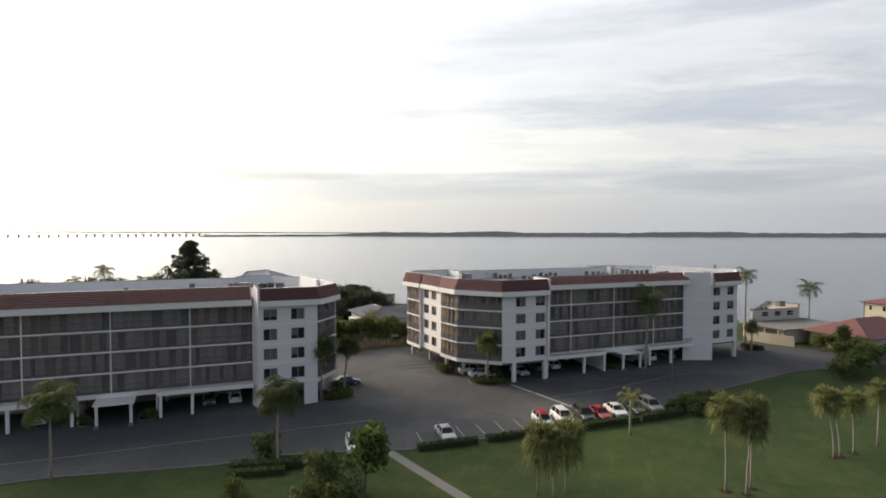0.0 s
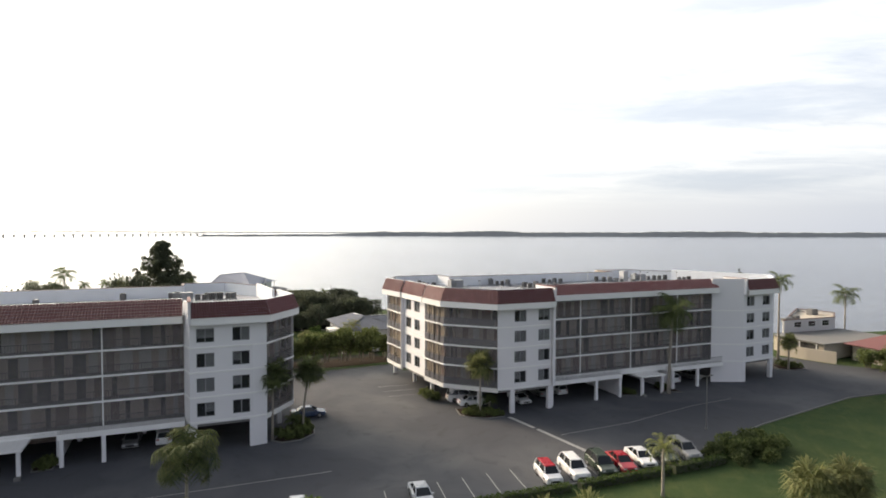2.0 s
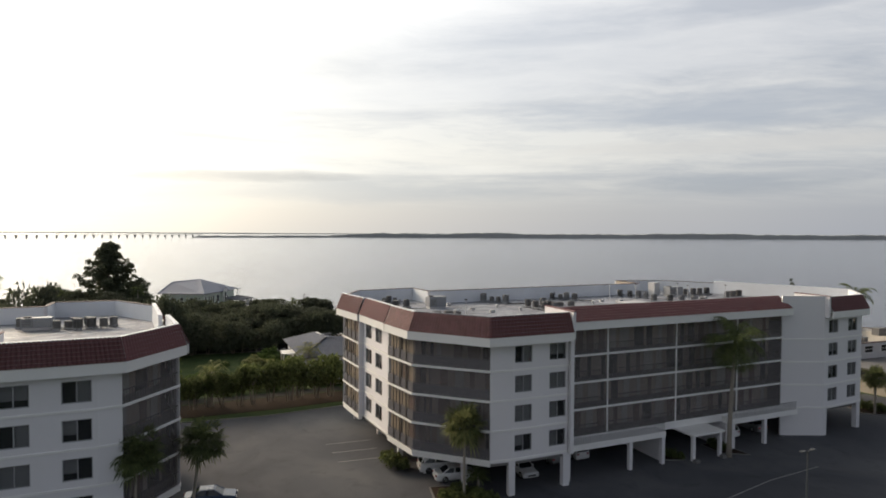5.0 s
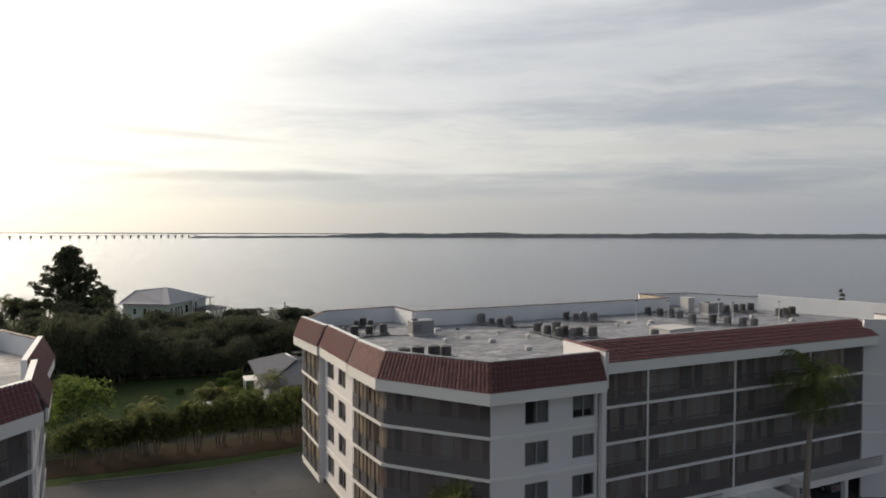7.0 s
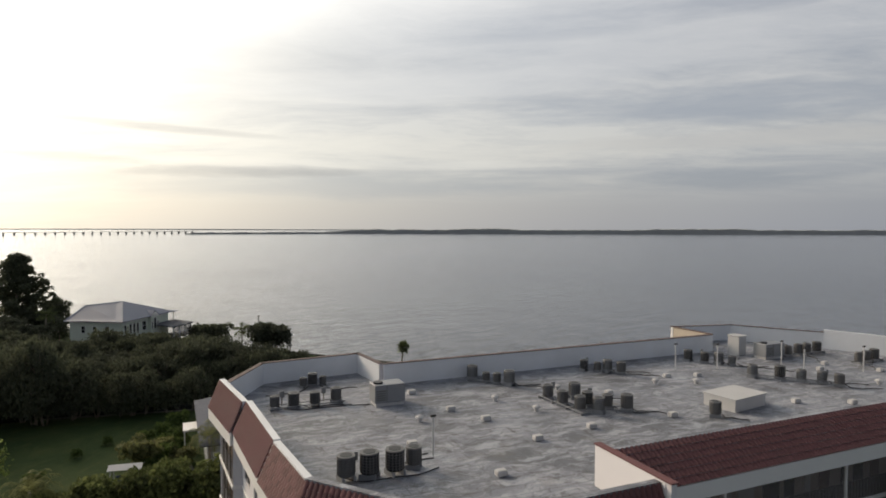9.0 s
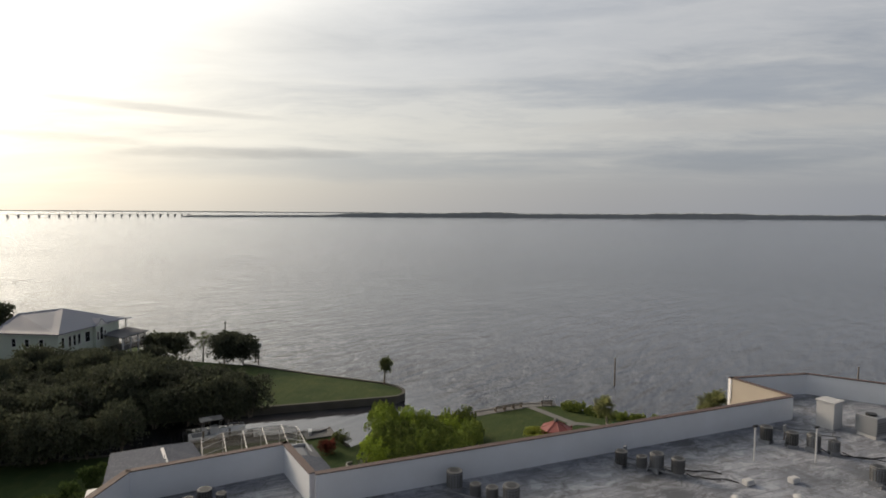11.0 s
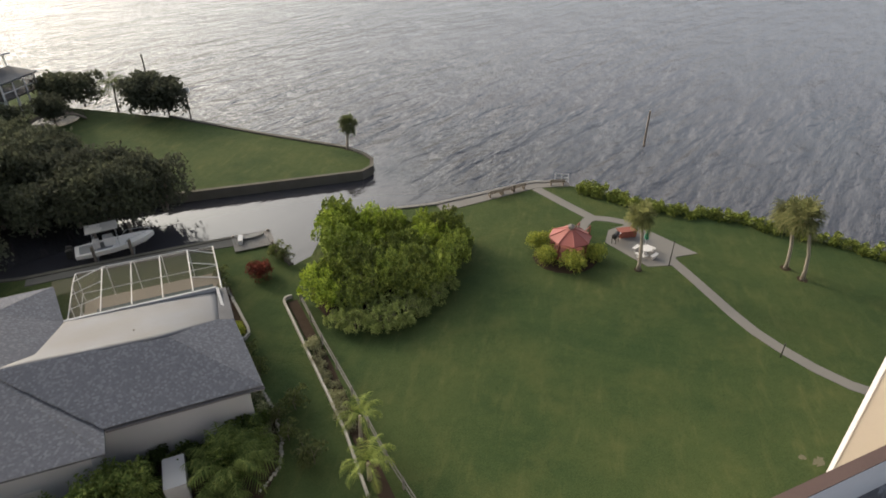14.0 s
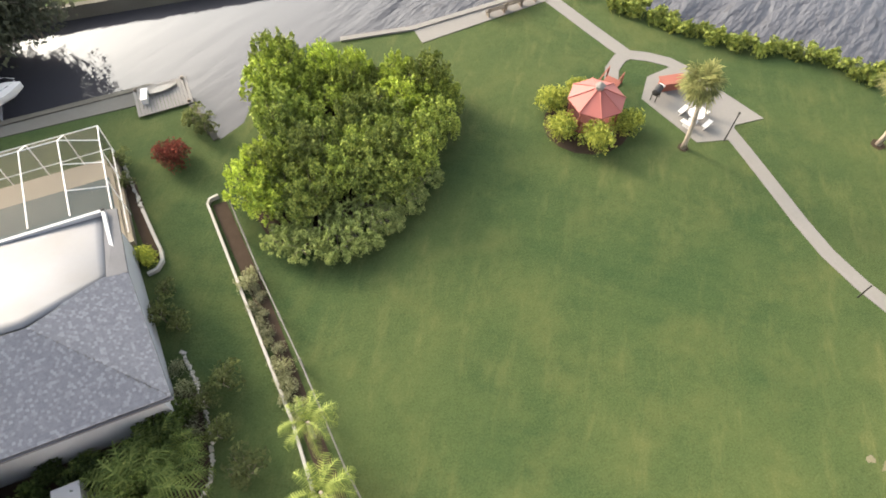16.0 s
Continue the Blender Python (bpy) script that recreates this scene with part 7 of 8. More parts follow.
def pool_cage():
    c = thing("pool_cage", "screened pool enclosure with white aluminium beams", "pool cage")
    x = (49.5, 51.9, 54.1, 56.35, 58.6, 60.7)
    y0, y1, lo, hi, rise = 157.7, 165.3, 3.6, 4.45, 6.0
    zr = [lo, hi, hi, hi, hi, lo]

    def beam(a, b, r=0.042):
        bm = bmesh.new()
        tube(bm, [a, b], [r, r], 4)
        part("beam", bm, TRIM, c)

    for i in range(6):
        beam((x[i], y0, 4.1 if 0 < i < 5 else lo), (x[i], y0 + rise, zr[i]))
        beam((x[i], y0 + rise, zr[i]), (x[i], y1, 3.4))
        beam((x[i], y1, 0.5), (x[i], y1, 3.4))
    for y, z0 in ((y0 + rise, hi), (y1, 3.4)):
        beam((x[1], y, z0), (x[4], y, z0))
        beam((x[0], y, lo if y < y1 else 3.4), (x[1], y, z0))
        beam((x[4], y, z0), (x[5], y, lo if y < y1 else 3.4))
    beam((x[0], y1, 1.3), (x[5], y1, 1.3))
    for xe in (x[0], x[5]):
        for yy in (160.2, 162.8):
            beam((xe, yy, 0.05), (xe, yy, lo))
        beam((xe, y0, 1.3), (xe, y1, 1.3))
        xi = x[1] if xe == x[0] else x[4]
        for yy in (159.6, 161.7):
            beam((xe, yy, lo), (xi, yy, 4.2 if yy < 160 else 4.32))
    for i in range(5):
        for ya_, yb_, f in ((y0, y0 + rise, 0), (y0 + rise, y1, 1)):
            za = [(4.1 if 0 < k < 5 else lo) if f == 0 else zr[k] for k in (i, i + 1)]
            zb = [zr[k] if f == 0 else 3.4 for k in (i, i + 1)]
            bm = bmesh.new()
            pitched(bm, [[(x[i], ya_, za[0]), (x[i + 1], ya_, za[1]), (x[i + 1], yb_, zb[1]), (x[i], yb_, zb[0])]])
            part("screen", bm, CAGE, c)
        bm = bmesh.new()
        pitched(bm, [[(x[i], y1, 0.5), (x[i + 1], y1, 0.05), (x[i + 1], y1, 3.4), (x[i], y1, 3.4)]])
        part("screen", bm, CAGE, c)
    for xe in (x[0], x[5]):
        bm = bmesh.new()
        pitched(bm, [[(xe, y0, 0.05), (xe, y1, 0.05), (xe, y1, 3.4), (xe, y0 + rise, lo), (xe, y0, lo)]])
        part("screen", bm, CAGE, c)
    part("deck", boxed(49.5, 60.7, 157.5, 165.3, -0.1, 0.55), TANDECK, c)
    part("door_box", boxed(47.9, 49.5, 162.2, 164.4, 0.0, 3.6), CAGE, c)
    p = thing("swimming_pool", "small dark-watered swimming pool inside the screen cage", "pool")
    part("coping", boxed(50.3, 60.3, 157.7, 163.7, 0.5, 0.62), TANDECK, p)
    part("water", boxed(50.5, 60.0, 157.9, 163.4, 0.52, 0.63), POOLWATER, p)


grey_house()
pool_cage()


def box_house(name, label, x0, x1, y0, y1, eave, ridge, wall, roof, floors=1, over=0.6, hip=0.3, windows=3):
    h = thing(name, label, "house")
    corners = [(x0, y0), (x1, y0), (x1, y1), (x0, y1)]
    for p, q in zip(corners, corners[1:] + corners[:1]):
        s = Side(p, q)
        bm = bmesh.new()
        s.box(bm, 0, s.len, -0.25, 0, 0, eave)
        part("wall", bm, wall, h)
        for f in range(floors):
            n = max(2, int(s.len / 3.4))
            for k in range(n):
                house_window(h, s, (k + 0.5) * s.len / n - 0.5, 1.0 + f * eave / floors, 1.0, 1.4)
    a, b, c, d = (x0 - over, y0 - over), (x1 + over, y0 - over), (x1 + over, y1 + over), (x0 - over, y1 + over)
    ym = (y0 + y1) / 2
    r0, r1 = x0 + (y1 - y0) * hip, x1 - (y1 - y0) * hip
    part("roof", thick_roof([[(*a, eave), (*b, eave), (r1, ym, ridge), (r0, ym, ridge)], [(*b, eave), (*c, eave), (r1, ym, ridge)], [(*c, eave), (*d, eave), (r0, ym, ridge), (r1, ym, ridge)], [(*d, eave), (*a, eave), (r0, ym, ridge)]]), roof, h)
    return h


def waterfront_house():
    h = thing("waterfront_house", "large pale-green two-storey waterfront house with a grey-blue roof", "house")
    A, C, D, B = (27.6, 212.0), (36.8, 226.0), (25.4, 232.3), (16.2, 218.3)
    E, P, Q = 8.6, (26.8, 222.2, 11.8), (19.7, 222.0, 11.3)
    for plane in ([(*A, E), P, Q, (*B, E)], [(*A, E), (*C, E), P], [(*C, E), (*D, E), P], [(*D, E), (*B, E), Q, P]):
        part("roof", thick_roof([plane[::-1]]), BLUEROOF, h, "grey-blue hipped metal roof")
    inner = inset_poly([A, C, D, B], 0.75)
    for p, q in zip(inner, inner[1:] + inner[:1]):
        s = Side(p, q)
        bm = bmesh.new()
        s.box(bm, 0, s.len, -0.25, 0, 0, E + 0.05)
        part("wall", bm, PALEWALL, h)
        bm = bmesh.new()
        s.box(bm, 0.05, s.len - 0.05, 0, 0.06, E - 0.45, E - 0.15)
        part("frieze", bm, TRIM, h)
    west = Side(inner[3], inner[0])
    for k in (0.22, 0.44, 0.68):
        house_window(h, west, west.len * k, 6.0, 0.9, 1.5)
        house_window(h, west, west.len * k, 2.2, 0.9, 1.5)
    south = Side(inner[0], inner[1])
    for k in (0.6, 2.2, 3.3, 4.4, 6.2):
        house_window(h, south, k, 5.7, 0.75 if k < 6 else 1.3, 2.0)
    for k in (1.4, 4.0, 6.6):
        house_window(h, south, k, 2.0, 1.4, 1.7)
    # bay with a tall window under a small gable
    bm = bmesh.new()
    south.box(bm, 8.2, 11.0, 0, 0.7, 0, E - 0.2)
    part("bay_wall", bm, PALEWALL, h)
    bay = Side(tuple(south.at(8.2, 0.7, 0))[:2], tuple(south.at(11.0, 0.7, 0))[:2])
    for k, w, t in ((0.2, 0.55, 1.7), (0.95, 0.9, 2.5), (2.05, 0.55, 1.7)):
        house_window(h, bay, k, 5.6, w, t)
    g0, g1, g2 = (south.at(8.0, 0.75, E - 0.25), south.at(11.2, 0.75, E - 0.25), south.at(9.6, 0.75, E + 1.0))
    part("bay_gable", wedge(g0, g1, g2, south.at(0, -0.3, 0) - south.at(0, 0, 0)), TRIM, h)
    back = south.at(9.6, -2.6, E + 1.0)
    for p in (g0, g1):
        part("bay_roof", thick_roof([[p + Vector((0, 0, 0.06)), g2 + Vector((0, 0, 0.06)), back + Vector((0, 0, 0.06)), p + (back - g2) + Vector((0, 0, 0.06))]]), BLUEROOF, h)
    # screened porch and its deck beyond the bay
    bm = bmesh.new()
    south.box(bm, 10.4, 17.2, 0.02, 4.6, 3.3, 3.55)
    part("porch_deck", bm, WALKGREY, h)
    c = [south.at(u, v, z) for u, v, z in ((10.0, 0.0, 6.5), (10.0, 4.9, 6.0), (17.6, 4.9, 6.0), (17.6, 0.0, 6.5))]
    part("porch_roof", thick_roof([c], 0.2), SHINGLE, h, "low grey porch roof")
    for u in (10.5, 12.7, 14.9, 17.1):
        bm = bmesh.new()
        south.box(bm, u - 0.1, u + 0.1, 4.4, 4.6, 0, 6.0)
        part("porch_post", bm, TRIM, h)
    bm = bmesh.new()
    south.box(bm, 10.5, 17.1, 4.47, 4.53, 4.4, 4.5)
    part("porch_rail", bm, TRIM, h)
    for u0, u1 in ((10.6, 12.6), (12.8, 14.8), (15.0, 17.0)):
        bm = bmesh.new()
        south.box(bm, u0, u1, 4.48, 4.5, 3.55, 5.95)
        part("porch_screen", bm, SCREEN, h)
    # upper balcony at the river corner
    bm = bmesh.new()
    south.box(bm, south.len, south.len + 2.4, -3.2, 0.0, 5.3, 5.5)
    part("balcony_slab", bm, TRIM, h)
    part("balcony_roof", thick_roof([[south.at(u, v, z) for u, v, z in ((south.len - 0.4, -3.6, E + 0.02), (south.len - 0.4, 0.8, E + 0.02), (south.len + 2.8, 0.8, E - 0.15), (south.len + 2.8, -3.6, E - 0.15))]], 0.16), BLUEROOF, h)
    for v in (-3.0, -0.15):
        bm = bmesh.new()
        south.box(bm, south.len + 2.1, south.len + 2.3, v - 0.1, v + 0.1, 0, E - 0.2)
        part("balcony_post", bm, TRIM, h)
    return h


waterfront_house()


def footbridge(x, y, turn):
    t = thing("footbridge", "weathered grey arched footbridge over a garden pond", "footbridge", (x, y, 0), turn)
    bm = bmesh.new()
    n = 8
    rows = []
    for k in range(n + 1):
        f = k / n * 2 - 1
        z = 0.15 + 1.6 * (1 - f * f)
        rows.append([bm.verts.new(v) for v in ((f * 4.2, -0.6, z - 0.16), (f * 4.2, -0.6, z), (f * 4.2, 0.6, z), (f * 4.2, 0.6, z - 0.16))])
    for a, b in zip(rows, rows[1:]):
        for k in range(4):
            bm.faces.new((a[k], a[(k + 1) % 4], b[(k + 1) % 4], b[k]))
    part("deck", bm, WOODPOLE, t)
    for sy in (-0.57, 0.57):
        for k in range(7):
            f = k / 6 * 2 - 1
            z = 0.1 + 1.6 * (1 - f * f * 0.9)
            part("post", boxed(f * 4.0 - 0.03, f * 4.0 + 0.03, sy - 0.03, sy + 0.03, z, z + 0.6), WOODPOLE, t)
        bm = bmesh.new()
        tube(bm, [(f * 4.0, sy, 0.7 + 1.6 * (1 - f * f * 0.9)) for f in (-1, -0.6, -0.2, 0.2, 0.6, 1)], [0.03] * 6, 6)
        part("handrail", bm, WOODPOLE, t)
    return t


footbridge(42.6, 216.8, 12)
bm = bmesh.new()
prism(bm, [(42.3 + 3.4 * math.cos(a), 218.6 + 3.4 * math.sin(a)) for a in [k * math.pi / 10 for k in range(20)]], -0.6, 0.012)
solid("pond", bm, WATER, "small bright garden pond behind the mangroves", "pond", "structure")

# neighbours beyond the drive
def white_villa():
    h = thing("villa", "white flat-roofed two-level house beyond the drive", "house")
    part("wall", boxed(125.6, 146, 99.8, 111.0, 0, 3.1), CREAM, h)
    part("lower_roof", boxed(124.8, 146.5, 99.2, 111.2, 3.1, 3.32), CONCRETE, h, "pale flat roof of the lower storey")
    plan = [(129.0, 111.4), (144.2, 110.5), (151.7, 115.8), (149.7, 124.1)]
    for p, q in zip(plan, plan[1:] + plan[:1]):
        s = Side(p, q)
        bm = bmesh.new()
        s.box(bm, 0, s.len, -0.25, 0, 0.0, 6.0)
        part("upper_wall", bm, WALLPALE, h)
        bm = bmesh.new()
        s.box(bm, -0.05, s.len + 0.05, -0.32, 0.07, 6.0, 6.14)
        part("parapet_cap", bm, CAPBROWN, h)
    bm = bmesh.new()
    prism(bm, [(x + (142.5 - x) * 0.03, y + (116 - y) * 0.03) for x, y in plan], 5.2, 5.4)
    part("upper_roof", bm, CREAM, h, "sandy flat roof behind a low parapet")
    for x, y, w, d, t in ((131.6, 112.6, 2.4, 1.2, 0.9), (147.6, 118.4, 2.2, 1.4, 1.4), (137.4, 115.0, 1.2, 1.2, 0.8)):
        part("roof_unit", boxed(x - w / 2, x + w / 2, y - d / 2, y + d / 2, 5.4, 5.4 + t), ACGREY, h)
    s = Side(plan[0], plan[1])
    for k in range(3):
        house_window(h, s, 3.0 + k * 4.1, 4.3, 2.2, 1.3)
    # Dark panel on the closed wall paints the shade inside a carport.
    part("carport_opening", boxed(125.5, 125.62, 101.0, 108.4, 0.2, 2.7), DARK, h)
    for y in (101.0, 104.6, 108.4):
        part("carport_post", boxed(124.9, 125.1, y - 0.1, y + 0.1, 0, 3.1), WALLPALE, h)
    part("garden_wall", band([(121.8, 106.5), (122.8, 101.4), (124.3, 96.4)], 0.25, 0, 2.3), CREAM, h, "long cream garden wall")
    return h


white_villa()
box_house("tile_roofed_house", "low house with a broad red-brown tiled roof", 131, 151, 85, 98, 3.2, 6.4, CREAM, TILE, 1, 1.0, 0.45)
box_house("tile_roofed_house", "cream house with a red-brown tiled roof near the river", 172, 190, 98, 112, 6.2, 8.4, CREAM, TILE, 2, 0.8, 0.4)


# ---- shelter, patio furniture, benches ----
def shelter(x, y):
    t = thing("gazebo", "small octagonal garden shelter with a salmon-red roof", "gazebo", (x, y, 0))
    n, R, e, top = 8, 2.1, 1.95, 2.85
    ring = [(R * math.cos(2 * math.pi * (k + 0.5) / n), R * math.sin(2 * math.pi * (k + 0.5) / n)) for k in range(n)]
    for k in range(n):
        a, b = ring[k], ring[(k + 1) % n]
        part("roof_panel", thick_roof([[(*a, e), (*b, e), (b[0] * 0.12, b[1] * 0.12, top), (a[0] * 0.12, a[1] * 0.12, top)]], 0.06), REDROOF, t)
        bm = bmesh.new()
        tube(bm, [(*a, e + 0.03), (a[0] * 0.12, a[1] * 0.12, top + 0.03)], [0.04, 0.04], 5)
        part("rib", bm, REDROOF, t)
        bm = bmesh.new()
        tube(bm, [(a[0] * 0.88, a[1] * 0.88, 0), (a[0] * 0.88, a[1] * 0.88, e)], [0.07, 0.07], 6)
        part("post", bm, REDWOOD, t)
        if k != 1:
            s = Side((a[0] * 0.88, a[1] * 0.88), (b[0] * 0.88, b[1] * 0.88))
            bm = bmesh.new()
            s.box(bm, 0, s.len, -0.03, 0.03, 0.85, 0.93)
            for j in range(7):
                s.box(bm, s.len * (j + 0.5) / 7 - 0.02, s.len * (j + 0.5) / 7 + 0.02, -0.02, 0.02, 0.12, 0.85)
            part("railing", bm, REDWOOD, t)["kind"] = "stuff"
    bm = bmesh.new()
    prism(bm, [(v[0] * 0.95, v[1] * 0.95) for v in ring], 0, 0.12)
    part("floor", bm, REDWOOD, t)
    bm = bmesh.new()
    tube(bm, [(0, 0, top - 0.05), (0, 0, top + 0.25), (0, 0, top + 0.3), (0, 0, top + 0.5)], [0.3, 0.3, 0.38, 0.05], 8)
    part("cupola", bm, CONCRETE, t, "grey louvred cupola")
    ramp = Side((1.3, 1.3), (3.9, 2.9))
    bm = bmesh.new()
    ramp.box(bm, 0, ramp.len, -0.6, 0.6, 0.0, 0.1)
    part("ramp", bm, REDWOOD, t, "red wooden entrance ramp")
    for d in (-0.62, 0.62):
        for u in (0.1, 1.5, 2.95):
            bm = bmesh.new()
            ramp.box(bm, u - 0.05, u + 0.05, d - 0.05, d + 0.05, 0, 0.95)
            part("ramp_post", bm, REDWOOD, t)
        bm = bmesh.new()
        ramp.box(bm, 0, ramp.len, d - 0.04, d + 0.04, 0.9, 1.0)
        part("handrail", bm, REDWOOD, t)
    return t


shelter(93.2, 155.8)


def picnic_table(x, y, turn, r=0.65):
    t = thing("picnic_table", "white round picnic table with curved benches", "table", (x, y, 0.04), turn, group="patio tables")
    bm = bmesh.new()
    tube(bm, [(0, 0, 0.70), (0, 0, 0.75)], [r, r], 18)
    part("tabletop", bm, WHITEPLASTIC, t)
    bm = bmesh.new()
    tube(bm, [(0, 0, 0), (0, 0, 0.1), (0, 0, 0.70)], [0.4, 0.15, 0.12], 10)
    part("pedestal", bm, WHITEPLASTIC, t)
    for k in range(4):
        m = Matrix.Rotation(k * math.pi / 2, 4, "Z")
        bm = bmesh.new()
        box(bm, r + 0.25, r + 0.6, -0.5, 0.5, 0.40, 0.46, m)
        part("bench", bm, WHITEPLASTIC, t)
        bm = bmesh.new()
        box(bm, r + 0.38, r + 0.46, -0.3, 0.3, 0.0, 0.40, m)
        part("bench_leg", bm, WHITEPLASTIC, t)
    return t


picnic_table(100.0, 152.5, 20, 0.6)
t = thing("umbrella", "folded green sun umbrella over the patio table", "umbrella", (100.9, 153.6, 0.04))
bm = bmesh.new()
tube(bm, [(0, 0, 0), (0, 0, 2.5)], [0.025, 0.025], 6)
part("pole", bm, WHITEPLASTIC, t)
bm = bmesh.new()
tube(bm, [(0, 0, 1.0), (0, 0, 1.2), (0, 0, 2.0), (0, 0, 2.45)], [0.2, 0.24, 0.14, 0.03], 8)
part("canopy", bm, GREENCLOTH, t)
bm = bmesh.new()
tube(bm, [(0, 0, 0), (0, 0, 0.1)], [0.3, 0.26], 10)
part("foot", bm, CONCRETE, t)
picnic = thing("brick_grill", "low red-brick barbecue counter on the patio", "barbecue", (100.6, 156.2, 0.04), -12)
part("base", boxed(-0.9, 0.9, -0.4, 0.4, 0, 0.7), REDWOOD, picnic)
part("worktop", boxed(-1.0, 1.0, -0.5, 0.5, 0.7, 0.78), REDWOOD, picnic)
grill = thing("grill", "black round-lidded barbecue grill on legs", "barbecue", (98.7, 155.6, 0.04), 30)
bm = bmesh.new()
tube(bm, [(-0.5, 0, 0.85), (-0.42, 0, 0.85), (0.42, 0, 0.85), (0.5, 0, 0.85)], [0.1, 0.28, 0.28, 0.1], 12)
part("lid", bm, BLACK, grill)
for sx in (-0.35, 0.35):
    for sy in (-0.2, 0.2):
        part("leg", boxed(sx - 0.03, sx + 0.03, sy - 0.03, sy + 0.03, 0, 0.75), BLACK, grill)
part("side_shelf", boxed(0.5, 0.95, -0.22, 0.22, 0.72, 0.76), WHITEPLASTIC, grill)


def bench(x, y, turn, label="brown wooden bench facing the river"):
    t = thing("bench", label, "bench", (x, y, 0.05), turn, group="river benches")
    for k in range(3):
        part("seat_slat", boxed(-0.9, 0.9, -0.22 + k * 0.16, -0.1 + k * 0.16, 0.42, 0.46), WOODPOLE, t)
    for k in range(2):
        part("back_slat", boxed(-0.9, 0.9, -0.3, -0.26, 0.55 + k * 0.18, 0.67 + k * 0.18), WOODPOLE, t)
    for sx in (-0.75, 0.75):
        part("leg", boxed(sx - 0.04, sx + 0.04, -0.3, 0.25, 0, 0.42), WOODPOLE, t)
        part("back_post", boxed(sx - 0.04, sx + 0.04, -0.34, -0.28, 0.42, 0.9), WOODPOLE, t)


bench(92.2, 169.7, 2)
bench(95.4, 170.0, 2)
bench(94.0, 169.9, 2)
bench(100.4, 169.3, -20)
t = thing("handrail", "white pipe handrail at the end of the seawall", "handrail", (101.4, 169.9, 0.05), -35)
for sx in (-0.8, 0.0, 0.8):
    bm = bmesh.new()
    tube(bm, [(sx, 0, 0), (sx, 0, 1.0)], [0.03, 0.03], 6)
    part("post", bm, WHITEPLASTIC, t)
for z in (0.55, 1.0):
    bm = bmesh.new()
    tube(bm, [(-0.8, 0, z), (0.8, 0, z)], [0.03, 0.03], 6)
    part("rail", bm, WHITEPLASTIC, t)


# ---- fence, low wall, dock, boat ----
def rail_fence(pts):
    f = thing("fence", "low weathered rail fence along the lawn", "fence")
    for (x0, y0), (x1, y1) in zip(pts, pts[1:]):
        s = Side((x0, y0), (x1, y1))
        n = max(1, int(s.len / 2.2))
        for k in range(n):
            p = s.at(s.len * k / n, 0, 0)
            part("post", boxed(p.x - 0.06, p.x + 0.06, p.y - 0.06, p.y + 0.06, 0, 1.1), CONCRETE, f)
            for z in (0.5, 1.0):
                a, b = s.at(s.len * k / n, 0, z), s.at(s.len * (k + 1) / n, 0, z)
                bm = bmesh.new()
                tube(bm, [a, b], [0.045, 0.045], 5)
                part("rail", bm, CONCRETE, f)


rail_fence([(66.9, 158.4), (67.3, 152), (67.9, 145.5), (68.3, 139), (69.3, 132), (70.4, 127)])
solid("low_wall", band([(66.3, 159.3), (65.7, 159.2), (65.5, 158.8), (66.0, 150.5), (66.5, 142.6), (66.4, 136)], 0.16, -0.1, 0.35), WALLWHITE, "low white edging wall along the side garden", "wall", "structure")
solid("garden_bed", band([(66.2, 158.8), (66.9, 150), (67.2, 143), (67.5, 136)], 0.9, -0.1, 0.04), MULCH, "dark mulch bed between wall and fence", "planting bed", "structure")


def stone_edging(line, label, seed):
    """A row of small uneven stones along a line."""
    rn = random.Random(seed)
    bm = bmesh.new()
    for (x0, y0), (x1, y1) in zip(line, line[1:]):
        n = max(1, int(math.hypot(x1 - x0, y1 - y0) / 0.2))
        for k in range(n):
            f = (k + rn.uniform(0.2, 0.8)) / n
            w, l, hh = rn.uniform(0.07, 0.14), rn.uniform(0.08, 0.16), rn.uniform(0.08, 0.17)
            m = pose(x0 + (x1 - x0) * f + rn.uniform(-0.05, 0.05), y0 + (y1 - y0) * f, 0, rn.uniform(-8, 8), rn.uniform(-8, 8), rn.uniform(0, 180))
            lo = [bm.verts.new(m @ Vector((sx * w, sy * l, -0.03))) for sx, sy in ((-1, -1), (1, -1), (1, 1), (-1, 1))]
            hi = [bm.verts.new(m @ Vector((sx * w * rn.uniform(0.5, 0.85), sy * l * rn.uniform(0.5, 0.85), hh))) for sx, sy in ((-1, -1), (1, -1), (1, 1), (-1, 1))]
            for j in range(4):
                bm.faces.new((lo[j], lo[(j + 1) % 4], hi[(j + 1) % 4], hi[j]))
            bm.faces.new(hi)
    return solid("edging", bm, WALLWHITE, label, "edging", "stuff")


stone_edging([(60.9, 164.6), (61.3, 161.8), (61.5, 160.0)], "pale stone edging of the side bed", 5)
solid("low_kerb", band([(61.5, 160.2), (61.8, 158.0), (62.05, 156.4), (62.0, 155.6), (61.6, 155.1), (61.0, 155.0)], 0.2, -0.1, 0.28), WALLWHITE, "curved pale kerb of the side bed", "kerb", "structure")
stone_edging([(61.9, 149.2), (62.3, 146.5), (62.4, 143.6), (61.9, 141.4), (60.4, 140.0)], "pale stone edging of the garden bed", 6)
solid("garden_bed", band([(61.0, 163), (61.3, 159.0), (61.6, 156.0)], 0.8, -0.1, 0.05), MULCH, "dark mulch bed beside the pool cage", "planting bed", "structure")
bm = bmesh.new()
prism(bm, [(48, 139), (60, 138.8), (62.0, 141.6), (62.3, 146.2), (61, 147.0), (48, 147)], -0.1, 0.03)
solid("garden_bed", bm, MULCH, "dark mulch bed in front of the grey-roofed house", "planting bed", "structure")
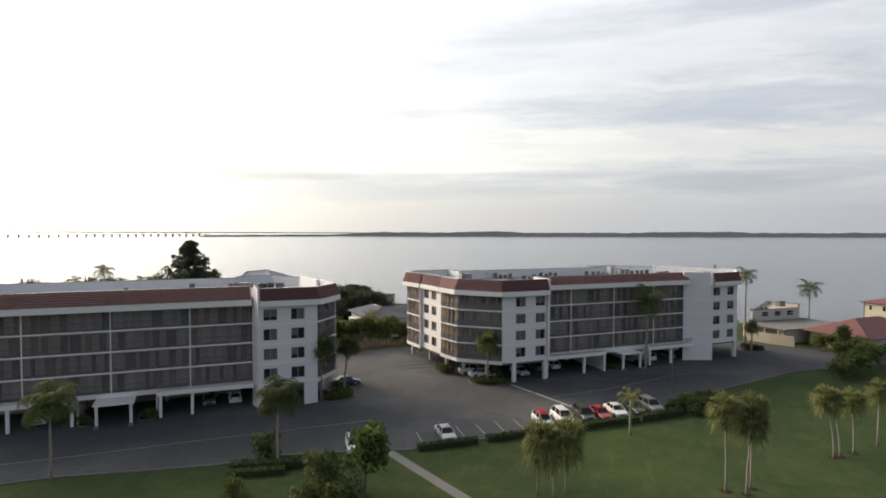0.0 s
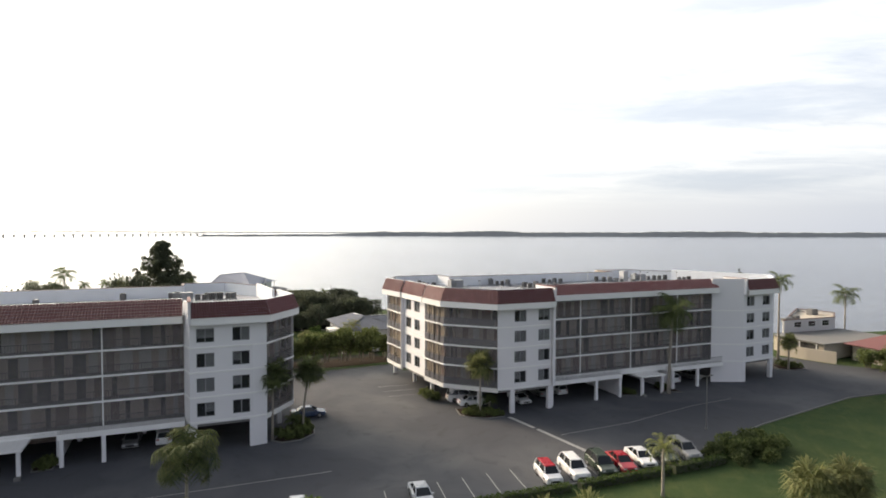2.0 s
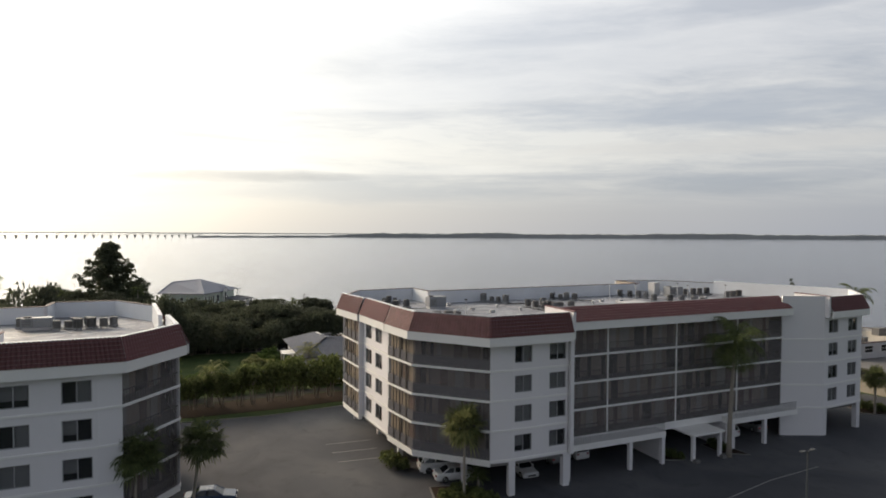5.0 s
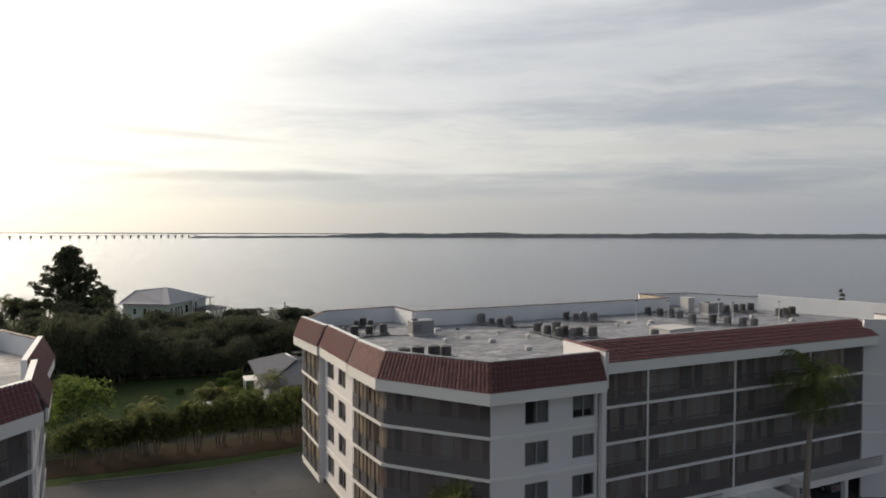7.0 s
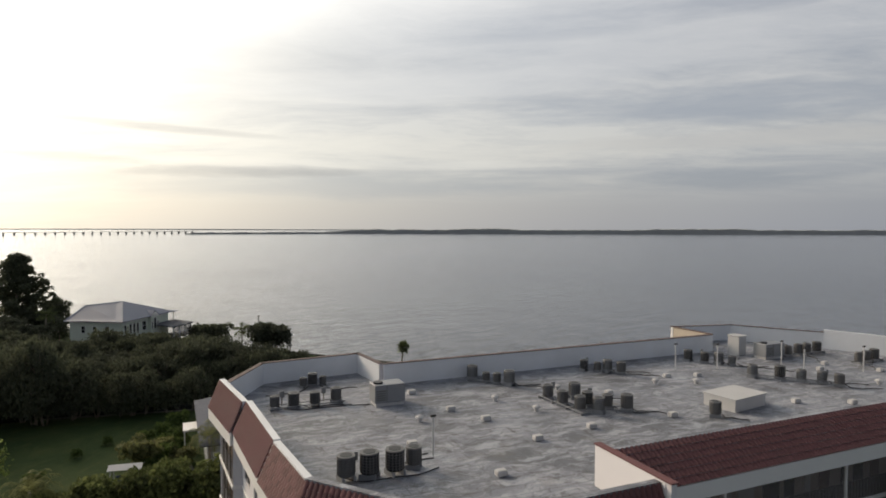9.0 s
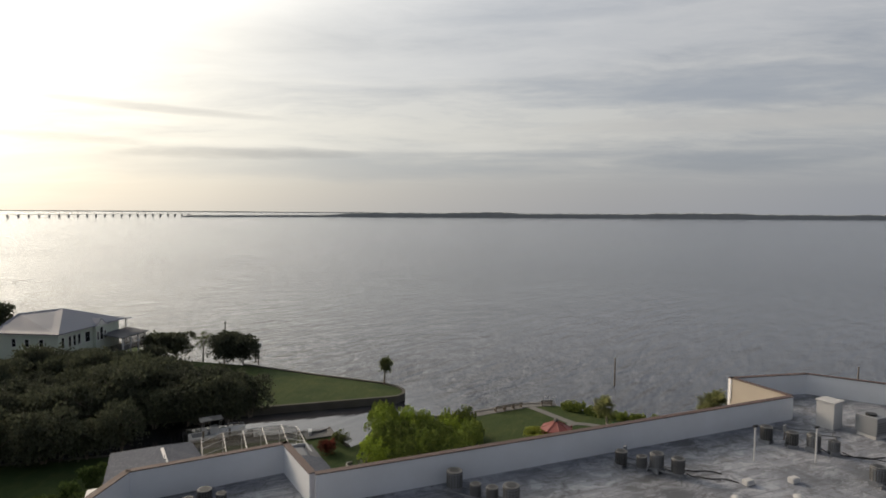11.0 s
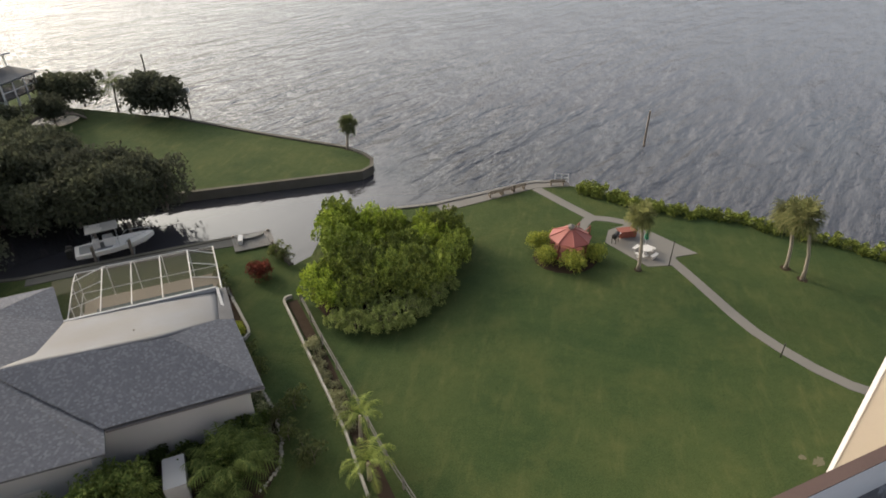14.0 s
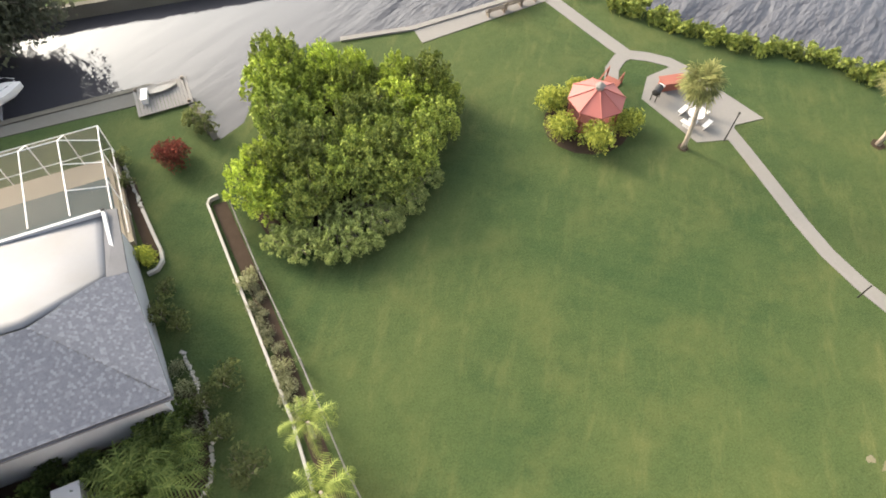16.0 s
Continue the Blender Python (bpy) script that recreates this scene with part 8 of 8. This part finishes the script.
bm = bmesh.new()
prism(bm, [(44, 170.7), (53, 170.9), (62.6, 170.4), (63.0, 171.9), (53, 172.0), (44, 171.9)], -0.1, 0.05)
solid("footpath", bm, WALKGREY, "grey concrete walk along the canal seawall", "path", "structure")


def dock():
    d = thing("dock", "small wooden corner dock with white benches", "dock")
    for k in range(16):
        x = 62.6 + k * 0.25
        part("plank", boxed(x, x + 0.22, 168.9, 172.0, 0.14, 0.2), CONCRETE, d)
    for x, y in ((62.8, 171.8), (66.3, 171.8), (66.3, 169.1)):
        bm = bmesh.new()
        tube(bm, [(x, y, -2.5), (x, y, 0.4)], [0.13, 0.12], 8)
        part("dock_post", bm, WOODPOLE, d)
    part("joist", boxed(62.6, 66.6, 171.7, 171.9, 0.0, 0.14), WOODPOLE, d)


dock()
b = thing("dock_bench", "white dockside bench box", "bench", (63.4, 170.6, 0.2), 80)
part("seat", boxed(-0.6, 0.6, -0.2, 0.2, 0.0, 0.45), WHITEPLASTIC, b)
part("lid", boxed(-0.63, 0.63, -0.23, 0.23, 0.45, 0.5), WHITEPLASTIC, b)
b = thing("kayak_rack", "dark canoe lying on the dock", "canoe", (64.6, 171.0, 0.2), 5)
bm = bmesh.new()
loft(bm, [[(s, -w, 0.0), (s, -w * 1.1, 0.25), (s, w * 1.1, 0.25), (s, w, 0.0)] for s, w in ((-1.2, 0.03), (-0.7, 0.2), (0, 0.3), (0.7, 0.2), (1.2, 0.03))])
part("hull", bm, ACGREY, b)


def boat(x, y, turn, z):
    t = thing("motor_boat", "white centre-console motor boat on a lift", "boat", (x, y, z), turn)
    bm = bmesh.new()
    secs = []
    for s, w, keel, deck in ((-3.6, 1.05, 0.15, 1.0), (-2.5, 1.15, 0.05, 1.0), (-0.5, 1.2, 0.0, 1.05), (1.5, 1.05, 0.08, 1.15), (2.8, 0.65, 0.35, 1.3), (3.7, 0.06, 0.95, 1.42)):
        secs.append([(s, -w, deck), (s, -w * 0.82, keel + (deck - keel) * 0.45), (s, 0, keel), (s, w * 0.82, keel + (deck - keel) * 0.45), (s, w, deck), (s, w * 0.8, deck - 0.02), (s, 0, deck - 0.03), (s, -w * 0.8, deck - 0.02)])
    loft(bm, secs)
    part("hull", bm, TRIM, t)
    part("cockpit_floor", boxed(-3.2, 1.0, -0.8, 0.8, 1.0, 1.04), ACPALE, t)
    part("console", boxed(-0.9, 0.1, -0.45, 0.45, 1.0, 1.95), WHITEPLASTIC, t)
    part("windscreen", boxed(0.05, 0.12, -0.45, 0.45, 1.95, 2.4), CARGLASS, t)
    part("seat", boxed(-1.9, -1.3, -0.45, 0.45, 1.0, 1.7), WHITEPLASTIC, t)
    bm = boxed(-2.2, 0.7, -0.9, 0.9, 2.95, 3.05)
    part("hardtop", bm, GREY_P, t)
    for sx in (-1.7, 0.4):
        for sy in (-0.7, 0.7):
            bm = bmesh.new()
            tube(bm, [(sx, sy, 1.0), (sx, sy * 1.1, 2.95)], [0.03, 0.03], 6)
            part("top_leg", bm, CHROME, t)
    for sy in (-0.35, 0.35):
        bm = boxed(-4.3, -3.7, sy - 0.22, sy + 0.22, 0.6, 1.6)
        bmesh.ops.bevel(bm, geom=bm.edges[:], offset=0.08, segments=2, affect="EDGES")
        part("outboard_motor", bm, BLACK, t)
    for sy in (-1, 1):
        bm = bmesh.new()
        tube(bm, [(0.8, sy * 1.1, 1.1), (1.2, sy * 1.05, 1.6), (2.8, sy * 0.6, 1.75), (3.5, sy * 0.1, 1.75)], [0.025] * 4, 6)
        part("bow_rail", bm, CHROME, t)
    return t


boat(51.7, 174.5, 6, -0.25)
t = thing("boat_lift", "wooden boat lift with four piles and a cradle", "boat lift")
for x in (49.9, 53.2):
    for y in (172.75, 176.3):
        bm = bmesh.new()
        tube(bm, [(x, y, -2.5), (x, y, 1.7)], [0.16, 0.15], 8)
        part("lift_post", bm, WOODPOLE, t)
    part("cradle_beam", boxed(x - 0.1, x + 0.1, 172.75, 176.3, -0.35, -0.2), ACPALE, t)
t = thing("garden_swing", "white garden swing seat with a small roof", "garden swing", (33.2, 146.2, 0), -8)
for sx in (-1.4, 1.4):
    for sy in (-0.7, 0.7):
        part("post", boxed(sx - 0.06, sx + 0.06, sy - 0.06, sy + 0.06, 0, 2.1), WHITEPLASTIC, t)
part("roof", thick_roof([[(-1.7, -0.9, 2.1), (1.7, -0.9, 2.1), (1.7, 0, 2.45), (-1.7, 0, 2.45)], [(-1.7, 0, 2.45), (1.7, 0, 2.45), (1.7, 0.9, 2.1), (-1.7, 0.9, 2.1)]], 0.06), WHITEPLASTIC, t)
part("seat", boxed(-1.1, 1.1, -0.3, 0.3, 0.45, 0.52), BLUE_P, t)
part("seat_back", boxed(-1.1, 1.1, 0.28, 0.34, 0.52, 1.1), BLUE_P, t)


# ---- single roof tiles nearest the camera ----
def barrel_tile(w, l):
    bm = bmesh.new()
    prof = [(-0.5, 0.0), (-0.32, 0.10), (-0.1, 0.145), (0.1, 0.145), (0.32, 0.10), (0.5, 0.0)]
    lo = [bm.verts.new((x * w, 0, z * w + 0.05)) for x, z in prof]
    hi = [bm.verts.new((x * w * 0.9, l, z * w + 0.005)) for x, z in prof]
    inner = [bm.verts.new((x * w * 0.86, 0, z * w * 0.8 + 0.03)) for x, z in prof]
    for k in range(5):
        bm.faces.new((lo[k], lo[k + 1], hi[k + 1], hi[k]))
        bm.faces.new((inner[k], inner[k + 1], lo[k + 1], lo[k]))
    return mesh_of("tile", bm, TILE)


for bld, a, b, c, d, n in LATER:
    a, b, c, d = (Vector(v) for v in (a, b, c, d))
    rows = 6
    me = barrel_tile((b - a).length / n * 1.04, (d - a).length / rows * 1.12)
    up_ = ((d + c) / 2 - (a + b) / 2).normalized()
    for r in range(rows):
        p, q = a.lerp(d, r / rows), b.lerp(c, r / rows)
        for k in range(n):
            x = (q - p).normalized()
            z = x.cross(up_).normalized()
            y = z.cross(x)
            s = (q - p).length / (b - a).length
            o = p.lerp(q, (k + 0.5) / n)
            ob = new("tile", me)
            ob.parent = bld
            ob.matrix_world = Matrix(((x.x * s, y.x, z.x, o.x), (x.y * s, y.y, z.y, o.y), (x.z * s, y.z, z.z, o.z), (0, 0, 0, 1)))


# ---- asphalt shingles of the neighbour's roof ----
tab = bmesh.new()
vs = [tab.verts.new(v) for v in ((-0.072, 0, 0), (0.072, 0, 0), (0.072, 0, 0.012), (-0.072, 0, 0.012), (-0.072, 0.16, 0.004), (0.072, 0.16, 0.004))]
for f in ((0, 1, 2, 3), (3, 2, 5, 4), (0, 3, 4), (1, 5, 2)):
    tab.faces.new([vs[i] for i in f])
TAB = mesh_of("shingle", tab, TABSHINGLE)
tab_v = [Vector(v.co) for v in TAB.vertices]
tab_f = [list(p.vertices) for p in TAB.polygons]
for roof, plane, single in SHINGLED:
    p = [Vector(v) for v in plane]
    x = (p[1] - p[0]).normalized()
    z = x.cross(p[-1] - p[0]).normalized()
    y = z.cross(x)
    flat = [((v - p[0]).dot(x), (v - p[0]).dot(y)) for v in p]
    lift = max(0.0, max((v - p[0]).dot(z) for v in p))
    u0, u1 = min(v[0] for v in flat), max(v[0] for v in flat)
    rnd = random.Random(len(plane) + int(u1 * 10))
    verts, faces = [], []
    r, made = 0, 0
    while r * 0.135 < max(v[1] for v in flat):
        for k in range(int((u1 - u0) / 0.15) + 1):
            u, w = u0 + (k + 0.5 * (r % 2)) * 0.15, r * 0.135
            if not inside(u, w + 0.1, flat):
                continue
            o = p[0] + x * u + y * w + z * (lift + rnd.uniform(0.003, 0.014))
            m = Matrix(((x.x, y.x, z.x, o.x), (x.y, y.y, z.y, o.y), (x.z, y.z, z.z, o.z), (0, 0, 0, 1)))
            if made < single:
                made += 1
                ob = new("shingle", TAB)
                ob.parent = roof
                ob.matrix_world = m
            else:
                i = len(verts)
                verts += [tuple(m @ v) for v in tab_v]
                faces += [[i + j for j in f] for f in tab_f]
        r += 1
    if faces:
        me = bpy.data.meshes.new("shingles")
        me.from_pydata(verts, [], faces)
        me.materials.append(FLECK)
        ob = new("shingles", me)
        ob.parent = roof
        tagged(ob, kind="stuff")
